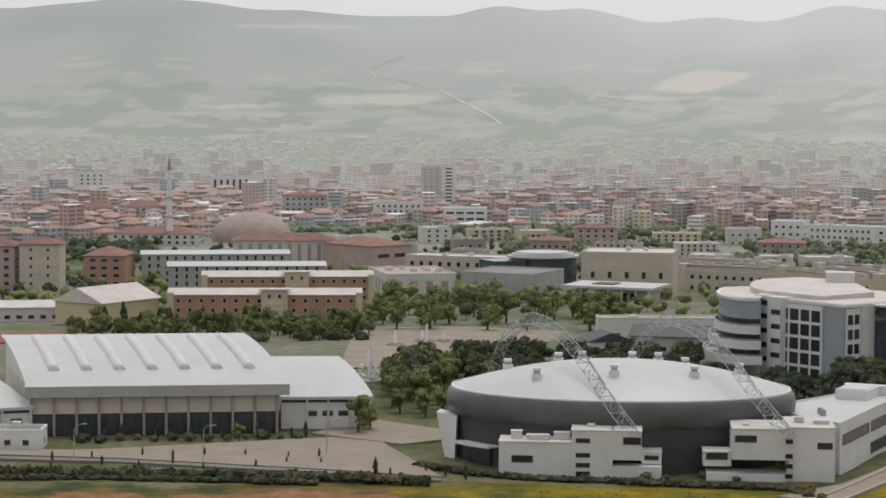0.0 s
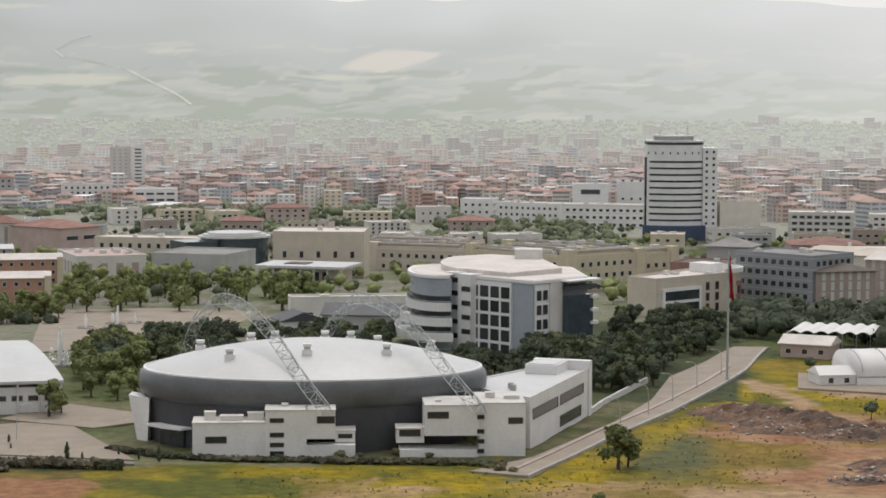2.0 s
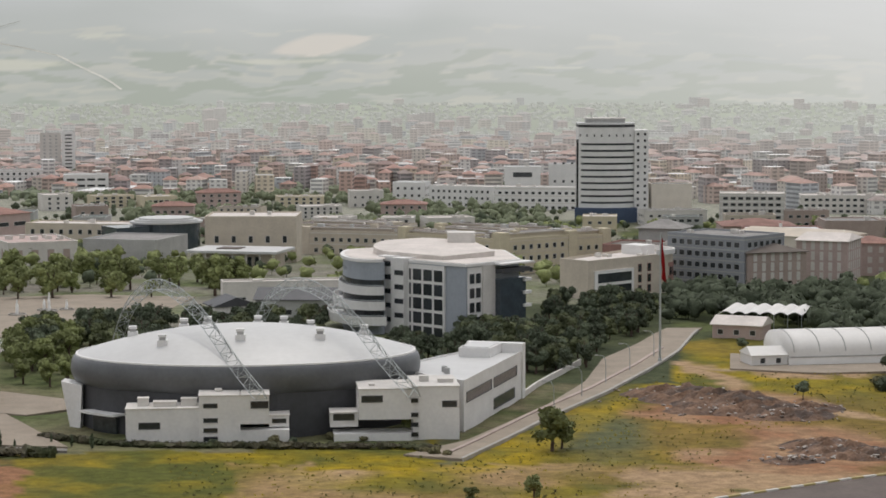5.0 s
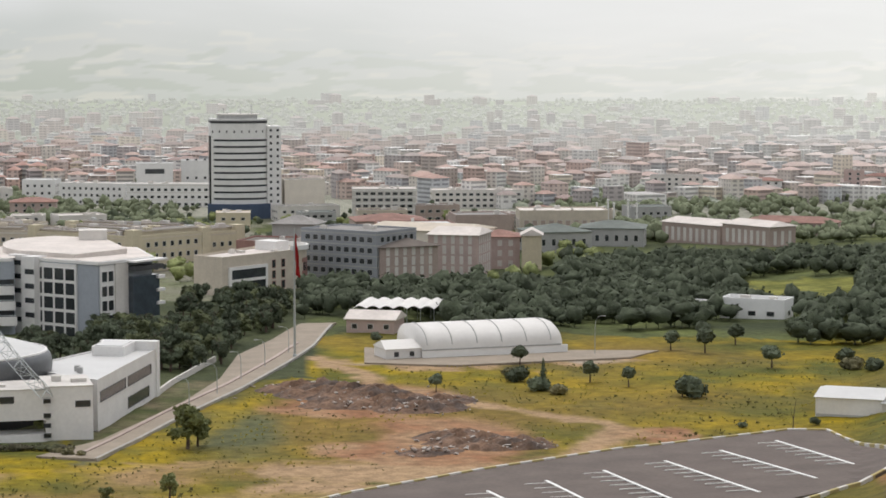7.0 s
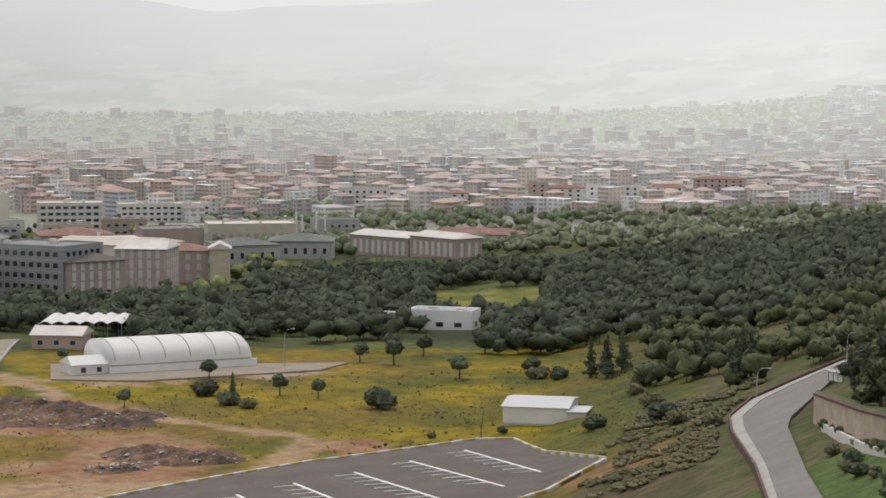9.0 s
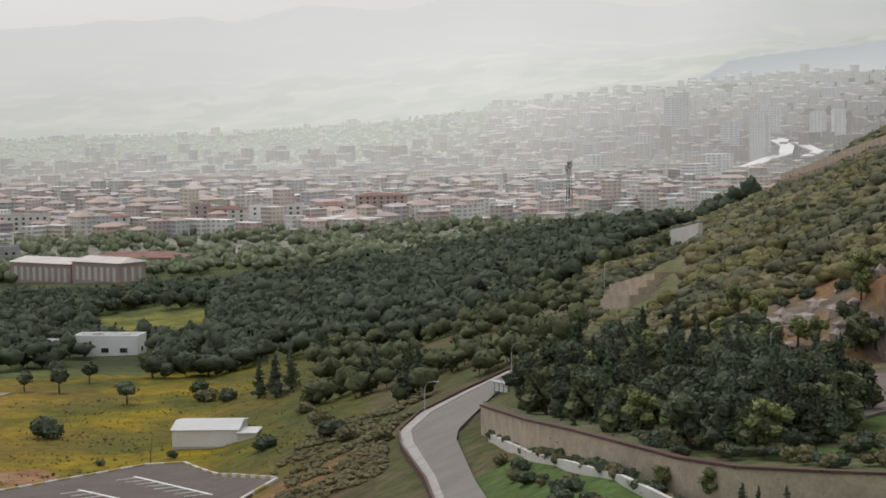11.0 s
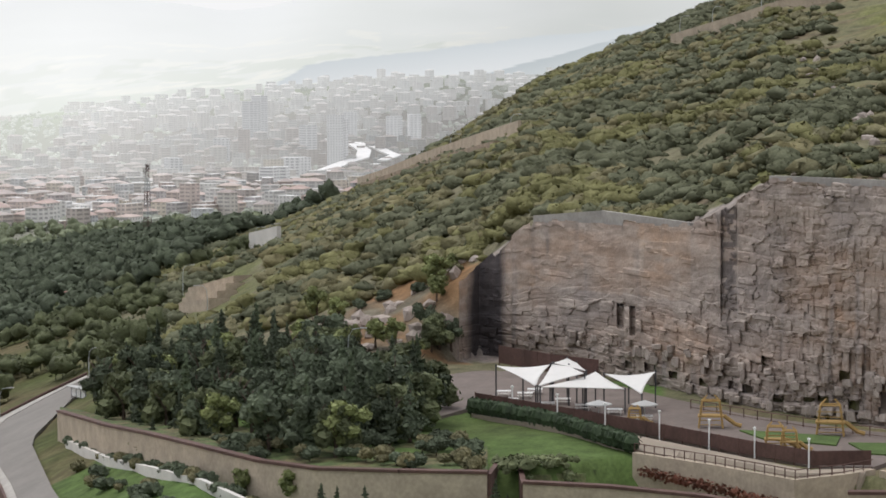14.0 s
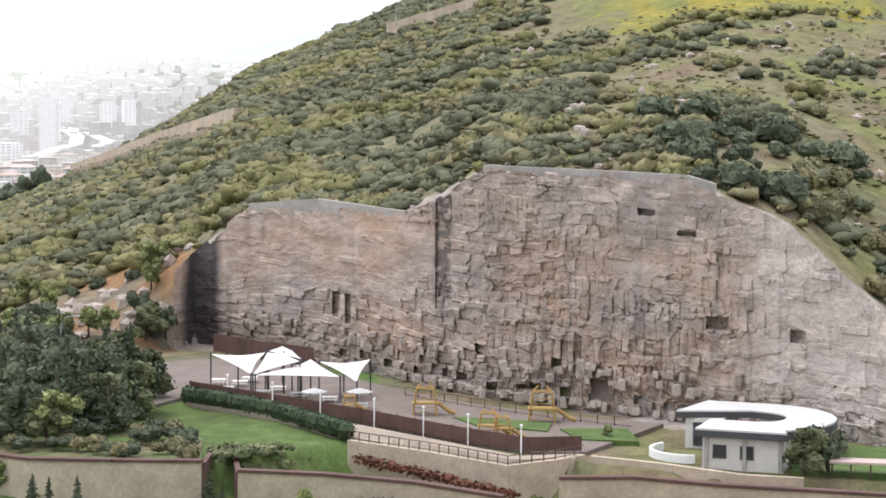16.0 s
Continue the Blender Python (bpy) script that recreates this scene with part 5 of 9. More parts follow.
    # dark box that stands in for the shade under the eave
    bm = bmesh.new()
    box(bm, 12.5, -3.4, 19.0, 25.5, 0.4, 20.4, m=sm)
    part("eave_box", bm, DARKCLAD, ob)
    for z in (8.0, 12.0, 16.0):
        bm = bmesh.new()
        box(bm, 23.0, -3.4, z, 26.2, 0.4, z + 0.9, m=sm)
        part("end_balcony", bm, WHITE, ob)
    bm = bmesh.new()
    box(bm, 11.8, -4.2, H, 26.6, 1.0, H + 0.5, m=sm)
    part("eave_slab", bm, WHITE, ob, "thin white overhanging eave")


make_faculty()


# ---- the hospital tower ----
def make_hospital():
    p1, p2 = spot(12.80, 1472), spot(14.53, 1476)
    m, w = frame_of(p1, p2)
    ob = thing("hospital_tower", "tall white hospital tower with dark ribbon windows", "tower", m)
    H = 61.0
    wc = w * 0.80
    R = 30.0
    half = math.degrees(math.asin(wc / 2 / R))
    cy = math.sqrt(R * R - wc * wc / 4)
    front = arc(wc / 2, cy, R, R, 270 - half, 270 + half, 16)
    ring = front + [(wc, 24), (0, 24)]
    bm = bmesh.new()
    prism(bm, ring, -6, H)
    part("wall", bm, WHITE, ob)
    for k in range(10):
        z = 12.2 + k * 4.15
        bm = bmesh.new()
        o = arc(wc / 2, cy, R + 0.15, R + 0.15, 270 - half * 0.9, 270 + half * 0.97, 16)
        i = arc(wc / 2, cy, R - 0.3, R - 0.3, 270 - half * 0.9, 270 + half * 0.97, 16)
        prism(bm, o + i[::-1], z, z + 1.25)
        bmesh.ops.recalc_face_normals(bm, faces=bm.faces)
        part("ribbon_window", bm, GLASS, ob, "dark ribbon of windows")
    pane = window_mesh(0.9, 1.5, GLASS, WHITE)
    for i in range(0, 16, 2):
        edge_windows(ob, front[i], front[i + 1], 1, [55.0], pane)
    bm = bmesh.new()
    o = arc(wc / 2, cy, R + 0.2, R + 0.2, 270 - half, 270 + half, 16)
    prism(bm, o + [(wc, 24), (0, 24)], H, H + 1.6)
    part("attic_band", bm, DARKCLAD, ob, "dark attic band")
    bm = bmesh.new()
    prism(bm, arc(wc / 2, cy, R + 0.9, R + 0.9, 270 - half, 270 + half, 16) + [(wc, 24), (0, 24)], H + 1.6, H + 2.6)
    part("roof", bm, ROOFWHITE, ob)
    # right-hand shaft and left dark strip
    bm = bmesh.new()
    box(bm, wc, -1.5, -6, w, 20, H - 2)
    part("side_shaft", bm, WHITE, ob)
    edge_windows(ob, (wc, -1.5), (w, -1.5), 2, [10 + 4.15 * k for k in range(12)], window_mesh(1.5, 1.6, GLASS, WHITE))
    bm = bmesh.new()
    box(bm, -1.2, 1.5, -6, 0.4, 10, H - 8)
    part("side_glazing", bm, GLASS, ob)
    bm = bmesh.new()
    prism(bm, arc(wc / 2, 12, wc * 0.36, 9, 0, 360, 24)[:-1], H + 2.6, H + 5.0)
    part("penthouse", bm, GREYWALL, ob)
    bm = bmesh.new()
    prism(bm, arc(wc / 2, 12, wc * 0.40, 10, 0, 360, 24)[:-1], H + 5.0, H + 5.8)
    part("penthouse_roof", bm, OFFWHITE, ob)
    for x, z in ((wc * 0.75, 6), (wc * 0.25, 3.5), (wc * 0.55, 3)):
        bm = bmesh.new()
        tube(bm, [(x, 12, H + 5.8), (x, 12, H + 5.8 + z)], 0.25, 4)
        part("aerial", bm, GREYWALL, ob)
    bm = bmesh.new()
    o = arc(wc / 2, cy, R + 3, R + 3, 270 - half * 1.05, 270 + half * 1.0, 16)
    prism(bm, o + [(wc, 4), (-1, 4)], -6, 9.5)
    part("podium", bm, BLUEBASE, ob, "navy-clad rounded podium")
    edge_windows(ob, o[1], o[14], 1, [5.0], window_mesh(w * 0.6, 1.0, GLASS, BLUEBASE))
    # neighbouring block and low wings
    house("hospital_wing", "plain beige rounded lift block beside the hospital tower", 14.62, 1475, 15.62, 1478, 20, 24, PANEL, ROOFGREY, 5, (1.2, 1.6), 6, faces="r", units=2)
    house("hospital_wing", "white hospital wing with a long window row", 10.7, 1600, 12.8, 1592, 18, 15.5, WHITE, ROOFPALE, 3, (2.2, 1.7), 4.4, units=4, course=OFFWHITE)
    house("hospital_wing", "long white ward block with small windows", 9.05, 1640, 10.65, 1620, 18, 14.5, WHITE, ROOFPALE, 3, (1.6, 1.7), 4.2, units=3)
    house("hospital_wing", "white corner clinic with flat roof", 8.15, 1655, 8.95, 1650, 22, 16, WHITE, ROOFWHITE, 3, (1.7, 1.7), 4.4, units=1)
    house("hospital_block", "white block with a dark sign band", 10.95, 1680, 11.85, 1680, 20, 26, WHITE, ROOFWHITE, 1, (14, 3.4), 20, z0=19, units=1)
    house("hospital_block", "white block with a red lettered parapet", 12.05, 1700, 12.8, 1700, 20, 27, WHITE, ROOFWHITE, 2, (1.6, 1.7), 5, z0=14, units=1)
    house("hospital_podium", "low white entrance block before the tower", 14.45, 1440, 16.0, 1450, 18, 9, OFFWHITE, ROOFGREY, 2, (2, 1.5), 5, units=3)


make_hospital()


# ---- the law faculty with the rounded end ----
def make_law():
    p1, p2 = spot(13.05, 834), spot(15.03, 868)
    m, w = frame_of(p1, p2)
    ob = thing("lecture_building", "beige lecture building with rounded brick end and white roof ring", "building", m)
    H = 14.0
    ring = [(0, 0), (w, 0)] + arc(w, 11, 9.5, 11, 270, 400, 12)[1:] + [(w, 22), (0, 14)]
    ring_walls(ob, ring, H, BEIGE, ROOFPALE, parapet=0.9)
    bm = bmesh.new()
    box(bm, w * 0.07, -0.7, -3, w * 0.55, 0.2, 10.8)
    part("front_frame", bm, WHITE, ob, "white projecting window frame")
    edge_windows(ob, (w * 0.09, -0.7), (w * 0.53, -0.7), 1, [1.8, 6.3], window_mesh(w * 0.42, 3.4, GLASS, WHITE))
    edge_windows(ob, (0, 0), (w, 0), 1, [1.0, 5.0, 9.0], window_mesh(1.8, 2.8, GLASS, BRICKRED), 0.60, 0.68)
    edge_windows(ob, (0, 0), (w, 0), 1, [1.0, 5.0, 9.0], window_mesh(1.8, 2.8, GLASS, BRICKRED), 0.72, 0.80)
    r = arc(w, 11, 9.6, 11.1, 275, 345, 8)
    for p, q in zip(r, r[1:]):
        edge_windows(ob, p, q, 1, [1.4, 6.6], window_mesh(1.3, 3.0, GLASS, BRICKRED))
    for z0, z1 in ((-3, 1.2), (4.6, 6.4), (9.8, 11.4)):
        bm = bmesh.new()
        prism(bm, arc(w, 11, 9.75, 11.25, 272, 350, 12) + arc(w, 11, 9.2, 10.7, 272, 350, 12)[::-1], z0, z1)
        bmesh.ops.recalc_face_normals(bm, faces=bm.faces)
        part("brick_band", bm, BRICKRED, ob, "curved red-brown brick band")
    bm = bmesh.new()
    prism(bm, arc(w - 1, 11, 11, 12.5, 240, 400, 16) + arc(w - 1, 11, 10.2, 11.7, 240, 400, 16)[::-1], H + 0.6, H + 2.4)
    bmesh.ops.recalc_face_normals(bm, faces=bm.faces)
    part("roof_ring", bm, WHITE, ob, "open white roof ring")
    for x, y in ((w - 8, 3), (w - 4, 1.5), (w, 1), (w + 4, 2.5)):
        bm = bmesh.new()
        box(bm, x, y, H, x + 0.5, y + 0.5, H + 2)
        part("ring_post", bm, WHITE, ob)
    bm = bmesh.new()
    box(bm, w - 6, 8, H, w + 2, 18, H + 3.6)
    part("lift_house", bm, WHITE, ob)
    roof_units(ob, w, 20, H, 4, 9)


make_law()
# ---- other campus buildings ----
def make_dorm(a1, d1, a2, d2, h, wall, label, dep=15):
    ob, w = house("dormitory", label, a1, d1, a2, d2, dep, h, wall, ROOFPALE, max(2, int(h / 3.4)), (1.3, 1.5), 4.2, "gable", 2.0, hip=0.0, group="dormitories", over=0.6)
    bm = bmesh.new()
    c = w * 0.55
    box(bm, c - 5, -2.2, -3, c + 5, 3, h + 1.8)
    part("entrance_bay", bm, CREAM, ob, "projecting cream entrance bay")
    edge_windows(ob, (c - 4, -2.2), (c + 4, -2.2), 2, [h - 1.2], window_mesh(1.0, 1.4, GLASS, CREAM))
    bm = bmesh.new()
    box(bm, c - 6, -2.8, h + 1.8, c + 6, 3.4, h + 2.3)
    part("bay_roof", bm, ROOFPALE, ob)
    bm = bmesh.new()
    prism(bm, arc(c, -2.2, 3.6, 2.4, 180, 360, 10), -3, h - 3.2)
    part("oriel", bm, CREAM, ob)
    for x in (-0.5, w - 2.0):
        bm = bmesh.new()
        box(bm, x, -0.6, -3, x + 2.5, dep + 0.4, h + 0.8)
        part("gable_pier", bm, CREAM, ob)
    return ob


make_dorm(-6.85, 882, -2.05, 880, 11.5, ORANGE, "terracotta dormitory with cream bay and pale roof")
make_dorm(-6.00, 960, -1.75, 962, 14.0, ORANGE, "terracotta dormitory behind the front row, pale roof")
for q, lab in (((-6.85, 1070, -2.95, 1072, 13.5), "white-grey dormitory slab with long pale roof"), ((-7.5, 1165, -3.85, 1168, 15.5), "grey dormitory slab with a long white roof")):
    house("dormitory", lab, *q[:4], 16, q[4], GREYWALL, ROOFWHITE, 4, (1.2, 2.2), 4.4, "gable", 1.6, hip=0.0, group="dormitories")
house("gymnasium", "yellow sheet-clad gymnasium with pale pitched roof", -8.5, 872, -7.09, 896, 24, 9.5, YELLOW, ROOFPALE, 0, kind="gable", rise=5.4, hip=0.0, ridge="x")
house("workshop", "low white workshop with pale sheet roof", -12.5, 905, -9.4, 905, 24, 5.5, OFFWHITE, ROOFPALE, 1, (2.2, 1.4), 4.5, kind="gable", rise=1.8, hip=0.0)
house("apartment_block", "tall beige apartment block with narrow windows and tile roof", -10.5, 1072, -9.52, 1069, 18, 24, BEIGE, ROOFTILE, 6, (1.2, 1.4), 6.0, "hip", 3.0, faces="f")
house("apartment_block", "brownish apartment block with balconies and tile roof", -12.4, 1090, -10.62, 1080, 18, 23, PINK, ROOFTILE, 6, (2.4, 1.8), 4.5, "hip", 3.5)
house("apartment_block", "orange apartment block with open balconies and tile roof", -8.93, 1150, -7.92, 1146, 26, 15.5, ORANGE, ROOFTILE, 4, (3.0, 1.7), 5.0, "hip", 4.0, faces="fl")
house("lecture_hall", "long white hall with brown window strips and red tile roof", -5.25, 1335, -2.67, 1335, 22, 17, OFFWHITE, ROOFTILE, 1, (1.9, 13), 5.6, "hip", 4.0, z0=2, glass=BROWN)
house("stair_tower", "narrow white stair tower with black windows", -2.65, 1330, -2.28, 1330, 14, 19, WHITE, ROOFGREY, 3, (3.0, 2.6), 6, faces="f", units=0)
house("lecture_hall", "dusty pink hall with striped side and red tile roof", -1.75, 1300, -0.82, 1320, 42, 15.5, PINK, ROOFTILE, 2, (9, 2.2), 12, "hip", 4.0, faces="f", ridge="y")
house("canteen", "pale pink building with white columns and patched roof", -1.38, 1055, 0.32, 1062, 46, 10, OFFWHITE, PINK, 1, (3.2, 5.6), 6.5, z0=1.5, glass=BROWN, units=8)
house("teaching_block", "long beige teaching block with a row of square windows", -0.95, 1235, 1.75, 1215, 22, 12, BEIGE, ROOFPALE, 1, (2.0, 2.4), 5.0, z0=7, units=3)
house("workshop_hall", "grey metal-sided workshop hall without windows", 0.45, 1105, 2.25, 1090, 40, 9, GREYWALL, ROOFGREY, 0, units=0)
house("beige_hall", "large plain beige hall with a short window row", 3.46, 1062, 5.74, 1058, 34, 20.5, BEIGE, ROOFPALE, 1, (1.8, 3.0), 7.0, z0=9, faces="f", units=2)
def teaching_rows(label, a1, d1, a2, d2, dep, h, wall, seed, edge=None):
    """A low teaching block: long raised roof strips side by side, with stair heads, chimneys and skylights."""
    ob, w = house("courtyard_block", label, a1, d1, a2, d2, dep, h, wall, ROOFBROWN, max(2, int(h / 5)), (1.8, 1.9), 4.2, units=5, course=edge or OFFWHITE)
    rnd = random.Random(seed)
    n = max(2, int(dep / 9))
    for i in range(n):
        y = 2 + (dep - 4) * i / n
        x0 = rnd.uniform(1, 0.2 * w)
        x1 = w - rnd.uniform(1, 0.2 * w)
        k = rnd.uniform(1.2, 2.6)
        bm = bmesh.new()
        box(bm, x0, y + 1, h + 0.04, x1, y + 5.2, h + k)
        part("roof_strip", bm, wall, ob)
        bm = bmesh.new()
        box(bm, x0 - 0.4, y + 0.6, h + k + 0.004, x1 + 0.4, y + 5.6, h + k + 0.35)
        part("strip_roof", bm, rnd.choice((ROOFBROWN, ROOFGREY, ROOFBROWN)), ob)
        bm = bmesh.new()
        box(bm, x0 - 0.5, y + 0.45, h + k - 0.2, x1 + 0.5, y + 0.59, h + k + 0.45)
        part("fascia", bm, ROOFPALE, ob, "pale roof edge")
        for _ in range(rnd.randrange(2, 5)):
            x = rnd.uniform(x0 + 1, x1 - 5)
            bm = bmesh.new()
            box(bm, x, y + 1.4, h + k + 0.36, x + rnd.uniform(1.0, 4.5), y + 3.8, h + k + rnd.uniform(0.8, 2.2))
            part("roof_unit", bm, rnd.choice((OFFWHITE, wall, ROOFWHITE, ROOFPALE)), ob)
    for x in (0.0, w - 4.5):
        bm = bmesh.new()
        box(bm, x - 0.2, -0.3, -3, x + 4.7, 5, h + rnd.uniform(2.0, 3.6))
        part("stair_head", bm, wall, ob)
    return ob


teaching_rows("brown-roofed teaching rows with small chimneys", 5.85, 1130, 8.5, 1110, 34, 11, BEIGE, 301)
teaching_rows("low brown-roofed teaching rows behind", 5.6, 1215, 8.3, 1190, 26, 11, BEIGE, 302)
teaching_rows("long beige teaching block with dark flat roof", 8.3, 1075, 11.2, 1025, 30, 12, CREAM, 303, BEIGE)
teaching_rows("cream teaching block with a regular window grid", 10.85, 960, 12.75, 990, 26, 15, CREAM, 304, BEIGE)
teaching_rows("cream stepped end block of the teaching rows", 12.3, 1010, 13.6, 1030, 20, 13.5, CREAM, 305, BEIGE)
teaching_rows("cream block with white skylights", 9.2, 1130, 12.2, 1095, 24, 12, CREAM, 306, BEIGE)
house("brick_block", "dark red-brown block behind the lecture building", 13.4, 985, 15.2, 975, 26, 11, BRICKRED, ROOFBROWN, 0, units=3)
house("slate_block", "slate-grey five-storey block with pale window rows", 15.02, 890, 16.92, 868, 26, 21.2, SLATE, ROOFGREY, 5, (2.3, 1.9), 3.4, glass=GLASS, frame=GREYWALL, units=4, course=GREYWALL)
house("brown_block", "brown four-storey block with ornate pale window strips", 17.0, 868, 18.45, 880, 22, 15.5, BROWN, ROOFBROWN, 4, (1.2, 2.9), 3.6, "hip", 3.2, glass=OFFWHITE, frame=OFFWHITE)
house("brown_block", "brown block with pale pink roof sheet", 18.2, 930, 19.45, 925, 24, 17, PINK, ROOFPALE, 4, (1.2, 3.1), 3.4, "gable", 2.6, hip=0.2, glass=OFFWHITE, frame=OFFWHITE)
house("cream_hall", "cream-roofed hall with a long skylight ridge", 16.6, 985, 19.2, 965, 30, 16.5, PANEL, BEIGE, 2, (1.6, 2.0), 5, "gable", 2.4, hip=0.2)
house("pink_block", "dusty pink block with white window strips", 19.5, 976, 20.5, 976, 18, 13.5, PINK, ROOFTILE, 3, (1.6, 2.2), 4.0, "hip", 2.5, glass=OFFWHITE, frame=OFFWHITE)
house("cream_block", "cream stair end with arched gable", 20.55, 968, 21.05, 968, 14, 14.5, CREAM, ROOFPALE, 0, kind="gable", rise=2.5, ridge="y", hip=0.0)
for q, lab, wl_, rf in (((20.9, 1100, 22.3, 1110, 26, 9.5), "grey-green roofed low teaching hall", GREYWALL, ROOFGREEN), ((22.0, 1150, 23.6, 1148, 26, 9.5), "grey-green roofed hall with arched windows", GREYWALL, ROOFGREEN),
                        ((16.4, 1225, 18.2, 1230, 34, 10), "red tile roofed teaching hall", PINK, ROOFTILE), ((18.9, 1190, 20.3, 1195, 26, 14), "brown hall with pale roof edge", BROWN, ROOFGREY),
                        ((17.0, 1120, 18.9, 1125, 26, 12), "brown block with a bright white roof", BRICKRED, ROOFWHITE), ((16.0, 1080, 16.9, 1085, 24, 11), "plain brown hall with pale roof", BROWN, ROOFPALE)):
    house("teaching_hall", lab, *q, wl_, rf, 1, (1.8, 3.0), 4.6, "hip" if rf in (ROOFGREEN, ROOFTILE) else "flat", 3.2, units=2, z0=3)
house("parapet_hall", "pale hall with pillared front and parapet towers", 20.5, 1285, 22.7, 1290, 30, 13, BEIGE, ROOFPALE, 1, (2.6, 5.0), 4.6, z0=3, glass=BROWN, units=4)
house("long_dormitory", "long brown dormitory with white strips and pale roof", 24.05, 1200, 25.5, 1170, 18, 11, BROWN, ROOFPALE, 1, (1.6, 6.5), 4.2, "gable", 2.6, z0=2, glass=OFFWHITE, frame=OFFWHITE, hip=0.3)
house("long_dormitory", "brown dormitory wing with white strips", 25.55, 1165, 26.7, 1140, 18, 11, BROWN, ROOFPALE, 1, (1.6, 6.5), 4.2, "gable", 2.4, z0=2, glass=OFFWHITE, frame=OFFWHITE, hip=0.3)
house("villa_row", "low brown-roofed houses at the park edge", 26.0, 1290, 28.3, 1280, 20, 7.5, PINK, ROOFTILE, 2, (1.5, 1.6), 4.5, "hip", 3)
house("guard_house", "grey house with a hipped grey roof over the trees", 14.3, 1025, 15.35, 1020, 16, 17, GREYWALL, ROOFGREY, 0, kind="hip", rise=3.5, over=1.6)
house("terrace_block", "white stepped block with rows of balconies", 16.3, 1440, 17.9, 1440, 26, 20, OFFWHITE, ROOFPALE, 5, (3.0, 1.7), 4.6, units=6, course=WHITE)
house("terrace_block", "low white stepped block with cluttered roof", 18.3, 1570, 20.6, 1575, 24, 12, OFFWHITE, ROOFPALE, 3, (2.6, 1.6), 4.6, units=14)
# small white lodge with a long dark roof behind the arena
house("lodge", "white gabled lodge with dark roof behind the arena", 3.70, 742, 4.75, 746, 12, 5.5, WHITE, DARKCLAD, 1, (1.6, 2.0), 4.0, kind="gable", rise=2.8, ridge="y", hip=0.0)
house("lodge_hall", "long low hall with dark sheet roof and pale back wall", 4.70, 762, 6.75, 758, 20, 6.0, GREYWALL, DARKCLAD, 1, (3.0, 1.6), 6.0, kind="gable", rise=3.2, hip=0.0)
house("lodge_hall", "pale flat-topped wall building behind the lodge", 3.9, 815, 6.9, 820, 10, 7.5, OFFWHITE, ROOFPALE, 1, (3.0, 1.5), 9, units=1)


def make_canopy_house():
    m, w = frame_of(spot(3.05, 1008), spot(5.25, 995))
    ob = thing("pavilion", "flat white-roofed pavilion with deep overhang", "building", m)
    bm = bmesh.new()
    box(bm, 3, 4, -2, w - 4, 24, 7.2)
    part("wall", bm, BEIGE, ob)
    bm = bmesh.new()
    box(bm, -1, -1, 7.2, w, 27, 8.3)
    part("roof", bm, ROOFWHITE, ob, "broad white roof slab")
    bm = bmesh.new()
    box(bm, w * 0.25, 8, 8.31, w * 0.5, 18, 8.7)
    part("roof_opening", bm, ROOFBROWN, ob)
    for i in range(7):
        bm = bmesh.new()
        x = 1 + i * (w - 3) / 6
        box(bm, x, 0, -2, x + 0.7, 0.7, 7.2)
        part("column", bm, OFFWHITE, ob)
    edge_windows(ob, (w * 0.4, 4), (w * 0.8, 4), 4, [0.5], window_mesh(2.6, 5.0, GLASS, FRAME))


make_canopy_house()


def make_glass_house():
    m, w = frame_of(spot(1.9, 1180), spot(3.48, 1195))
    ob = thing("glass_building", "blue glass building with a round white roof", "building", m)
    bm = bmesh.new()
    prism(bm, arc(w / 2 + 3, 16, w / 2, 16, 0, 360, 32)[:-1], -2, 13)
    part("glass_wall", bm, GLASSBLUE, ob, "curved blue curtain glass")
    for k in range(3):
        bm = bmesh.new()
        prism(bm, arc(w / 2 + 3, 16, w / 2 + 1.4 - k * 2.5, 17.2 - k * 2, 0, 360, 32)[:-1], 13 + k * 0.9, 13.9 + k * 0.9)
        part("roof_tier", bm, ROOFWHITE, ob)
    bm = bmesh.new()
    box(bm, -12, 4, -2, 6, 24, 12)
    part("side_block", bm, GLASSBLUE, ob)


make_glass_house()


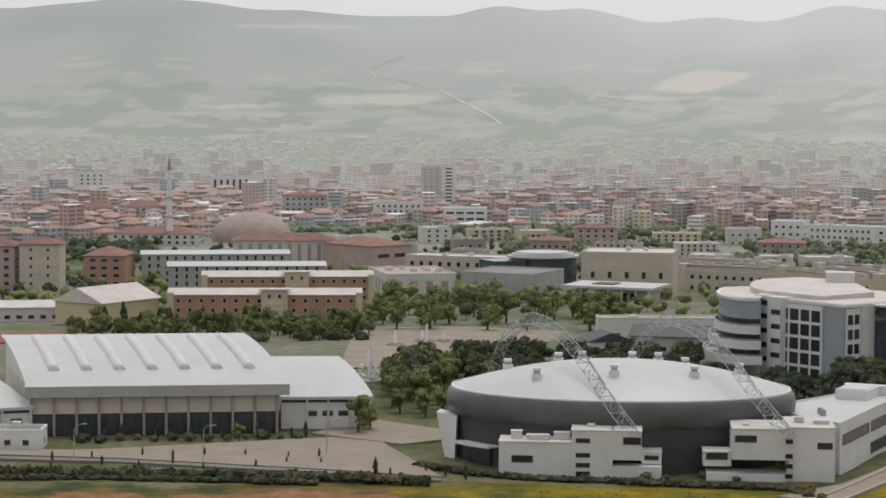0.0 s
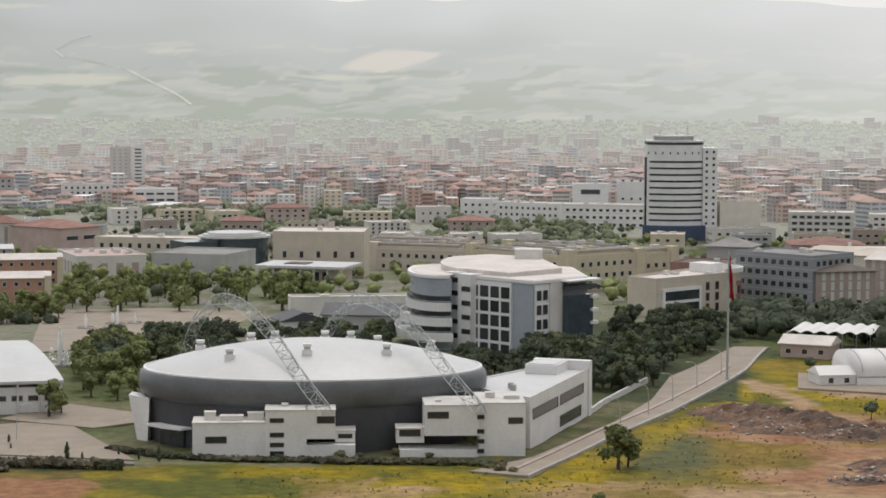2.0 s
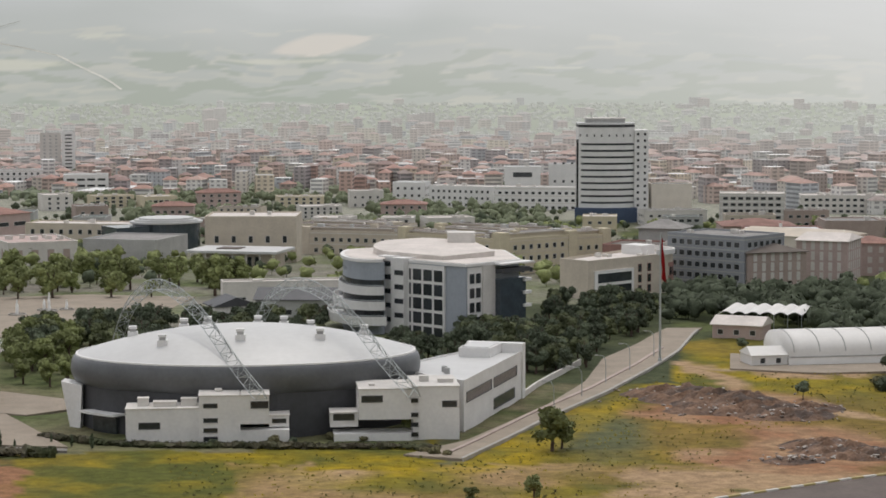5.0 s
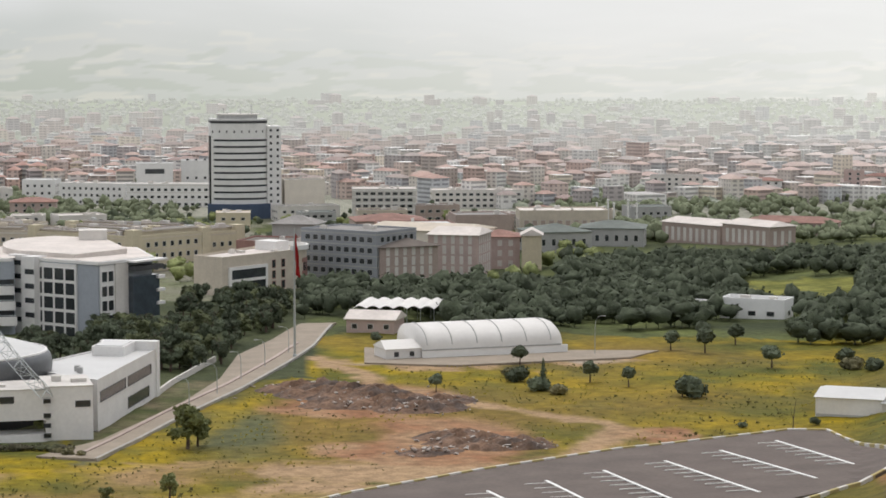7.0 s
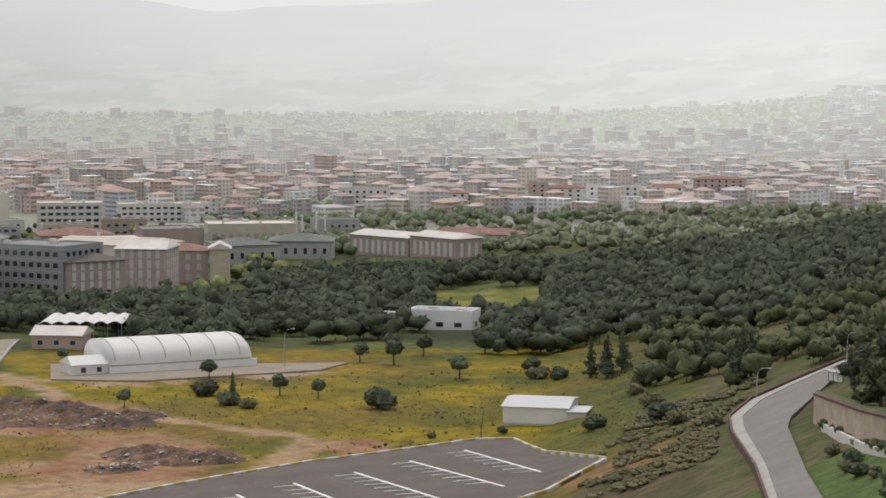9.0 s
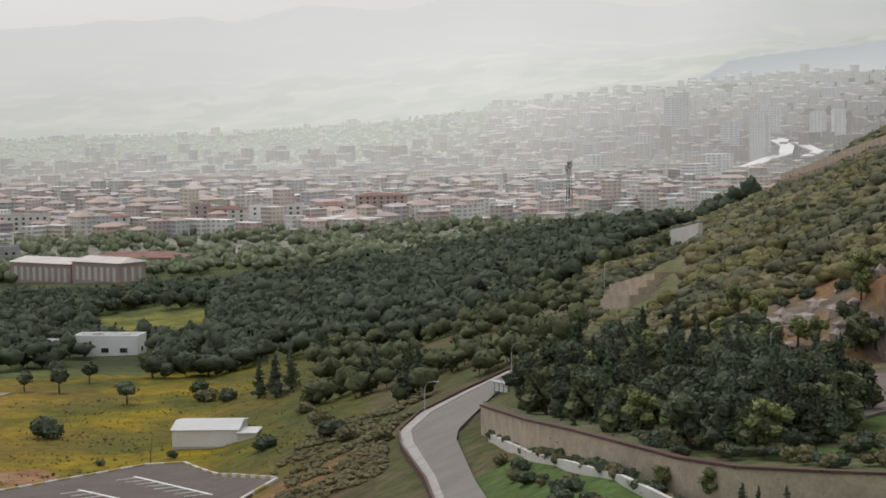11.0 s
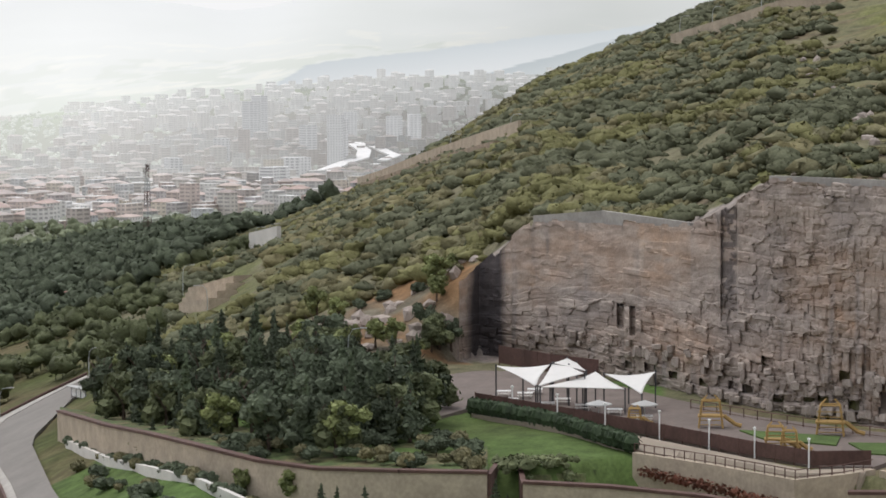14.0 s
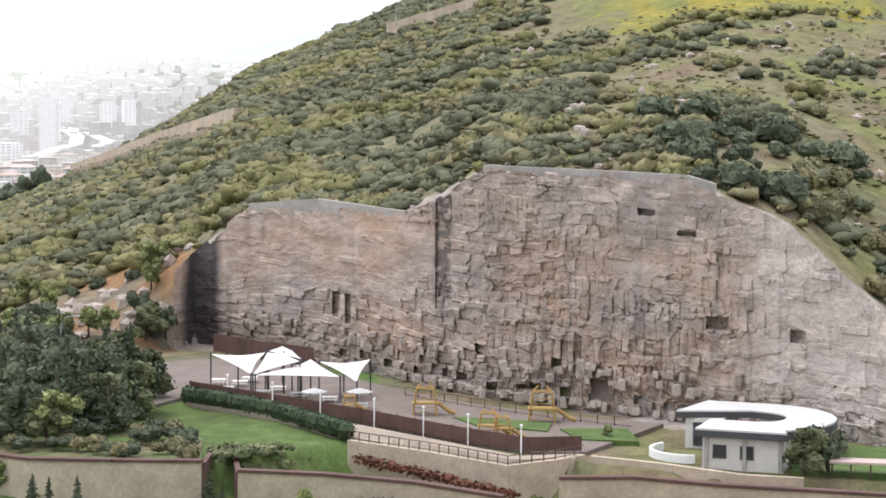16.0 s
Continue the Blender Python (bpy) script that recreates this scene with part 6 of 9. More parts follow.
def make_mosque():
    c = spot(-4.78, 1640)
    ob = thing("domed_hall", "broad grey-brown dome over a low drum", "building", Matrix.Translation(c))
    bm = bmesh.new()
    lathe(bm, [(1, -4), (1, 3)], 28.5, 28.5, 48)
    part("drum", bm, BROWN, ob)
    bm = bmesh.new()
    lathe(bm, [(1.0 * math.cos(t), 3 + 18 * math.sin(t)) for t in np.linspace(0, 1.55, 12)], 28.5, 28.5, 48)
    part("dome", bm, BROWN, ob, smooth=True)
    bm = bmesh.new()
    tube(bm, [(0, 0, 21), (0, 0, 25)], 0.3, 5)
    part("finial", bm, STEEL, ob)
    c = spot(-6.82, 1600)
    ob = thing("minaret", "slender white minaret with two galleries and dark cone", "minaret", Matrix.Translation(c))
    bm = bmesh.new()
    lathe(bm, [(2.4, -3), (2.4, 12), (1.9, 14), (1.8, 46), (1.5, 46), (1.5, 52)], 1, 1, 12)
    part("shaft", bm, WHITE, ob)
    for z in (20, 33):
        bm = bmesh.new()
        lathe(bm, [(1.8, z - 1.5), (2.9, z), (2.9, z + 1.0), (1.8, z + 1.0)], 1, 1, 12)
        part("gallery", bm, OFFWHITE, ob)
    bm = bmesh.new()
    lathe(bm, [(1.7, 52), (0.05, 62)], 1, 1, 12)
    part("cone", bm, SLATE, ob)
    for q in ((-8.3, 1600, -6.1, 1590, 34, 8), (-7.9, 1900, -7.0, 1900, 16, 13), (-9.4, 1900, -8.2, 1900, 16, 12)):
        house("tiled_house", "long building with red hipped tile roof", *q, OFFWHITE, ROOFTILE, max(1, int(q[5] / 4)), (2, 1.8), 5, "hip", 4.5)
    house("city_tower", "grey and white residential tower above the roofs", -0.03, 2140, 0.30, 2140, 16, 40, WHITE, ROOFGREY, 12, (6, 1.1), 9, faces="f", units=1)
    house("city_tower", "blue-grey half of a residential tower", -0.56, 2144, -0.05, 2144, 16, 39, OFFWHITE, ROOFGREY, 12, (1.8, 1.3), 5, faces="f", units=1, glass=GREYWALL)
    house("white_block", "white block above the old town roofs", -9.08, 2400, -8.39, 2400, 18, 25, WHITE, ROOFGREY, 6, (2, 1.6), 6, faces="f", units=1)
    house("white_block", "white-striped block above the old town roofs", -5.8, 2350, -4.8, 2350, 18, 23, WHITE, ROOFGREY, 1, (2.2, 18), 6, faces="f", units=2, z0=2)
    house("office_block", "white office block with square windows", -1.75, 1880, -0.5, 1880, 20, 17, WHITE, ROOFGREY, 4, (1.8, 1.8), 4.4, units=4, course=OFFWHITE)
    house("office_block", "dark grey block with red roof edge", -4.0, 1900, -2.9, 1900, 20, 22, GREYWALL, ROOFTILE, 5, (1.8, 1.8), 4.4, "hip", 2.5)
    house("white_terrace", "bright white terraced building with wide canopies", 0.0, 1830, 1.1, 1830, 20, 15, WHITE, ROOFWHITE, 3, (6, 1.6), 8, units=2)
    for k, (a, b, d, h) in enumerate(((23.74, 25.05, 1665, 18), (25.55, 27.0, 1690, 14), (28.5, 29.0, 1690, 21), (29.0, 29.9, 1700, 17), (29.95, 31.3, 1700, 19), (32.6, 33.9, 1800, 20), (33.9, 34.6, 1830, 17), (31.6, 32.4, 1790, 14))):
        house("apartment_block", ("pale apartment slab with dark vertical strips", "white apartment slab facing the park", "dusty pink apartment block with balconies")[k % 3], a, d, b, d, 16, h, (OFFWHITE, WHITE, PINK)[k % 3], ROOFTILE if k % 2 else ROOFGREY,
              int(h / 3.2), (1.8, 1.6), 5.0, "hip" if k % 2 else "flat", 2.0, faces="f", group="park apartments")
    for i, az in enumerate((22.42, 22.7, 22.85, 23.2, 23.42)):
        c = spot(az, 1385)
        ob = thing("white_column", "tall white free-standing column", "column", Matrix.Translation(c), "row of columns")
        bm = bmesh.new()
        lathe(bm, [(1.0, -2), (1.0, 0.8), (0.62, 1.0), (0.55, 14 + (i % 2) * 2), (0.9, 14.3 + (i % 2) * 2), (0.9, 15 + (i % 2) * 2), (0.02, 15.3 + (i % 2) * 2)], 1, 1, 10)
        part("shaft", bm, WHITE, ob)


make_mosque()


# further blocks that fill the campus between the streets
def fill_campus():
    rnd = random.Random(21)
    kinds = [(BEIGE, ROOFBROWN), (OFFWHITE, ROOFPALE), (PINK, ROOFTILE), (BROWN, ROOFGREY), (CREAM, ROOFPALE), (GREYWALL, ROOFGREEN)]
    labs = ["beige campus block with brown flat roof", "white campus block with pale roof", "pink house with red tile roof", "brown campus block with grey roof", "cream campus block with pale roof", "grey block with green-grey roof"]
    for d, lo, hi, gap in ((1330, 0.2, 9.5, 1.5), (1480, -1.5, 8.0, 1.7), (1430, 17.9, 24.5, 1.4), (1340, 12.9, 20.4, 1.9), (1620, -0.5, 7.8, 1.5)):
        a = lo
        while a < hi:
            wdt = rnd.uniform(0.7, 1.25)
            k = rnd.randrange(6)
            dd = d + rnd.uniform(-22, 22)
            house("campus_block", labs[k], a, dd, a + wdt, dd + rnd.uniform(-8, 8), rnd.uniform(15, 24), rnd.uniform(7, 11.5), *kinds[k], rnd.choice((2, 3)), (rnd.uniform(1.4, 2.8), 1.6), rnd.uniform(3.6, 5.4), "hip" if k == 2 else "flat", 2.6, faces="f", units=3)
            a += wdt + rnd.uniform(0.2, gap - 0.6)


fill_campus()
# ---- roads, car park and the things on the field ----
band("arena_road", [(8.4, 478), (9.98, 498), (11.99, 550), (12.97, 592), (13.42, 640), (14.3, 676), (15.0, 720)], [(9.9, 472), (11.99, 529), (13.56, 575), (14.70, 623), (15.34, 660), (15.8, 715), (15.9, 722)], PAVING, 0.25, 40, 4, "pale paved road that climbs past the arena", "road")
ROAD_R = [(9.9, 472), (11.99, 529), (13.56, 575), (14.70, 623), (15.34, 660), (15.8, 715)]
band("road_kerb", [(a - 0.05, d + 0.5) for a, d in ROAD_R], [(a + 0.01, d - 0.5) for a, d in ROAD_R], CONCRETE, 0.45, 40, 1, "pale kerb along the arena road", "kerb")
band("road_median", [(a - 0.46, d + 7) for a, d in ROAD_R[:5]], [(a - 0.38, d + 6) for a, d in ROAD_R[:5]], BROWN, 0.5, 40, 1, "narrow brown median along the arena road", "kerb")
band("paved_yard", [(-12.5, 546), (-8.93, 540), (-2.74, 556), (-1.5, 548)], [(-12.5, 541), (-8.0, 526), (-3.1, 508), (0.0, 497)], PAVING, 0.25, 30, 5, "beige paved yard in front of the sports hall", "yard")
band("field_road", [(-13, 539), (-8, 523.5), (-3.2, 506), (-0.02, 494)], [(-13, 535.5), (-8, 520), (-3.2, 502.5), (-0.02, 490.5)], ROADGREY, 0.33, 24, 2, "narrow pale service road along the yard", "road")
band("plaza", [(-2.6, 700), (-0.6, 712), (1.5, 720)], [(-2.2, 860), (0.4, 870), (3.2, 850)], PAVING, 0.2, 12, 8, "pale paved plaza with fountains", "plaza")
band("running_track", [(-12.5, 842), (-8.5, 850)], [(-12.5, 800), (-9.0, 812)], REDTRACK, 0.25, 8, 4, "red running track behind the hall", "track")
band("hall_path", [(-3.3, 563), (-1.0, 545)], [(-1.9, 590), (1.0, 560)], PAVING, 0.22, 8, 3, "paved forecourt between hall and arena", "pavement")
band("tent_yard", [(16.6, 655), (18.5, 650), (24.0, 652)], [(16.6, 622), (18.8, 616), (23.3, 636)], PAVING, 0.2, 12, 3, "beige hard-standing round the tent hall", "yard")


def line_points(line, step):
    ps = [lay(*q) for q in line]
    out = []
    for p, q in zip(ps, ps[1:]):
        n = max(1, int((q - p).length / step))
        for i in range(n):
            out.append(p.lerp(q, i / n))
    out.append(ps[-1])
    return out


def kerb_run(line, step=4.0, h=0.5, wide=0.65, mats=None, name="kerb", label="kerb painted in white and yellow lengths"):
    """A kerb of separate stones, in alternating paint."""
    pts = line_points(line, step)
    owner = thing(name, label, "kerb", Matrix.Identity(4), kind="structure")
    meshes = {}
    for i, (p, q) in enumerate(zip(pts, pts[1:])):
        d = q - p
        mt = mats[i % len(mats)]
        key = (round(d.length, 1), mt.name)
        if key not in meshes:
            bm = bmesh.new()
            box(bm, 0.02, -wide / 2, -0.6, d.length - 0.02, wide / 2, h)
            bmesh.ops.bevel(bm, geom=[e for e in bm.edges if all(v.co.z > 0 for v in e.verts)], offset=0.05, segments=1, affect="EDGES")
            me = bpy.data.meshes.new("kerb_stone")
            bm.to_mesh(me)
            bm.free()
            me.materials.append(mt)
            meshes[key] = me
        st = new("kerb_stone", meshes[key])
        st.parent = owner
        g0, g1 = ground_z(p.x, p.y), ground_z(q.x, q.y)
        st.matrix_basis = Matrix.Translation((p.x, p.y, g0 + 0.15)) @ Matrix.Rotation(math.atan2(d.y, d.x), 4, "Z") @ Matrix.Rotation(-math.atan2(g1 - g0, d.xy.length), 4, "Y")


FAR_EDGE = [(14.5, 410), (16.24, 426), (19.6, 453), (23.09, 482), (27.2, 509), (28.2, 509)]
band("car_park", FAR_EDGE, [(16.5, 370), (18.5, 380), (22.0, 390), (26.0, 405), (28.8, 428), (30.5, 446)], ASPHALT, 0.3, 40, 10, "dark asphalt car park with white bay lines", "car park")
kerb_run(FAR_EDGE, 3.2, mats=[KERBW, KERBY])
kerb_run([(28.2, 509), (29.4, 478), (30.5, 448)], 3.2, mats=[KERBW, KERBY], label="painted kerb along the end of the car park")
kerb_run([(30.5, 446), (29.6, 437), (28.7, 427), (27.3, 408)], 3.2, mats=[KERBW, KERBY], label="painted kerb along the near side of the car park")


def bay_lines():
    """Double rows of parking bays: a long line with short ticks on one side."""
    for a0, d0, a1, d1 in ((26.94, 493, 28.98, 455), (25.56, 479, 27.95, 439), (24.17, 466, 26.55, 424), (22.64, 453, 24.9, 410), (21.2, 440, 23.2, 400), (19.7, 428, 21.6, 392)):
        p, q = lay(a0, d0, 0.32), lay(a1, d1, 0.32)
        d = q - p
        L = d.xy.length
        m = Matrix.Translation(p) @ Matrix.Rotation(math.atan2(d.y, d.x), 4, "Z") @ Matrix.Rotation(-math.atan2(d.z, L), 4, "Y")
        ob = thing("bay_marking", "white painted parking bay lines on asphalt", "road marking", m, "parking rows")
        bm = bmesh.new()
        box(bm, 0, -0.35, -0.1, L, 0.35, 0.06)
        part("long_line", bm, LINE, ob)
        n = int(L / 5.0)
        for i in range(n):
            bm = bmesh.new()
            x = 2.5 + i * 5.0
            box(bm, x - 0.1, -5.2, -0.1, x + 0.1, -0.36, 0.055)
            part("tick", bm, LINE, ob)


bay_lines()


def make_tent():
    m, w = frame_of(spot(18.06, 631), spot(21.75, 647))
    ob = thing("tent_hall", "white membrane tent hall with rounded roof and hoops", "tent", m)
    dep, H = 22.0, 8.7

    def sec(q):
        t = math.pi * q
        return dep / 2 - dep / 2 * math.cos(t), 2.2 + (H - 2.2) * math.sin(t) ** 0.8
    bm = bmesh.new()
    rows = [[bm.verts.new((x, *sec(k / 16))) for k in range(17)] for x in np.linspace(0, w - 4, 11)]
    for a, b in zip(rows, rows[1:]):
        for k in range(16):
            bm.faces.new((a[k], b[k], b[k + 1], a[k + 1]))
    end = [[bm.verts.new((w - 4 + 4.0 * math.sin(j / 4 * 1.57), sec(k / 16)[0] * math.cos(j / 4 * 1.3) + dep / 2 * (1 - math.cos(j / 4 * 1.3)), max(0, sec(k / 16)[1]) * math.cos(j / 4 * 1.3))) for k in range(17)] for j in range(1, 5)]
    prev = rows[-1]
    for r in end:
        for k in range(16):
            bm.faces.new((prev[k], r[k], r[k + 1], prev[k + 1]))
        prev = r
    bm.faces.new(rows[0])
    bmesh.ops.recalc_face_normals(bm, faces=bm.faces)
    part("membrane", bm, MEMBRANE, ob, "taut white membrane", smooth=True)
    for i in range(6):
        x = (w - 4) * (i + 0.2) / 5.4
        bm = bmesh.new()
        tube(bm, [(x, y, z + 0.08) for y, z in (sec(k / 20) for k in range(1, 12))], 0.16, 4)
        part("hoop", bm, GREYWALL, ob)
    bm = bmesh.new()
    box(bm, -0.1, -0.2, -1.5, w - 0.5, 0.4, 2.25)
    part("plinth_wall", bm, WHITEPAINT, ob)
    bm = bmesh.new()
    box(bm, 0.0, -0.35, 2.25, w - 2.5, 0.2, 2.6)
    part("rail", bm, GREYWALL, ob)
    bm = bmesh.new()
    box(bm, -10.4, 1, -1.5, 0, 11, 3.0)
    lob = part("lobby_wall", bm, WHITE, ob)
    bm = bmesh.new()
    vs = [bm.verts.new(v) for v in ((-10.8, 0.6, 3.0), (0.1, 0.6, 3.0), (0.1, 11.4, 3.0), (-10.8, 11.4, 3.0), (-10.2, 6, 5.0), (-0.2, 6, 5.0))]
    for q in ((0, 1, 5, 4), (2, 3, 4, 5), (1, 2, 5), (3, 0, 4), (0, 3, 2, 1)):
        bm.faces.new([vs[i] for i in q])
    part("lobby_roof", bm, MEMBRANE, ob)
    edge_windows(ob, (-9.5, 1), (-0.5, 1), 2, [0.8], window_mesh(1.4, 1.4, GLASS, WHITE))


make_tent()


def make_hut():
    m, w = frame_of(spot(16.15, 694), spot(17.35, 690))
    ob = thing("club_house", "beige club house with pale pitched roof", "building", m)
    bm = bmesh.new()
    box(bm, 0, 0, -2, w, 12, 4.2)
    part("wall", bm, PINK, ob)
    hip_roof(ob, w, 12, 4.2, 2.2, ROOFPALE, over=0.7, hip=0.0)
    edge_windows(ob, (0, 0), (w, 0), 3, [1.2], window_mesh(1.6, 1.4, GLASS, FRAME))
    m, w = frame_of(spot(16.3, 724), spot(18.35, 722))
    ob = thing("wave_canopy", "white scalloped membrane canopy on posts", "canopy", m)
    bm = bmesh.new()
    n = 40
    rows = []
    for i in range(n + 1):
        x = w * i / n
        z = 5.0 + 0.9 * abs(math.sin(math.pi * 6 * i / n))
        rows.append([bm.verts.new(c) for c in ((x, 0, z - 0.4), (x + 2.5, 16, z + 0.6), (x + 2.5, 16, z + 0.4), (x, 0, z - 0.6))])
    for a, b in zip(rows, rows[1:]):
        for k in range(4):
            bm.faces.new((a[k], b[k], b[(k + 1) % 4], a[(k + 1) % 4]))
    part("membrane", bm, MEMBRANE, ob)
    for i in range(7):
        for y in (0.3, 15.5):
            bm = bmesh.new()
            x = w * i / 6 + (2.4 if y > 1 else 0)
            tube(bm, [(x, y, -2), (x, y, 4.7)], 0.12, 6)
            part("post", bm, STEEL, ob)


make_hut()


def make_shed():
    m, w = frame_of(spot(27.9, 533), spot(30.0, 530))
    ob = thing("shed", "white metal shed with shallow white roof", "shed", m)
    bm = bmesh.new()
    box(bm, 0, 0, -2, w * 0.78, 17, 4.4)
    part("wall", bm, WHITE, ob)
    bm = bmesh.new()
    vs = [bm.verts.new(v) for v in ((-0.4, -0.5, 4.4), (w * 0.78 + 0.4, -0.5, 4.4), (w * 0.78 + 0.4, 17.5, 4.6), (-0.4, 17.5, 4.6), (-0.4, 8.5, 5.6), (w * 0.78 + 0.4, 8.5, 5.6))]
    for q in ((0, 1, 5, 4), (2, 3, 4, 5), (1, 2, 5), (3, 0, 4), (0, 3, 2, 1)):
        bm.faces.new([vs[i] for i in q])
    part("roof", bm, ROOFWHITE, ob)
    bm = bmesh.new()
    box(bm, w * 0.785, -1.2, -2, w, 8, 3.6)
    part("lean_to", bm, OFFWHITE, ob)
    bm = bmesh.new()
    box(bm, w * 0.77, -1.6, 3.6, w + 0.4, 8.4, 3.85)
    part("lean_to_roof", bm, ROOFWHITE, ob)
    bm = bmesh.new()
    box(bm, 0.1, -0.03, -1, w * 0.775, 0.02, 0.5)
    part("plinth", bm, GREYWALL, ob)
    c = spot(27.35, 512)
    ob = thing("bare_sapling", "thin bare tree leaning by the kerb", "tree", Matrix.Translation(c))
    bm = bmesh.new()
    tube(bm, [(0, 0, -0.5), (0.1, 0, 2), (0.4, 0, 4.5), (0.8, 0.1, 7)], [0.14, 0.1, 0.07, 0.03], 5)
    tube(bm, [(0.12, 0, 2.2), (-0.4, 0.1, 3.6), (-0.5, 0, 5)], [0.07, 0.05, 0.02], 4)
    part("trunk", bm, BARK, ob)


make_shed()
house("white_villa", "white two-storey villa with roof terrace among the pines", 25.5, 746, 27.1, 740, 11, 5.3, WHITEPAINT, ROOFWHITE, 1, (2.4, 1.4), 6, parapet=1.4, units=2, z0=1.2)
house("villa_annex", "low white side building under the pines", 24.6, 760, 25.5, 755, 8, 3.5, WHITE, ROOFWHITE, 1, (1.4, 1.2), 5, units=0)


def make_flagpole():
    c = spot(14.85, 634)
    ob = thing("flagpole", "tall steel flagpole with a limp red flag", "flagpole", Matrix.Translation(c))
    bm = bmesh.new()
    lathe(bm, [(0.6, -1), (0.55, 1.0), (0.36, 1.2), (0.2, 36), (0.02, 36.3)], 1, 1, 10)
    part("pole", bm, STEEL, ob)
    bm = bmesh.new()
    rnd = random.Random(3)
    rows = []
    for i in range(11):
        z = 35 - i * 1.15
        rows.append([bm.verts.new((0.25 + k * 0.30 * (0.4 + 0.075 * i) + 0.1 * math.sin(i + k), 0.45 * math.sin(k * 1.9 + i * 0.5), z - 0.35 * k)) for k in range(5)])
    for a, b in zip(rows, rows[1:]):
        for k in range(4):
            bm.faces.new((a[k], b[k], b[k + 1], a[k + 1]))
    bmesh.ops.solidify(bm, geom=bm.faces[:], thickness=0.06)
    part("flag", bm, REDFLAG, ob, "hanging red flag", smooth=True)


make_flagpole()


def make_fountains():
    for az, d, h, s in ((-1.82, 668, 11, 1.0), (-1.18, 784, 5, 0.6), (-0.40, 796, 6.5, 0.6), (-0.52, 800, 4, 0.5), (0.03, 801, 3.5, 0.5)):
        c = spot(az, d)
        ob = thing("fountain", "white fountain jet over a low basin", "fountain", Matrix.Translation(c), "plaza fountains")
        bm = bmesh.new()
        lathe(bm, [(5.2 * s, -1), (5.2 * s, 0.7), (4.7 * s, 0.7), (4.7 * s, 0.35), (0.02, 0.3)], 1, 1, 20)
        part("basin", bm, CONCRETE, ob)
        rnd = random.Random(int(d))
        vs, fs = join([grow((0, 0, h * f), max(0.25, s * (1.5 if f < 0.25 else 0.55) * (1.1 - f)), 16, 0.45 * s, rnd, 1.5, 0.1) for f in np.linspace(0.05, 0.98, 14)] +
                      [blob((0, 0, h * 0.45), 0.55 * s + 0.2, h * 0.5, rnd, 7, 8, 0.15)] +
                      ([grow((rnd.uniform(-3, 3), rnd.uniform(-2, 2), rnd.uniform(0.8, 4.5)), 1.3, 14, 0.5, rnd, 1.3, 0.1) for _ in range(9)] if s == 1 else []))
        mesh_part("water_jet", vs, fs, WHITEPAINT, ob, "white spray")


make_fountains()


# rubble heaps on the waste ground
def make_rubble():
    rnd = random.Random(8)
    chunk = []
    for _ in range(4):
        bm = bmesh.new()
        bmesh.ops.create_icosphere(bm, subdivisions=1, radius=1.0)
        for v in bm.verts:
            v.co *= rnd.uniform(0.6, 1.25)
            v.co.z *= 0.55
        me = bpy.data.meshes.new("rubble_lump")
        bm.to_mesh(me)
        bm.free()
        chunk.append(me)
    soil = material("heaped_soil", (0.19, 0.118, 0.08), 0.95, vary=0.45, size=3, fine=0.6, bump=0.2, second=(0.075, 0.056, 0.047), second_size=6)
    stone = material("broken_concrete", (0.46, 0.42, 0.38), 0.95, vary=0.35, size=2, fine=0.5, second=(0.16, 0.12, 0.10), second_size=3)
    bits = []
    heaps = [(15.2, 575, 9, 1.6), (15.8, 566, 10, 1.9), (16.6, 560, 10, 2.0), (17.3, 548, 9, 1.7), (18.1, 540, 8, 1.5), (16.2, 548, 8, 1.3), (18.8, 500, 6, 1.3), (19.3, 492, 7, 1.5), (20.1, 487, 7, 1.6), (20.7, 486, 5, 1.3), (18.6, 552, 6, 1.2), (18.3, 478, 5, 0.8)]
    for az, d, r, h in heaps:
        c = spot(az, d)
        vs, fs = [], []
        n = 18
        for i in range(n + 1):
            for j in range(n + 1):
                u, v = (i / n - 0.5) * 2, (j / n - 0.5) * 2
                q = max(0.0, 1 - u * u - v * v)
                z = 1.15 * h * q ** 0.8 * (1 + 1.1 * fbm(c.x + u * r * 1.4, c.y + v * r, 3.4, 4)) - 0.5
                vs.append((u * r * 1.6, v * r, z))
        fs = [(i * (n + 1) + j, (i + 1) * (n + 1) + j, (i + 1) * (n + 1) + j + 1, i * (n + 1) + j + 1) for i in range(n) for j in range(n)]
        ob = mesh_part("soil_mound", vs, fs, soil, smooth=False)
        ob.matrix_basis = Matrix.Translation((c.x, c.y, c.z))
        tagged(ob, "heap of dark soil and building rubble", "heap", "rubble heaps")
        for _ in range(34):
            x, y = rnd.gauss(0, 0.6) * r * 1.4, rnd.gauss(0, 0.5) * r
            s = rnd.uniform(0.15, 0.65)
            g = c.z + max(0, h * (1 - (x / r / 1.6) ** 2 - (y / r) ** 2)) * 0.8
            sx = rnd.uniform(0.8, 1.8)
            src = rnd.choice(chunk)
            a = rnd.uniform(0, 6.28)
            bits.append(([(c.x + x + s * (sx * p.co.x * math.cos(a) - p.co.y * math.sin(a)), c.y + y + s * (sx * p.co.x * math.sin(a) + p.co.y * math.cos(a)), g + s * p.co.z) for p in src.vertices], [tuple(f.vertices) for f in src.polygons]))
    for me in chunk:
        bpy.data.meshes.remove(me)
    v, f = join(bits)
    tagged(mesh_part("rubble", v, f, stone), "scattered broken concrete and stones", "rubble", kind="stuff")


make_rubble()


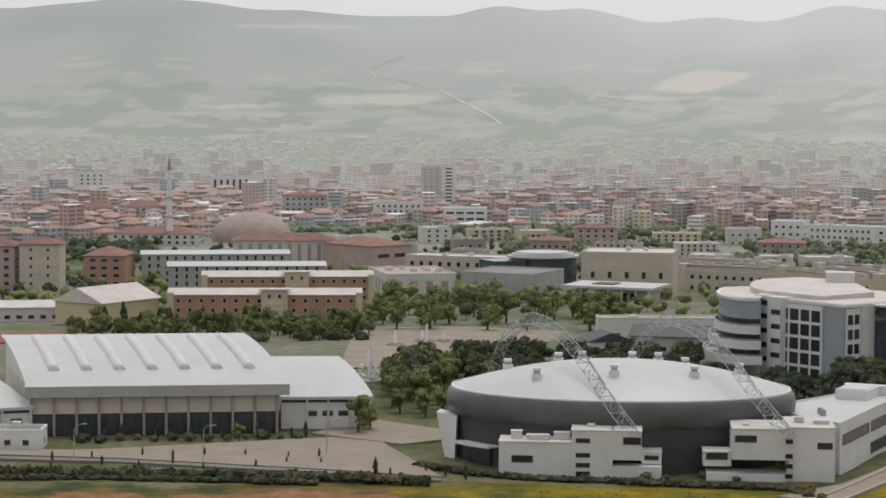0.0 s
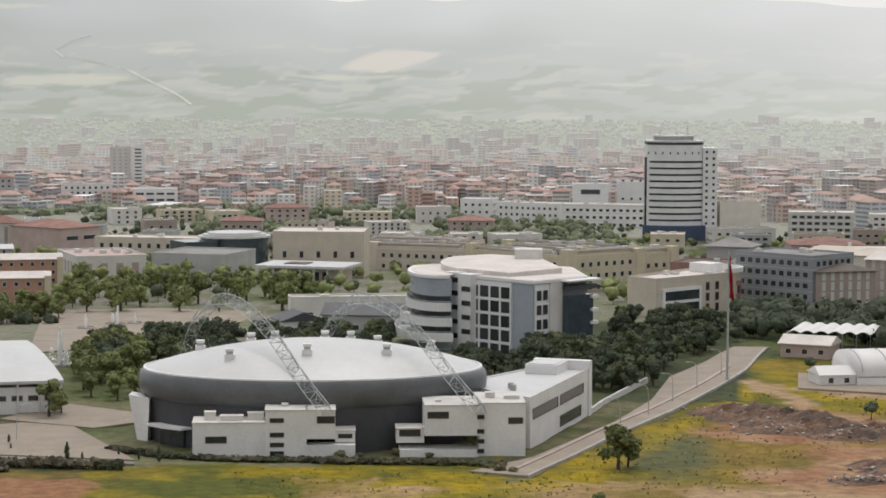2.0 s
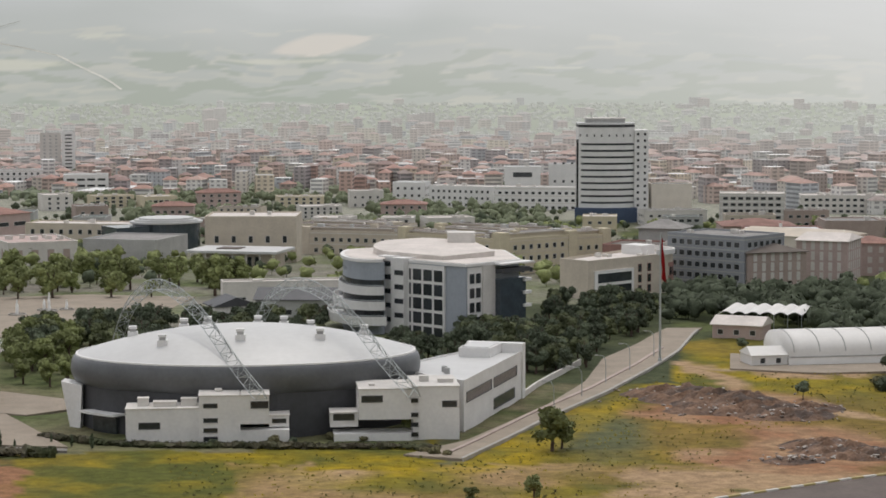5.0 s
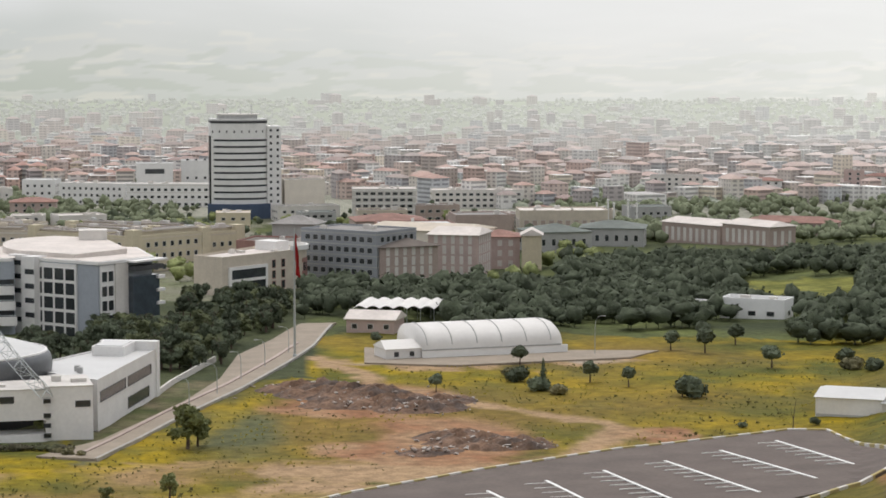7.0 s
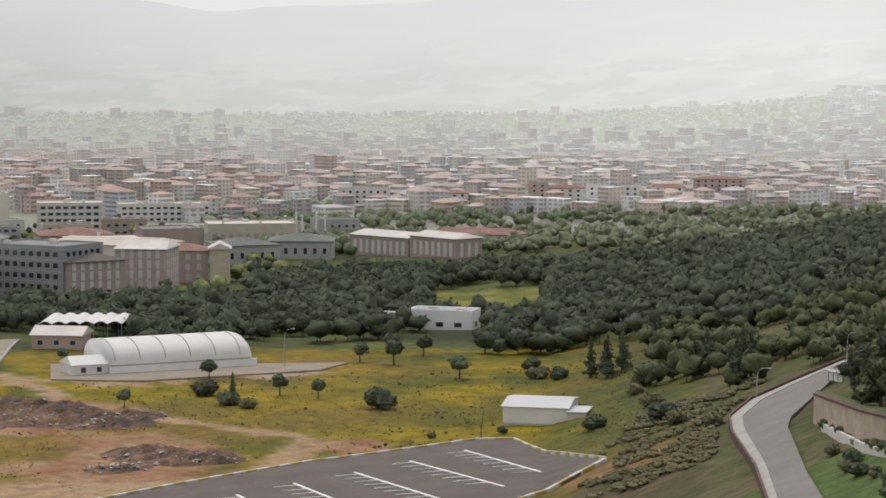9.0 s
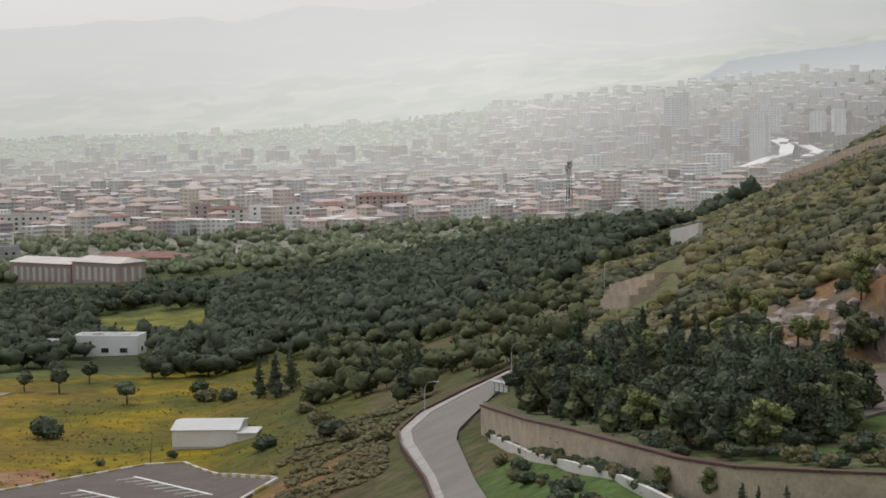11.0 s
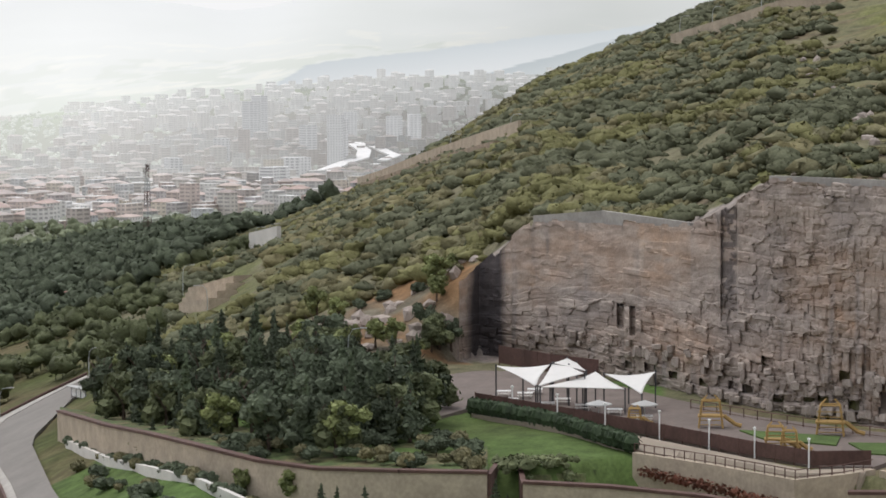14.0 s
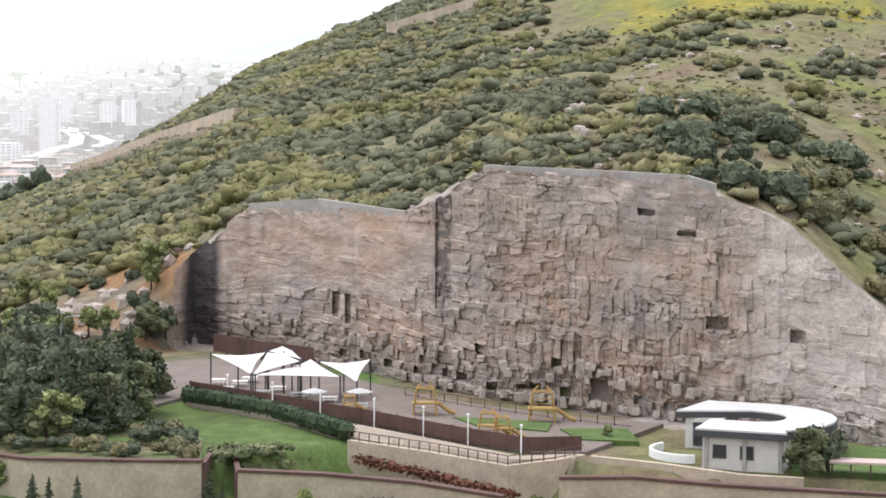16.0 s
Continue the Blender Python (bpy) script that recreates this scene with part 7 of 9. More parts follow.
# pale wall along the arena road, and dark hedges before arena and yard
def hedge_row(name, label, line, h, wide, mat, seed):
    rnd = random.Random(seed)
    owner = thing(name, label, "hedge", Matrix.Identity(4))
    lots = []
    pts = line_points(line, wide * 0.9)
    for k, p in enumerate(pts):
        z = ground_z(p.x, p.y)
        r = wide * rnd.uniform(0.6, 1.1)
        lots.append(blob((p.x, p.y + rnd.uniform(-0.5, 0.5), z + h * 0.4), r, h * rnd.uniform(0.4, 0.9), rnd, 7, 4, 0.4))
        lots.append(grow((p.x, p.y, z + h * 0.5), r * 1.2, 22, wide * 0.22, rnd, h * 0.6 / r, 0.7))
        if k % 9 == 8 or k == len(pts) - 1:
            v, f = join(lots)
            mesh_part("bramble_clump", v, f, mat, owner)
            lots = []


BRAMBLE = material("bramble", (0.085, 0.075, 0.05), 0.95, vary=0.4, size=5, fine=0.55, second=(0.055, 0.065, 0.03), second_size=9, bump=0.35)
hedge_row("hedge", "rough brown hedge in front of the arena", [(-0.6, 513), (0.8, 502), (2.0, 496), (5.6, 491), (8.0, 489), (9.2, 487)], 1.0, 1.5, BRAMBLE, 3)
hedge_row("hedge", "dark scrubby hedge along the field road", [(-13, 513), (-11, 508), (-6.8, 500), (-1.4, 490), (-0.4, 486)], 1.7, 1.8, BRAMBLE, 4)
hedge_row("hedge", "second dark scrubby hedge row beside the field", [(-13, 508), (-11, 503), (-6.8, 495.5), (-3.2, 488)], 0.9, 1.5, BRAMBLE, 5)


def make_shelter():
    """A small open stop shelter beside the hill road."""
    m, w = frame_of(spot(36.02, 449), spot(36.36, 444))
    ob = thing("stop_shelter", "small dark steel shelter with pale panels by the hill road", "shelter", m)
    for k in range(4):
        bm = bmesh.new()
        x = w * k / 3
        box(bm, x - 0.08, -0.08, -0.6, x + 0.08, 0.08, 2.6)
        part("post", bm, DARKCLAD, ob)
    for k in range(3):
        bm = bmesh.new()
        box(bm, w * k / 3 + 0.12, -0.03, 0.7, w * (k + 1) / 3 - 0.12, 0.03, 2.2)
        part("panel", bm, WHITEPAINT, ob)
    bm = bmesh.new()
    box(bm, -0.3, -1.2, 2.6, w + 0.3, 0.5, 2.78)
    part("roof", bm, GREYWALL, ob)


make_shelter()
house("tiled_cottage", "low cottage with red tile roof among the pines", 35.95, 700, 36.9, 690, 12, 4.5, PINK, ROOFTILE, 1, (1.6, 1.4), 5, "hip", 2.6)
# ---- trees ----
def tree(name, label, mat, kind, seed, h, r, leaves=240, size=0.55):
    """A tree with a tapered trunk, limbs and a crown of many small sprays; built at the origin."""
    rnd = random.Random(seed)
    ob = thing(name, label, "tree", Matrix.Identity(4))
    bm = bmesh.new()
    trunk_h = {"round": 0.42, "tall": 0.9, "leafy": 0.42, "cypress": 0.3, "bush": 0.2}[kind] * h
    tr = 0.035 * h
    tube(bm, [(0, 0, -1.0), (0.1, 0, trunk_h * 0.4), (0, 0.1, trunk_h)], [tr * 1.3, tr, tr * 0.5], 6)
    if kind in ("round", "leafy"):
        for k in range(4):
            th = k * 1.57 + rnd.random()
            tube(bm, [(0, 0, trunk_h * 0.85), (r * 0.35 * math.cos(th), r * 0.35 * math.sin(th), trunk_h + 0.18 * h), (r * 0.6 * math.cos(th), r * 0.6 * math.sin(th), trunk_h + 0.3 * h)], [tr * 0.5, tr * 0.35, tr * 0.12], 4)
    part("trunk", bm, BARK, ob)
    lots = []
    if kind == "round":
        for _ in range(7):
            th, q = rnd.uniform(0, 6.28), rnd.uniform(0.0, 0.5) * r
            c = (q * math.cos(th), q * math.sin(th), h * 0.66 + rnd.uniform(-0.10, 0.12) * h)
            lots.append(blob(c, r * 0.58, r * 0.44, rnd, 9, 6, 0.3))
            lots.append(grow(c, r * 0.74, leaves // 7, size, rnd, 0.75, 0.75))
    elif kind == "tall":
        for k in range(10):
            f = k / 9
            z = h * (0.12 + 0.84 * f)
            rr = r * (1.0 - 0.86 * f) * rnd.uniform(0.8, 1.15)
            lots.append(blob((0, 0, z), rr * 0.5, h * 0.07, rnd, 8, 4, 0.35))
            for j in range(4):
                th = rnd.uniform(0, 6.28)
                c = (0.55 * rr * math.cos(th), 0.55 * rr * math.sin(th), z - 0.02 * h + rnd.uniform(-0.02, 0.02) * h)
                lots.append(grow(c, rr * 0.55, max(4, int(leaves * (1.1 - f) / 24)), size, rnd, 0.4, 0.3))
    elif kind == "cypress":
        for k in range(7):
            f = k / 6
            c = (rnd.uniform(-0.1, 0.1) * r, rnd.uniform(-0.1, 0.1) * r, h * (0.1 + 0.82 * f))
            rr = r * math.sin(math.pi * (0.25 + 0.70 * f))
            lots.append(blob(c, rr * 0.75, h * 0.1, rnd, 8, 4, 0.3))
            lots.append(grow(c, rr, leaves // 7, size, rnd, 1.2, 0.7))
    elif kind == "bush":
        for _ in range(5):
            c = (rnd.uniform(-0.5, 0.5) * r, rnd.uniform(-0.5, 0.5) * r, h * rnd.uniform(0.3, 0.55))
            lots.append(blob(c, r * 0.55, h * 0.38, rnd, 9, 5, 0.35))
            lots.append(grow(c, r * 0.72, leaves // 5, size, rnd, 0.7, 0.75))
    else:
        for _ in range(13):
            th, q = rnd.uniform(0, 6.28), rnd.uniform(0.1, 0.72) * r
            c = (q * math.cos(th), q * math.sin(th), h * rnd.uniform(0.26, 0.9) * (1 - 0.22 * q / r))
            rr = r * rnd.uniform(0.24, 0.36)
            lots.append(blob(c, rr, rr * 0.8, rnd, 9, 5, 0.38))
            lots.append(grow(c, rr * 1.5, leaves // 13, size, rnd, 0.8, 0.55))
    v, f = join(lots)
    mesh_part("crown", v, f, mat, ob)
    return ob


PROTOS = {}


def plant(kind, az, d, scale=1.0, turn=0.0, up=0.0):
    """Sets a tree of a kind on the ground; the first of a kind is the built one, the others are copies."""
    variants = {
        "round": [("pine_tree", "round-crowned dark pine on a short trunk", PINE, "round", 31, 5.2, 2.5), ("pine_tree", "round-crowned dark pine on a short trunk", PINE, "round", 32, 5.6, 2.3)],
        "tall": [("conifer", "tall dark conifer with uneven tiers", CYPRESS, "tall", 33, 10.0, 2.6), ("conifer", "tall dark conifer with uneven tiers", PINE, "tall", 43, 8.6, 2.3), ("conifer", "tall dark conifer with uneven tiers", PINE, "tall", 34, 9.0, 3.2)],
        "big": [("pine_tree", "broad mature pine with dense dark crown", PINE, "leafy", 35, 9.5, 4.2), ("pine_tree", "broad mature pine with dense dark crown", PINE, "leafy", 45, 10.5, 3.8), ("broadleaf_tree", "broad mature tree with mid-green crown", MIDGREEN, "leafy", 36, 8.5, 4.4)],
        "leafy": [("leafy_tree", "young broadleaf tree in fresh spring green", LEAFY, "leafy", 37, 8.0, 3.6), ("leafy_tree", "young broadleaf tree in fresh spring green", LEAFY, "leafy", 47, 9.0, 3.3), ("leafy_tree", "young broadleaf tree in fresh spring green", LEAFY, "leafy", 38, 7.0, 3.0)],
        "cypress": [("cypress", "narrow dark green cypress tree", CYPRESS, "cypress", 39, 7.0, 1.3)],
        "bush": [("bush", "rounded dark green bush by itself", PINE, "bush", 40, 2.6, 2.2), ("bush", "rounded olive-green bush on the verge", SHRUB, "bush", 41, 2.2, 2.0)],
    }[kind]
    k = int(az * 37 + d) % len(variants)
    p = spot(az, d, up)
    m = Matrix.Translation(p) @ Matrix.Rotation(turn or (az * 13.7 + d) % 6.28, 4, "Z") @ Matrix.Diagonal((scale, scale, scale * (0.9 + 0.2 * ((az * 7.3 + d * 0.31) % 1)), 1))
    if (kind, k) not in PROTOS:
        v = variants[k]
        ob = tree(*v, leaves=800 if kind in ("big", "leafy", "tall") else 420, size=0.42 if kind in ("big", "leafy") else 0.34)
        ob.matrix_basis = m
        PROTOS[(kind, k)] = ob
        return ob
    src = PROTOS[(kind, k)]
    ob = copy_thing(src, Matrix.Identity(4))
    ob.matrix_basis = m
    return ob


# single trees on the field
for az, d, s in ((18.41, 568, 0.85), (20.52, 621, 1.0), (22.28, 587, 1.0), (24.6, 563, 0.8), (23.25, 581, 0.85), (25.15, 649, 1.25), (26.80, 618, 1.2), (16.9, 660, 0.7), (24.3, 655, 1.1), (25.9, 670, 1.1)):
    plant("round", az, d, s)
for az, d, s in ((20.45, 588, 1.5), (20.25, 596, 1.2), (21.0, 571, 1.4), (21.45, 566, 1.3), (24.85, 563, 1.9), (28.75, 618, 1.6), (29.3, 612, 1.2), (31.4, 558, 1.4), (31.66, 512, 1.4), (31.2, 545, 1.2), (30.2, 505, 1.3), (33.2, 445, 1.3), (28.6, 640, 1.3), (27.9, 520, 0.6), (32.3, 470, 1.4), (31.9, 486, 1.5), (26.1, 515, 0.5)):
    plant("bush", az, d, s)
plant("tall", 21.1, 573, 0.75)
for az, d, s in ((30.52, 592, 1.25), (30.1, 600, 1.0), (30.9, 600, 1.1), (33.0, 560, 1.1), (32.7, 545, 0.95), (33.75, 505, 1.25), (34.1, 520, 1.2), (33.9, 540, 1.0), (31.8, 640, 1.1), (28.4, 690, 1.0)):
    plant("tall", az, d, s)
plant("leafy", 12.15, 486, 1.5)
plant("leafy", 12.4, 490, 0.9)
for az, d, s in ((10.1, 421, 0.5), (11.7, 421, 0.6), (8.55, 508, 0.55)):
    plant("leafy", az, d, s)
for az, d, s in ((9.19, 479, 0.8), (8.9, 482, 0.6), (5.15, 497, 0.8), (6.6, 503, 0.7), (6.9, 502, 0.6), (9.5, 478, 0.6), (5.6, 497, 0.5), (7.4, 500, 0.5), (3.6, 497, 0.5)):
    plant("bush", az, d, s)
for az, d, s in ((-1.67, 502, 0.55), (-1.3, 499, 0.3), (0.1, 500, 0.35), (-0.4, 505, 0.3), (0.6, 496, 0.5)):
    plant("cypress", az, d, s)
rnd = random.Random(77)
for i in range(15):
    plant("cypress", -9.3 + i * 0.42 + rnd.uniform(-0.1, 0.1), 557 + rnd.uniform(-2, 2), rnd.uniform(0.4, 0.62))
for i in range(13):
    plant("bush", -9.0 + i * 0.45, 555 + rnd.uniform(-2, 2), rnd.uniform(0.45, 0.8))
for i in range(16):
    plant("cypress", -9.6 + (i % 8) * 0.95 + rnd.uniform(-0.2, 0.2), 515 + (i // 8) * 14 + rnd.uniform(-4, 4), rnd.uniform(0.22, 0.34))
plant("leafy", -5.1, 553, 0.55)
plant("leafy", -2.1, 565, 1.1)
plant("leafy", -1.8, 570, 0.8)
# trees on the plaza and round the campus
for k in range(46):
    plant("leafy", rnd.choice((-1.4, 0.0, 1.3, 2.1, 3.6, 4.3)) + rnd.gauss(0, 0.28), rnd.uniform(850, 960), rnd.uniform(0.9, 1.8))
for k in range(64):
    plant("leafy", rnd.uniform(-9.4, -1.6), rnd.uniform(806, 862), rnd.uniform(0.75, 1.15))
for k in range(40):
    plant("bush", rnd.uniform(-9.4, -1.6), rnd.uniform(800, 862), rnd.uniform(1.0, 1.7))
for k in range(34):
    plant("leafy", rnd.uniform(-1.35, 0.2), rnd.uniform(590, 690), rnd.uniform(0.8, 1.3))
for k in range(12):
    plant("cypress", rnd.uniform(-9, -4.5), rnd.uniform(835, 866), rnd.uniform(0.9, 1.4))
for k in range(60):
    plant("big", rnd.uniform(-0.9, 2.4), rnd.uniform(650, 715), rnd.uniform(0.85, 1.15))
for k in range(46):
    plant("big", rnd.uniform(2.0, 6.4), rnd.uniform(652, 732), rnd.uniform(0.85, 1.15))
for k in range(26):
    plant("big", rnd.uniform(7.7, 9.95), rnd.uniform(618, 664), rnd.uniform(0.6, 0.85))
for k in range(175):
    a = rnd.uniform(9.9, 14.6)
    lo = float(np.interp(a, [9.9, 10.6, 10.7, 12.4, 13.0, 13.5, 14.3, 14.6], [655, 655, 602, 612, 618, 664, 696, 706]))
    plant("big", a, rnd.uniform(lo, 690 if a < 11.9 else 800), rnd.uniform(0.75, 1.0) if a < 11.4 else rnd.uniform(0.65, 1.0))
# pines on the bend of the hill road
for k in range(185):
    a = rnd.uniform(36.6, 45.0)
    lo, hi = np.interp(a, [36.6, 38.5, 40.5, 42.5, 44.2, 45.2], [390, 330, 296, 284, 284, 304]), np.interp(a, [36.6, 39, 42, 45.2], [470, 420, 375, 318])
    plant(rnd.choice(("big", "tall", "big", "leafy" if rnd.random() < 0.25 else "tall")), a, rnd.uniform(lo, hi), rnd.uniform(0.7, 1.15))
plant("big", 61.5, 262, 0.78)
plant("big", 62.1, 263, 0.70)
for k in range(60):
    az = rnd.uniform(57.5, 66)
    plant("bush", az, float(np.interp(az, RAY_AZ, KD[3])) + rnd.uniform(4, 75), rnd.uniform(0.7, 1.7))
for az, d, s in ((42.2, 262, 0.55), (43.3, 262, 0.5), (42.6, 260, 0.45), (46.6, 262, 0.45), (46.9, 258, 0.4), (38.0, 330, 0.5)):
    plant("tall", az, d, s)
for az, d, s in ((45.2, 376, 0.75), (45.5, 378, 0.6), (45.0, 374, 0.6), (44.9, 380, 0.7)):
    plant("big", az, d, s)
for az, d, s in ((44.1, 374, 0.6), (43.6, 378, 0.7), (43.0, 380, 0.6), (42.4, 384, 0.6), (44.6, 368, 0.5), (49.0, 255, 0.35), (56.6, 284, 0.3), (41.5, 278, 0.55), (40.2, 286, 0.6), (37.6, 330, 0.4)):
    plant("leafy", az, d, s)


rnd = random.Random(303)
for k in range(22):
    az = rnd.uniform(41.6, 45.9)
    plant(rnd.choice(("bush", "bush", "leafy")), az, rnd.uniform(374, 420), rnd.uniform(0.4, 0.8))


def forest(name, label, spots, mat, seed, leaves=24, low=False):
    """A mass of trees too many to count, joined: uneven lobes and leaf sprays on short trunks."""
    rnd = random.Random(seed)
    lots = []
    for x, y, r, h in spots:
        z = ground_z(x, y)
        c = (x + rnd.uniform(-0.2, 0.2) * r, y + rnd.uniform(-0.2, 0.2) * r, z + h * (0.25 if low else rnd.uniform(0.52, 0.66)))
        lots.append(blob(c, r * rnd.uniform(0.7, 0.95), h * rnd.uniform(0.28, 0.40), rnd, 8, 5, 0.42))
        lots.append(grow((x, y, z + h * (0.3 if low else 0.62)), r * 1.05, leaves, r * 0.20, rnd, h * 0.42 / r, 0.75))
        if low:
            continue
        lots.append(([(x - 0.15, y, z - 1), (x + 0.15, y, z - 1), (x + 0.1, y, z + h * 0.5), (x - 0.1, y, z + h * 0.5), (x, y + 0.15, z - 1), (x, y + 0.1, z + h * 0.5)], [(0, 1, 2, 3), (1, 4, 5, 2), (4, 0, 3, 5)]))
    v, f = join(lots)
    return tagged(mesh_part(name, v, f, mat, smooth=True), label, "trees", kind="stuff")


def scatter(n, a0, a1, d0, d1, rmin, rmax, seed, ok=None, tall=1.7):
    rnd = random.Random(seed)
    out = []
    for _ in range(n * 6):
        if len(out) >= n:
            break
        a, d = rnd.uniform(a0, a1), math.sqrt(rnd.uniform(d0 * d0, d1 * d1))
        x, y = d * math.sin(radians(a)), d * math.cos(radians(a))
        if built_on(x, y) or (ok and not ok(a, d, x, y)):
            continue
        r = rnd.uniform(rmin, rmax)
        out.append((x, y, r, r * tall * rnd.uniform(0.85, 1.25)))
    return out


def belt_ok(a, d, x, y):
    if a < 21.5 and d > 850 + 20 * fbm(x, y, 40):
        return False
    if 25.2 < a < 27.4 and d < 738:
        return False
    if a < 18.7 and d < 740:
        return False
    if 26.0 < a < 29.0 and 775 < d < 905:
        return False
    return d > 672 + 30 * fbm(x, y, 60) + (20 if a < 25 else 0)


forest("pine_belt", "dense belt of dark pines below the campus", scatter(1500, 15.0, 34.5, 660, 985, 2.6, 4.6, 51, belt_ok), PINE, 61)
forest("pine_ridge", "dark pine wood climbing over the ridge", scatter(1100, 33.5, 42.5, 640, 1010, 2.6, 4.6, 52, lambda a, d, x, y: d > np.interp(a, [33, 37, 39, 42.5], [600, 650, 720, 800]) + 25 * fbm(x, y, 50)), PINE, 62)
forest("slope_trees", "scattered light and dark trees on the lower slope", scatter(260, 31.5, 40.5, 470, 680, 1.4, 3.4, 53, lambda a, d, x, y: fbm(x, y, 30) > -0.05 and not (38.2 < a < 40.9 and 470 < d < 645) and d > np.interp(a, [31, 35.5, 37, 40.5], [500, 500, 480, 450])), MIDGREEN, 63)
forest("campus_trees", "trees along the campus streets", scatter(700, -12.5, 22.5, 885, 1440, 2.2, 4.2, 54, lambda a, d, x, y: fbm(x, y, 70) > -0.1), LEAFY, 64, 16)
forest("campus_pines", "dark trees between the campus buildings", scatter(420, -12.5, 22.5, 885, 1700, 2.0, 4.0, 55, lambda a, d, x, y: fbm(x + 500, y, 60) > 0.0), PINE, 65, 16)
forest("park_trees", "green parkland trees between the pines and the town", scatter(1300, 21.5, 41, 1180, 1690, 2.6, 5.0, 56, lambda a, d, x, y: fbm(x, y, 90) > -0.25), PARK, 66, 14)
forest("avenue_trees", "green trees along the streets before the hospital", scatter(420, 1.5, 12.5, 1290, 1640, 2.6, 4.8, 60, lambda a, d, x, y: fbm(x + 80, y, 60) > -0.1), PARK, 70, 14)
forest("old_town_trees", "dark green trees round the tiled halls", scatter(110, -10.0, -7.0, 1400, 1580, 2.6, 4.6, 73), PINE, 71, 16)
forest("avenue_trees", "green row of trees before the hospital wings", scatter(240, -1.0, 13, 1640, 1760, 2.6, 4.6, 57), PARK, 67, 14)


forest("slope_brush", "dry olive-brown brush on the bank by the hill road", scatter(1500, 29.8, 34.4, 392, 520, 0.2, 1.0, 58, lambda a, d, x, y: fbm(x, y, 12) > -0.12 and d > np.interp(a, [29.8, 30.6, 31, 34.3], [400, 402, 395, 392]) and not (a < 30.7 and 425 < d < 452) and d < np.interp(a, [29.8, 30.6, 31.5, 33.4, 34.4], [430, 470, 510, 500, 520]) and not (33.3 < a and d < np.interp(a, [33.3, 33.8, 34.4], [455, 472, 484])), 1.2), SHRUB, 68, 16, True)
forest("hill_tufts", "low tufts and cushions among the rocks of the upper hill", scatter(1700, 52.5, 66, 312, 560, 0.25, 0.8, 59, lambda a, d, x, y: d > np.interp(a, RAY_AZ, KD[3]) + 3 and fbm(x, y, 9) > -0.15, 0.8), SHRUB, 69, 8, True)


# ---- scrub on the hill ----
def make_scrub():
    rnd = random.Random(91)
    lots = {"dark": [], "light": [], "fresh": []}
    n = 0
    for _ in range(90000):
        if n >= 12000:
            break
        a, d = rnd.uniform(38.3, 66.5), math.sqrt(rnd.uniform(300 ** 2, 900 ** 2))
        dc = float(np.interp(a, RAY_AZ, KD[3]))
        if d < dc + 4 or (a < 46.2 and d < np.interp(a, [38.3, 41, 44, 46.2], [470, 430, 425, 398])):
            continue
        if 38.4 < a < 40.9 and ((505 < d < 590 and a > 38.7) or (470 < d < 645 and rnd.random() < 0.6)):
            continue
        x, y = d * math.sin(radians(a)), d * math.cos(radians(a))
        dens = 0.80 + 1.1 * fbm(x, y, 26) + 0.4 * fbm(x + 300, y, 9)
        if a > 52:
            dens = dens - (a - 52) * 0.095 + 0.7 * fbm(x + 77, y, 16)
        if 55 < a < 64 and 545 < d < 640:
            dens -= 1.0
        if rnd.random() > dens:
            continue
        n += 1
        z = ground_z(x, y)
        r = rnd.choice((rnd.uniform(0.5, 1.2), rnd.uniform(0.9, 2.4), rnd.uniform(1.4, 2.9))) * (1.15 if a < 50 else 0.95)
        tone = fbm(x, y, 45) + 0.5 * fbm(x + 40, y + 90, 14) + rnd.uniform(-0.2, 0.2)
        lot = "dark" if tone < 0.0 else "light" if tone < 0.26 else "fresh"
        c = (x, y, z + r * 0.3)
        if d < 520:
            lots[lot].append(blob((x, y, z + r * 0.25), r * rnd.uniform(0.75, 1.1), r * 0.5, rnd, 9, 4, 0.45))
            lots[lot].append(grow(c, r * 1.2, 40, 0.30, rnd, 0.5, 0.7))
        else:
            lots[lot].append(blob((x, y, z + r * 0.25), r * 0.95, r * 0.5, rnd, 7, 4, 0.42))
            lots[lot].append(grow(c, r * 1.2, 14, 0.5, rnd, 0.5, 0.72))
    dark = material("dark_scrub", (0.122, 0.128, 0.080), 0.9, vary=0.25, size=9, fine=0.55, spec=0.1, bump=0.35)
    fresh = material("fresh_scrub", (0.165, 0.160, 0.072), 0.85, vary=0.25, size=6, fine=0.55, spec=0.1, bump=0.35)
    for lot, mt, lab in (("dark", dark, "dark green evergreen scrub on the hillside"), ("light", SHRUB, "olive and brownish scrub on the hillside"), ("fresh", fresh, "fresh yellow-green bushes on the hillside")):
        v, f = join(lots[lot])
        tagged(mesh_part("hill_scrub", v, f, mt, smooth=True), lab, "scrub", kind="stuff")


make_scrub()


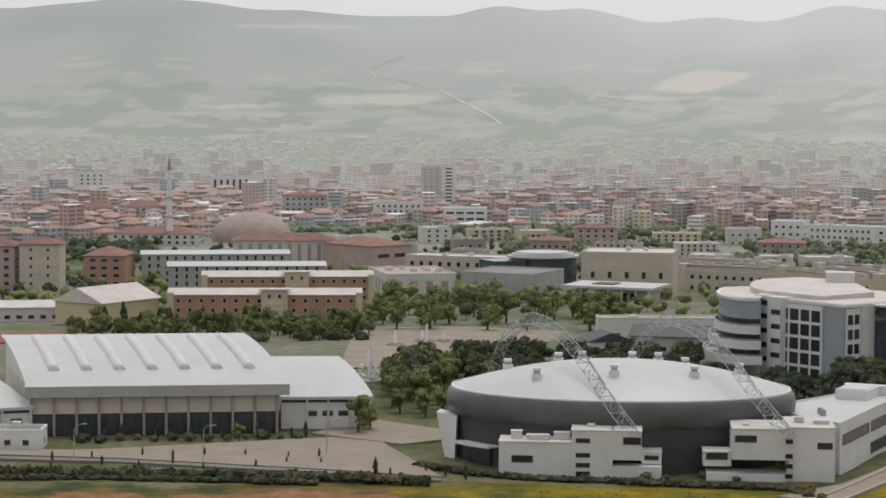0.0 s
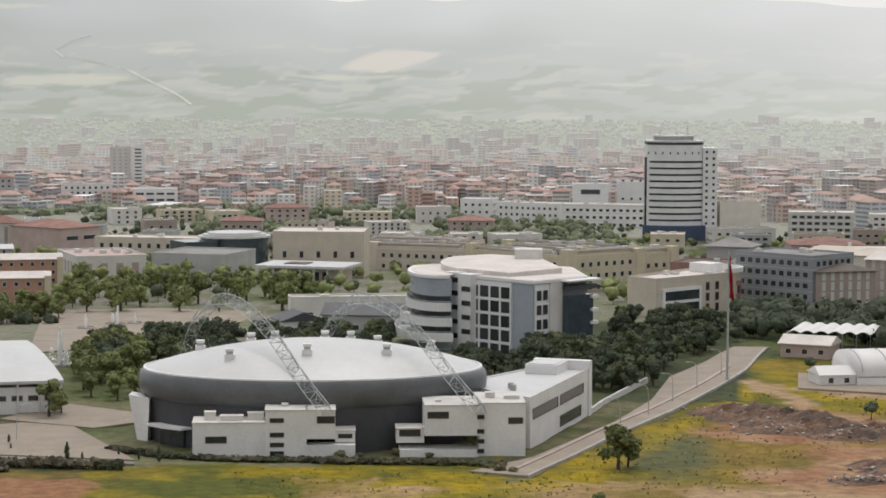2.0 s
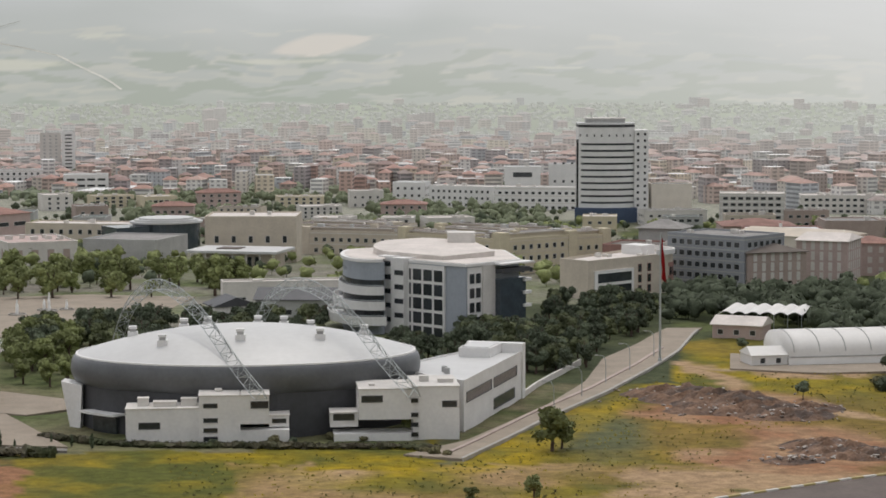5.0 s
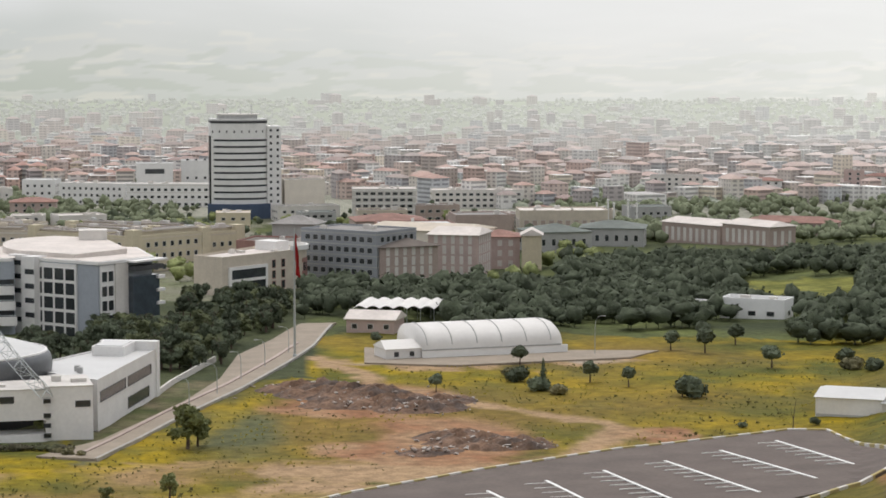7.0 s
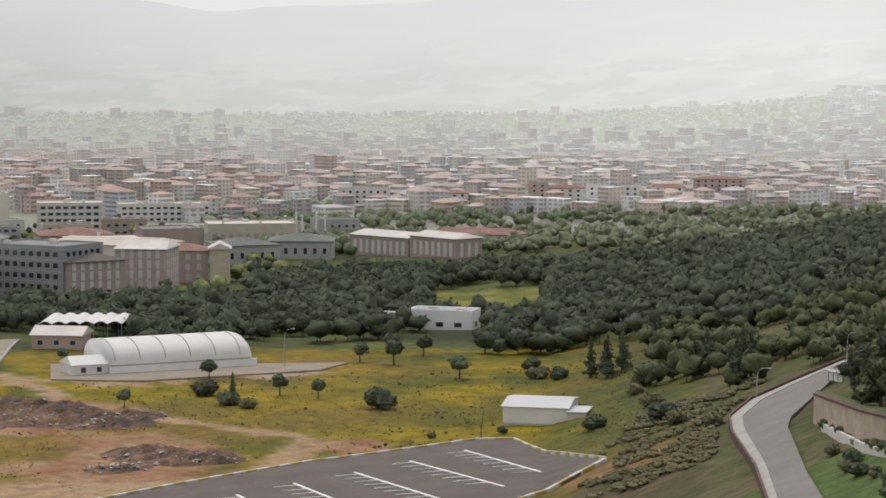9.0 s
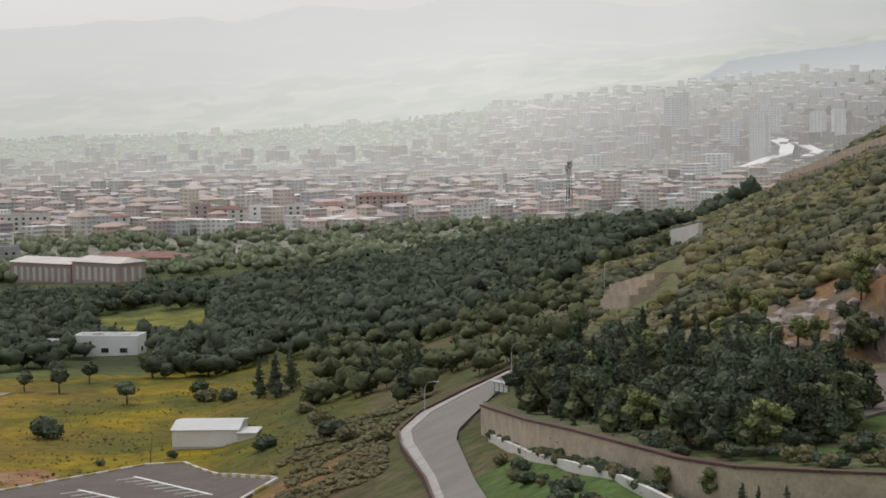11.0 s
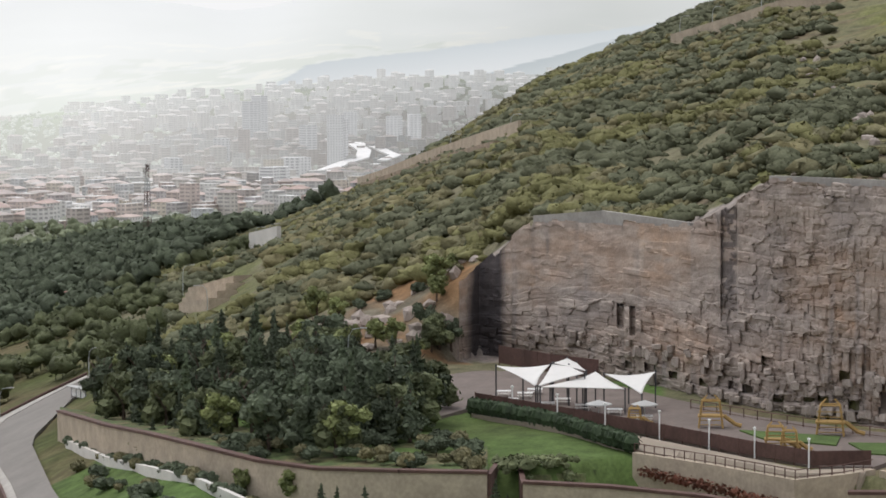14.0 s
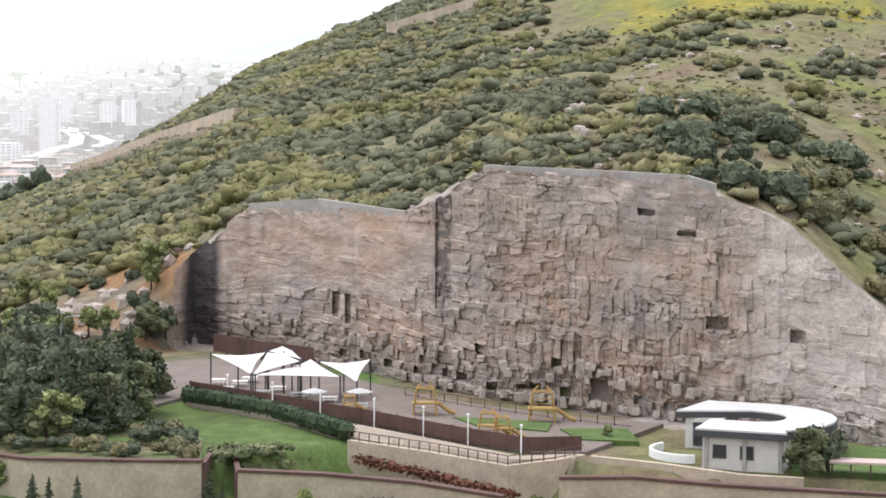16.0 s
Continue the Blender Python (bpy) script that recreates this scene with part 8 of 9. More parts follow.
def make_tufts():
    """Rough grass and flowering weeds on the field."""
    rnd = random.Random(13)
    weed = material("flowering_weeds", (0.34, 0.285, 0.045), 0.9, vary=0.3, size=12, fine=1.0, second=(0.26, 0.24, 0.08), second_size=14)
    leafy(weed, 0.4)
    herb = material("rough_herbs", (0.14, 0.14, 0.045), 0.9, vary=0.35, size=9, fine=0.8, second=(0.12, 0.105, 0.05), second_size=11)
    leafy(herb, 0.3)
    lots = {"yellow": [], "green": []}
    for _ in range(60000):
        if len(lots["yellow"]) + len(lots["green"]) > 3000:
            break
        a, d = rnd.uniform(2.5, 32), math.sqrt(rnd.uniform(400 ** 2, 660 ** 2))
        x, y = d * math.sin(radians(a)), d * math.cos(radians(a))
        far = np.interp(a, [2.5, 9, 10, 13.5, 15, 32], [486, 476, 470, 560, 610, 650])
        patch = fbm(x, y, 18)
        if d > far or (14 < a < 31 and d < np.interp(a, [14, 16.2, 23, 28.3, 31], [420, 430, 486, 516, 455])):
            continue
        if a > 13.5 and (on_line(a, d, TRACK) < 5 or (math.hypot((a - 18.6) / 2.5, (d - 487) / 42) < 0.9 or math.hypot((a - 16.7) / 2.2, (d - 558) / 26) < 1.0)):
            continue
        if 9 < a < 15.5 and d > np.interp(a, [9.9, 11.99, 13.56, 14.7, 15.34], [468, 524, 570, 617, 654]):
            continue
        lot = "yellow" if patch + rnd.uniform(-0.15, 0.15) > 0.02 else "green"
        if abs(patch) < 0.06 and rnd.random() < 0.6:
            continue
        s = rnd.uniform(0.18, 0.5) * (1.5 if lot == "green" and rnd.random() < 0.12 else 1.0)
        lots[lot].append(grow((x, y, ground_z(x, y) + 0.05), s, 6, s * 0.5, rnd, 0.5, 0.2))
    for lot, mt, lab in (("yellow", weed, "yellow flowering weeds and rough grass"), ("green", herb, "dark green rough herbs and low brambles")):
        v, f = join(lots[lot])
        tagged(mesh_part("weeds", v, f, mt), lab, "grass", kind="stuff")


make_tufts()
# ---- the quarry cliff ----
def cliff_foot(az):
    return float(np.interp(az, RAY_AZ, KD[2]))


def cliff_top(az):
    return float(ZC - np.interp(az, RAY_AZ, KZ[3]))


HOLES = [(49.95 + 0.62 * i + 0.15 * math.sin(i * 2.1), 2.6 - 0.05 * i + 0.3 * math.sin(i * 1.7), 0.55 + 0.2 * abs(math.sin(i * 3.3)), 0.6) for i in range(16)]
HOLES += [(53.4, 6.9, 0.8, 0.7), (55.3, 5.9, 0.7, 0.8), (59.3, 13.6, 1.4, 0.8), (61.3, 12.6, 1.0, 0.8), (49.75, 9.8, 0.5, 1.9), (50.05, 9.4, 0.5, 2.2), (56.4, 3.0, 1.2, 1.4), (57.5, 27.5, 1.1, 0.4), (50.5, 2.9, 0.9, 0.7), (58.5, 25.0, 1.2, 0.3)]


def hash01(i, j, k):
    v = np.sin(i * 12.9898 + j * 78.233 + k * 37.719) * 43758.5453
    return v - np.floor(v)


def soft_noise(x, y, k, octaves=3):
    """Smooth noise about 0, between -1 and 1, for arrays."""
    out, amp, total = 0.0, 1.0, 0.0
    for o in range(octaves):
        i, j = np.floor(x), np.floor(y)
        a, b = x - i, y - j
        a, b = a * a * (3 - 2 * a), b * b * (3 - 2 * b)
        n = (hash01(i, j, k + o) * (1 - a) + hash01(i + 1, j, k + o) * a) * (1 - b) + (hash01(i, j + 1, k + o) * (1 - a) + hash01(i + 1, j + 1, k + o) * a) * b
        out, total = out + amp * (2 * n - 1), total + amp
        x, y, amp = x * 2.03 + 17, y * 2.03 + 5, amp * 0.5
    return out / total


def hewn(u, w, su, sw, k, slant=0.0):
    """Hewn blocks in uneven courses: height of each block with its own tilt, its joints, and a number of its own."""
    w = w + slant * u + 0.55 * sw * soft_noise(u / (su * 3.1), w / (sw * 3.3), k + 70, 2)
    row = np.floor(w / sw)
    step = su * (0.6 + 0.9 * hash01(row, row * 0.0, k + 3))
    x = (u + 0.4 * su * soft_noise(u / su / 2.2, w / sw / 1.7, k + 90, 2)) / step + 50 * hash01(row, row * 0.0, k)
    col = np.floor(x)
    fx, fy = x - col, w / sw - row
    own = hash01(col, row, k + 7)
    h = own + 0.7 * (hash01(col, row, k + 11) - 0.5) * (fx - 0.5) * 2 + 0.5 * (hash01(col, row, k + 13) - 0.3) * (fy - 0.5) * 2
    gap = np.minimum(np.minimum(fx, 1 - fx) * step, np.minimum(fy, 1 - fy) * sw)
    return h - 0.5, np.clip(1 - gap / 0.16, 0, 1), own


def make_cliff():
    az0, az1, nu, nv = 45.7, 66.0, 700, 190
    pale, dark_, warm, grey = (0.425, 0.365, 0.32), (0.055, 0.05, 0.055), (0.43, 0.30, 0.215), (0.31, 0.265, 0.24)
    az = np.linspace(az0, az1, nu + 1)[:, None] * np.ones((1, nv + 1))
    f = np.ones((nu + 1, 1)) * np.linspace(0, 1, nv + 1)[None]
    d0 = np.interp(az, RAY_AZ, KD[2])
    zb = ZC - 46.5
    u = np.radians(az) * 320.0
    notch = 0.9 * (hash01(np.floor(u / 2.6), 0 * u, 4) - 0.5) + 0.5 * (hash01(np.floor(u / 0.9), 0 * u, 5) - 0.5)
    zt = ZC - np.interp(az, RAY_AZ, KZ[3]) + 0.5 + notch * np.clip((60 - az) / 2, 0.2, 1)
    z = zb + (zt - zb) * f
    w = z - zb
    # worked and bare parts of the face
    worked = np.clip(0.55 + 1.3 * soft_noise(u / 16, w / 10, 11), 0.08, 1.0)
    worked = np.where((az < 51.7) & (w > 12), worked * 0.38, worked)
    worked = worked * np.clip(1.0 - (az - 58.6) * 0.28, 0.3, 1)
    ribs = np.clip(0.5 + 2.2 * soft_noise(u / 9, w / 7, 23), 0, 1) * np.clip((az - 50.5) / 2, 0.1, 1)
    foot = np.clip(1 - (w - 3.5) / 4.0, 0, 1)
    slant = 0.25 * np.round(3 * soft_noise(u / 14, w / 9, 31, 2)) / 2
    qa, ea, ta = hewn(u, w, 2.1, 1.7, 1, slant)
    qb, eb, tb = hewn(u, w, 1.25, 3.6, 2, -slant * 0.4)
    qc, ec, tc_ = hewn(u, w, 0.85, 0.7, 3, slant)
    qd, ed, td = hewn(u, w, 3.2, 0.8, 4, 0.05)
    out = worked * ((1 - ribs) * (0.95 * qa - 0.22 * ea) + ribs * (1.05 * qb - 0.30 * eb)) + 0.26 * worked * qc - 0.06 * ec * worked
    out += np.where((td > 0.90) & (tc_ > 0.2), 0.42, 0.0) * (0.5 + 0.5 * worked)
    out += foot * (0.6 * qa - 0.25 * ea + 0.3 * qc) + 1.1 * soft_noise(u / 13, w / 11, 3) + 0.45 * soft_noise(u / 3.2, w / 2.6, 8) + 0.14 * soft_noise(u / 0.8, w / 0.7, 6)
    out += (1 - f) * 2.2
    out -= np.where((np.abs(az - 52.45) < 0.2) & (f > 0.42), 0.9, 0.0)
    out -= np.where((az < 46.9) & (f > 0.05), np.clip(1 - np.abs(az - 46.45) / 0.45, 0, 1), 0.0)
    deep = np.zeros_like(u)
    for ha, hz, hw, hh in HOLES:
        deep = np.where((np.abs(az - ha) * radians(1) * d0 < hw) & (np.abs(w - hz) < hh), 2.0, deep)
    d = d0 - out + 0.2 + deep
    vs = np.stack([d * np.sin(np.radians(az)), d * np.cos(np.radians(az)), z], -1).reshape(-1, 3).tolist()

    def mixed(c, other, k):
        return c + (np.array(other) - c) * np.clip(k, 0, 1)[..., None]
    n1, n2 = soft_noise(u / 11, w / 7, 41), soft_noise(u / 3.5, w / 1.8, 51)
    c = np.ones(u.shape + (3,)) * np.array(grey)
    c = mixed(c, warm, 0.35 + 0.8 * n1 + np.where((f > 0.55) & (az < 51.5), 0.35, 0.0))
    c = mixed(c, pale, 0.35 + 0.6 * n2 + 0.35 * (ta - 0.5) + 0.25 * (tb - 0.5))
    c = mixed(c, (0.48, 0.435, 0.40), np.clip((az - 59.3) / 1.5, 0, 1) * 0.7)
    streak = soft_noise(u / 1.1, w / 14, 61)
    c = mixed(c, (0.24, 0.215, 0.205), np.clip(streak * 1.6 - 0.35, 0, 0.6))
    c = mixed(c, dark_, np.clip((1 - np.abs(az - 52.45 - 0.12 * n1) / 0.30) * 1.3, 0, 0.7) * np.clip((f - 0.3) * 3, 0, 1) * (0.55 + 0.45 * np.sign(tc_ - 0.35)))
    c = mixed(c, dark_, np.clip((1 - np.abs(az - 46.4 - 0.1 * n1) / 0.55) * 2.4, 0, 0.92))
    cols = np.concatenate([c, np.ones(u.shape + (1,))], -1)
    w = nv + 1
    fs = [(i * w + j, (i + 1) * w + j, (i + 1) * w + j + 1, i * w + j + 1) for i in range(nu) for j in range(nv)]
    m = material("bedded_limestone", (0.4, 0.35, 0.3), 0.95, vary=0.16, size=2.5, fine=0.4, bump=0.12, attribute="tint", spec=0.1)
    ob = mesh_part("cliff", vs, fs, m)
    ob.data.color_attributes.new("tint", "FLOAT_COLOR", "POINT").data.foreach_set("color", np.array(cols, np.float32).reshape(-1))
    tagged(ob, "sculpted quarry cliff of bedded pinkish-grey limestone", "cliff", kind="structure")
    # blocks proud of the face and fallen at its foot
    rnd = random.Random(5)
    protos = []
    for k in range(6):
        bm = bmesh.new()
        bmesh.ops.create_cube(bm, size=1.0)
        bmesh.ops.bevel(bm, geom=bm.edges[:], offset=0.12, segments=1, affect="EDGES")
        for v in bm.verts:
            v.co += Vector((rnd.uniform(-0.09, 0.09), rnd.uniform(-0.09, 0.09), rnd.uniform(-0.09, 0.09)))
        me = bpy.data.meshes.new("rock_block")
        bm.to_mesh(me)
        bm.free()
        me.materials.append(STONE_BLOCK)
        protos.append(me)
    for k in range(150):
        az = rnd.uniform(47.2, 61.5)
        d = cliff_foot(az)
        w_ = rnd.choice((rnd.uniform(0.2, 0.9), rnd.uniform(3.6, 6.0)))
        lean = 2.2 * (1 - w_ / (cliff_top(az) - ZC + 46.5))
        p = Vector(((d - lean - 0.35) * math.sin(radians(az)), (d - lean - 0.35) * math.cos(radians(az)), ZC - 46 + w_))
        st = new("rock_block", rnd.choice(protos))
        st.parent = ob
        sx, sy, sz = rnd.uniform(0.5, 1.3), rnd.uniform(1.4, 2.0), rnd.uniform(0.6, 1.7)
        st.matrix_basis = Matrix.Translation(p) @ Matrix.Rotation(-radians(az) + rnd.uniform(-0.3, 0.3), 4, "Z") @ Matrix.Rotation(rnd.uniform(-0.15, 0.15), 4, "Y") @ Matrix.Diagonal((sx, sy, sz, 1))


STONE_BLOCK = material("limestone_block", (0.36, 0.31, 0.275), 0.95, vary=0.2, size=1.5, fine=0.3, bump=0.06, per_object=0.22, spec=0.1)
make_cliff()


def wall_run(name, line, h, mat, label, thick=0.6, zs=None, cap=None, category="wall", sink=2.0):
    """An upright wall along (azimuth, distance) knots, its top at ground + h, or at the drops given."""
    ps = []
    for k, q in enumerate(line):
        p = lay(*q)
        ps.append(Vector((p.x, p.y, (ZC - zs[k]) if zs else p.z + h)))
    bm = bmesh.new()
    rows = []
    for k, p in enumerate(ps):
        t = (ps[min(k + 1, len(ps) - 1)] - ps[max(k - 1, 0)]).normalized()
        n = Vector((-t.y, t.x, 0)).normalized() * thick / 2
        g = ground_z(p.x, p.y) - sink
        rows.append([bm.verts.new(c) for c in ((p.x - n.x, p.y - n.y, g), (p.x - n.x, p.y - n.y, p.z), (p.x + n.x, p.y + n.y, p.z), (p.x + n.x, p.y + n.y, g))])
    for a, b in zip(rows, rows[1:]):
        for k in range(3):
            bm.faces.new((a[k], b[k], b[k + 1], a[k + 1]))
    bm.faces.new(rows[0][::-1]), bm.faces.new(rows[-1])
    bmesh.ops.recalc_face_normals(bm, faces=bm.faces)
    ob = tagged(part(name, bm, mat), label, category, kind="structure")
    if cap:
        bm = bmesh.new()
        for p, q in zip(ps, ps[1:]):
            d = q - p
            box(bm, -0.02, -thick * 0.7, 0.0, d.length + 0.02, thick * 0.7, 0.35, m=Matrix.Translation(p) @ d.to_track_quat("X", "Z").to_matrix().to_4x4())
        part("coping", bm, cap, ob, "rust-brown planted coping")
    return ob


wall_run("cliff_parapet", [(53.45, 326.5), (55, 319), (57, 312), (58.5, 307.5), (59.2, 306)], 0.9, CONCRETE, "low concrete parapet along the top of the cliff", zs=[13.7, 13.7, 13.8, 14.0, 15.0])
wall_run("cliff_parapet", [(47.6, 378), (49.3, 364), (51.5, 343)], 0.6, CONCRETE, "pale concrete edge on the lower cliff top", zs=[22.4, 20.8, 21.4])


# ---- the hill road with its walls ----
wall_run("road_wall", [(9.49, 527), (10.4, 541), (11.42, 566), (11.75, 583), (12.3, 606), (12.86, 630)], 1.3, OFFWHITE, "pale curving wall along the arena road", thick=0.5)
band("hill_road", [(34.75, 300), (34.31, 358), (33.72, 420), (33.66, 447), (34.15, 466), (35.3, 473), (36.4, 478), (37.6, 488)], [(35.95, 300), (35.50, 334), (35.03, 398), (35.1, 412), (35.55, 428), (36.05, 448), (36.6, 464), (37.6, 476)], ROADGREY, 0.35, 60, 5, "pale worn concrete road winding down the hill", "road")
wall_run("road_parapet", [(34.70, 300), (34.24, 358), (33.64, 420), (33.58, 447), (34.1, 468), (35.3, 475), (36.4, 480)], 1.0, RUST, "low brown parapet along the outer bend", thick=0.4)
band("road_verge", [(34.72, 300), (34.26, 358), (33.67, 420), (33.61, 447), (34.12, 467), (35.3, 474), (36.4, 479)], [(34.95, 300), (34.5, 358), (33.95, 420), (33.9, 442), (34.4, 461), (35.35, 469.5), (36.4, 475)], CONCRETE, 0.5, 50, 1, "pale concrete shoulder of the hill road", "kerb")
WALL_TOP = [(35.72, 392), (36.86, 345), (37.9, 320), (39.25, 296), (40.67, 284), (42.1, 274), (44.2, 267), (46.4, 264.5)]
TOP_Z = [56.0, 51.6, 49.2, 47.4, 47.4, 46.8, 46.0, 45.8]
wall_run("retaining_wall", WALL_TOP, 4.0, STONEWALL, "cream stone retaining wall with brown planted top", zs=TOP_Z, cap=RUST, thick=0.9, sink=4)
wall_run("retaining_wall", [(47.3, 262.5), (49.5, 261.5), (51.8, 259), (54.0, 255)], 3.0, STONEWALL, "second length of cream retaining wall below the terrace", zs=[46.6, 46.9, 47.4, 48.2], cap=RUST, thick=0.9, sink=4)
wall_run("retaining_wall", [(55.4, 252), (57.3, 252), (59.4, 251), (66, 250)], 3.0, STONEWALL, "cream retaining wall below the pavilion", zs=[45.4, 45.2, 45.6, 46.0], cap=RUST, thick=0.9, sink=4)
for _line, _zs in (([(46.42, 264.3), (46.7, 274)], [45.8, 45.7]), ([(46.7, 274), (47.2, 273.5)], [45.9, 46.2]), ([(47.2, 273.5), (47.32, 262.6)], [46.2, 46.6])):
    wall_run("stair_wall", _line, 3.0, RUST, "brown side wall of the stair recess between the walls", zs=_zs, thick=0.6, sink=4)
wall_run("flower_bed_wall", [(35.9, 378), (36.9, 334), (37.9, 309), (39.24, 287), (40.6, 276)], 1.0, OFFWHITE, "low white rubble edging of a planted strip", thick=0.7)


def make_bank(tops, drops, back, label):
    """Earth behind a retaining wall, from its top back to the slope."""
    vs, fs = [], []
    n, a0, a1 = 40, tops[0][0], tops[-1][0]
    for i in range(n + 1):
        az = a0 + (a1 - a0) * i / n
        d0 = float(np.interp(az, [q[0] for q in tops], [q[1] for q in tops]))
        z0 = ZC - float(np.interp(az, [q[0] for q in tops], drops))
        for j in range(13):
            f = j / 12
            d = d0 + 0.3 + back * f
            x, y = d * math.sin(radians(az)), d * math.cos(radians(az))
            vs.append((x, y, max(z0 * (1 - f) + (ground_z(x, y) - 1.2) * f, ground_z(x, y) - 1.2) - 0.1 + 0.5 * fbm(x, y, 6) * min(1, 3 * f)))
    fs = [(i * 13 + j, i * 13 + j + 1, (i + 1) * 13 + j + 1, (i + 1) * 13 + j) for i in range(n) for j in range(12)]
    tagged(mesh_part("bank", vs, fs, BANK_M, smooth=True), label, "bank", kind="structure")


BANK_M = material("bank_grass", (0.075, 0.105, 0.036), 0.95, vary=0.45, size=2.2, fine=0.5, bump=0.15, second=(0.115, 0.10, 0.05), second_size=5)
make_bank(WALL_TOP, TOP_Z, 60, "grassy bank above the retaining wall")
make_bank([(47.3, 262.5), (49.5, 261.5), (51.8, 259), (54.0, 255)], [46.6, 46.9, 47.4, 48.2], 14, "planted bank above the second retaining wall")
# planted strips in front of the wall
rnd = random.Random(17)
for k in range(26):
    f = k / 25
    az = 36.0 + 4.6 * f
    plant("bush", az, float(np.interp(az, [35.9, 36.9, 37.9, 39.24, 40.6], [380, 336, 311, 289, 278])) + rnd.uniform(-1, 2), rnd.uniform(0.35, 0.7))
for k in range(40):
    az = rnd.uniform(36.0, 42)
    plant("bush", az, float(np.interp(az, [36, 37, 39, 42], [360, 318, 276, 258])) - rnd.uniform(2, 22), rnd.uniform(0.35, 0.75))
for k in range(70):
    az = rnd.uniform(36.5, 46.2)
    plant("bush", az, float(np.interp(az, [q[0] for q in WALL_TOP], [q[1] for q in WALL_TOP])) + rnd.uniform(3, 22), rnd.uniform(0.35, 0.85), up=0.6)
# road up on the ridge, ledges and white wall
wall_run("ridge_wall", [(43.2, 790), (43.74, 750), (44.9, 690), (45.9, 640), (47.23, 570)], 4.6, STONEWALL, "pale masonry wall of the upper hill road", thick=0.8)
wall_run("ridge_bank", [(43.5, 768), (44.6, 697), (45.7, 640), (46.9, 574)], 1.2, TRACK_SOIL, "bare tan earth bank under the upper hill road", thick=7.0)
wall_run("ridge_wall", [(51.0, 705), (52.2, 684), (53.6, 668), (55, 662)], 3.2, STONEWALL, "pale wall of the upper hill road near the crest", thick=0.8)
wall_run("ledge_wall", [(40.5, 648), (41.2, 616)], 5.6, OFFWHITE, "white retaining wall on the shoulder of the hill", thick=1.2)
for k in range(4):
    wall_run("step_wall", [(38.95 + 0.07 * k, 544 + 11 * k), (39.7 + 0.2 * k, 521 + 9 * k)], 1.5, STONEWALL, "stepped pale terrace wall on the slope", thick=5.0)


def street_lamp(az, d, h, double=False, tilt=1.0):
    c = spot(az, d)
    ob = thing("street_lamp", "curved grey street lamp post", "lamp", Matrix.Translation(c) @ Matrix.Rotation(-radians(az), 4, "Z"), "hill street lamps")
    bm = bmesh.new()
    tube(bm, [(0, 0, -0.5), (0, 0, h * 0.6), (0.15 * tilt, 0, h * 0.85), (0.8 * tilt, 0, h * 0.98), (2.0 * tilt, 0, h)], [0.14, 0.11, 0.09, 0.07, 0.06], 6)
    part("post", bm, STEEL, ob)
    bm = bmesh.new()
    box(bm, min(2.0 * tilt, 3.0 * tilt), -0.2, h - 0.12, max(2.0 * tilt, 3.0 * tilt), 0.2, h + 0.08)
    part("lamp_head", bm, GREYWALL, ob)


for az, d, h, tl in ((34.25, 468, 6.5, 1), (36.45, 480, 6, 1), (47.0, 580, 7, 1), (45.5, 665, 7, 1), (44.5, 725, 7, 1), (43.5, 785, 7, 1), (52.0, 687, 8, 1), (53.2, 672, 8, 1), (51.2, 703, 8, 1), (40.6, 645, 7, 1), (40.95, 630, 7, 1), (38.8, 590, 8, 1), (39.4, 505, 7, -1), (42.9, 352, 8.5, 1), (12.2, 541, 7.5, -1), (12.9, 566, 7.5, -1), (13.5, 590, 7.5, -1), (14.1, 615, 7.5, -1), (14.7, 645, 7.5, -1), (22.4, 642, 11, 1), (-6.0, 523, 8, 1), (-2.9, 530, 8, 1), (-9.2, 528, 8, 1)):
    street_lamp(az, d, h, tilt=tl)


def make_mast():
    c = spot(37.95, 905)
    ob = thing("radio_mast", "red and white lattice radio mast with aerials", "mast", Matrix.Translation(c))
    H = 31.0
    for k in range(6):
        bm = bmesh.new()
        z0, z1 = H * k / 6 - (2 if k == 0 else 0), H * (k + 1) / 6
        for a in range(4):
            def leg(z):
                r = 1.9 - 1.3 * z / H
                return Vector((r * math.cos(a * 1.5708 + 0.78), r * math.sin(a * 1.5708 + 0.78), z))

            def leg2(z):
                r = 1.9 - 1.3 * z / H
                return Vector((r * math.cos((a + 1) * 1.5708 + 0.78), r * math.sin((a + 1) * 1.5708 + 0.78), z))
            tube(bm, [leg(z0), leg(z1)], 0.13, 4)
            n = 3
            for q in range(n):
                za, zb = z0 + (z1 - z0) * q / n, z0 + (z1 - z0) * (q + 1) / n
                tube(bm, [leg(za), leg2(zb)], 0.07, 3)
                tube(bm, [leg(zb), leg2(zb)], 0.06, 3)
        part("lattice_section", bm, RUST if k % 2 else STEEL, ob)
    for z, a in ((H - 1, 0.3), (H - 2.5, 2.2), (H - 4, 4.0), (H - 1, 5.0), (H * 0.6, 1.0)):
        bm = bmesh.new()
        box(bm, -0.25, -0.15, -1.3, 0.25, 0.15, 1.3, m=Matrix.Translation((1.3 * math.cos(a), 1.3 * math.sin(a), z)))
        part("aerial_panel", bm, OFFWHITE, ob)
    bm = bmesh.new()
    tube(bm, [(0, 0, H), (0, 0, H + 3)], 0.08, 4)
    part("spike", bm, STEEL, ob)


make_mast()
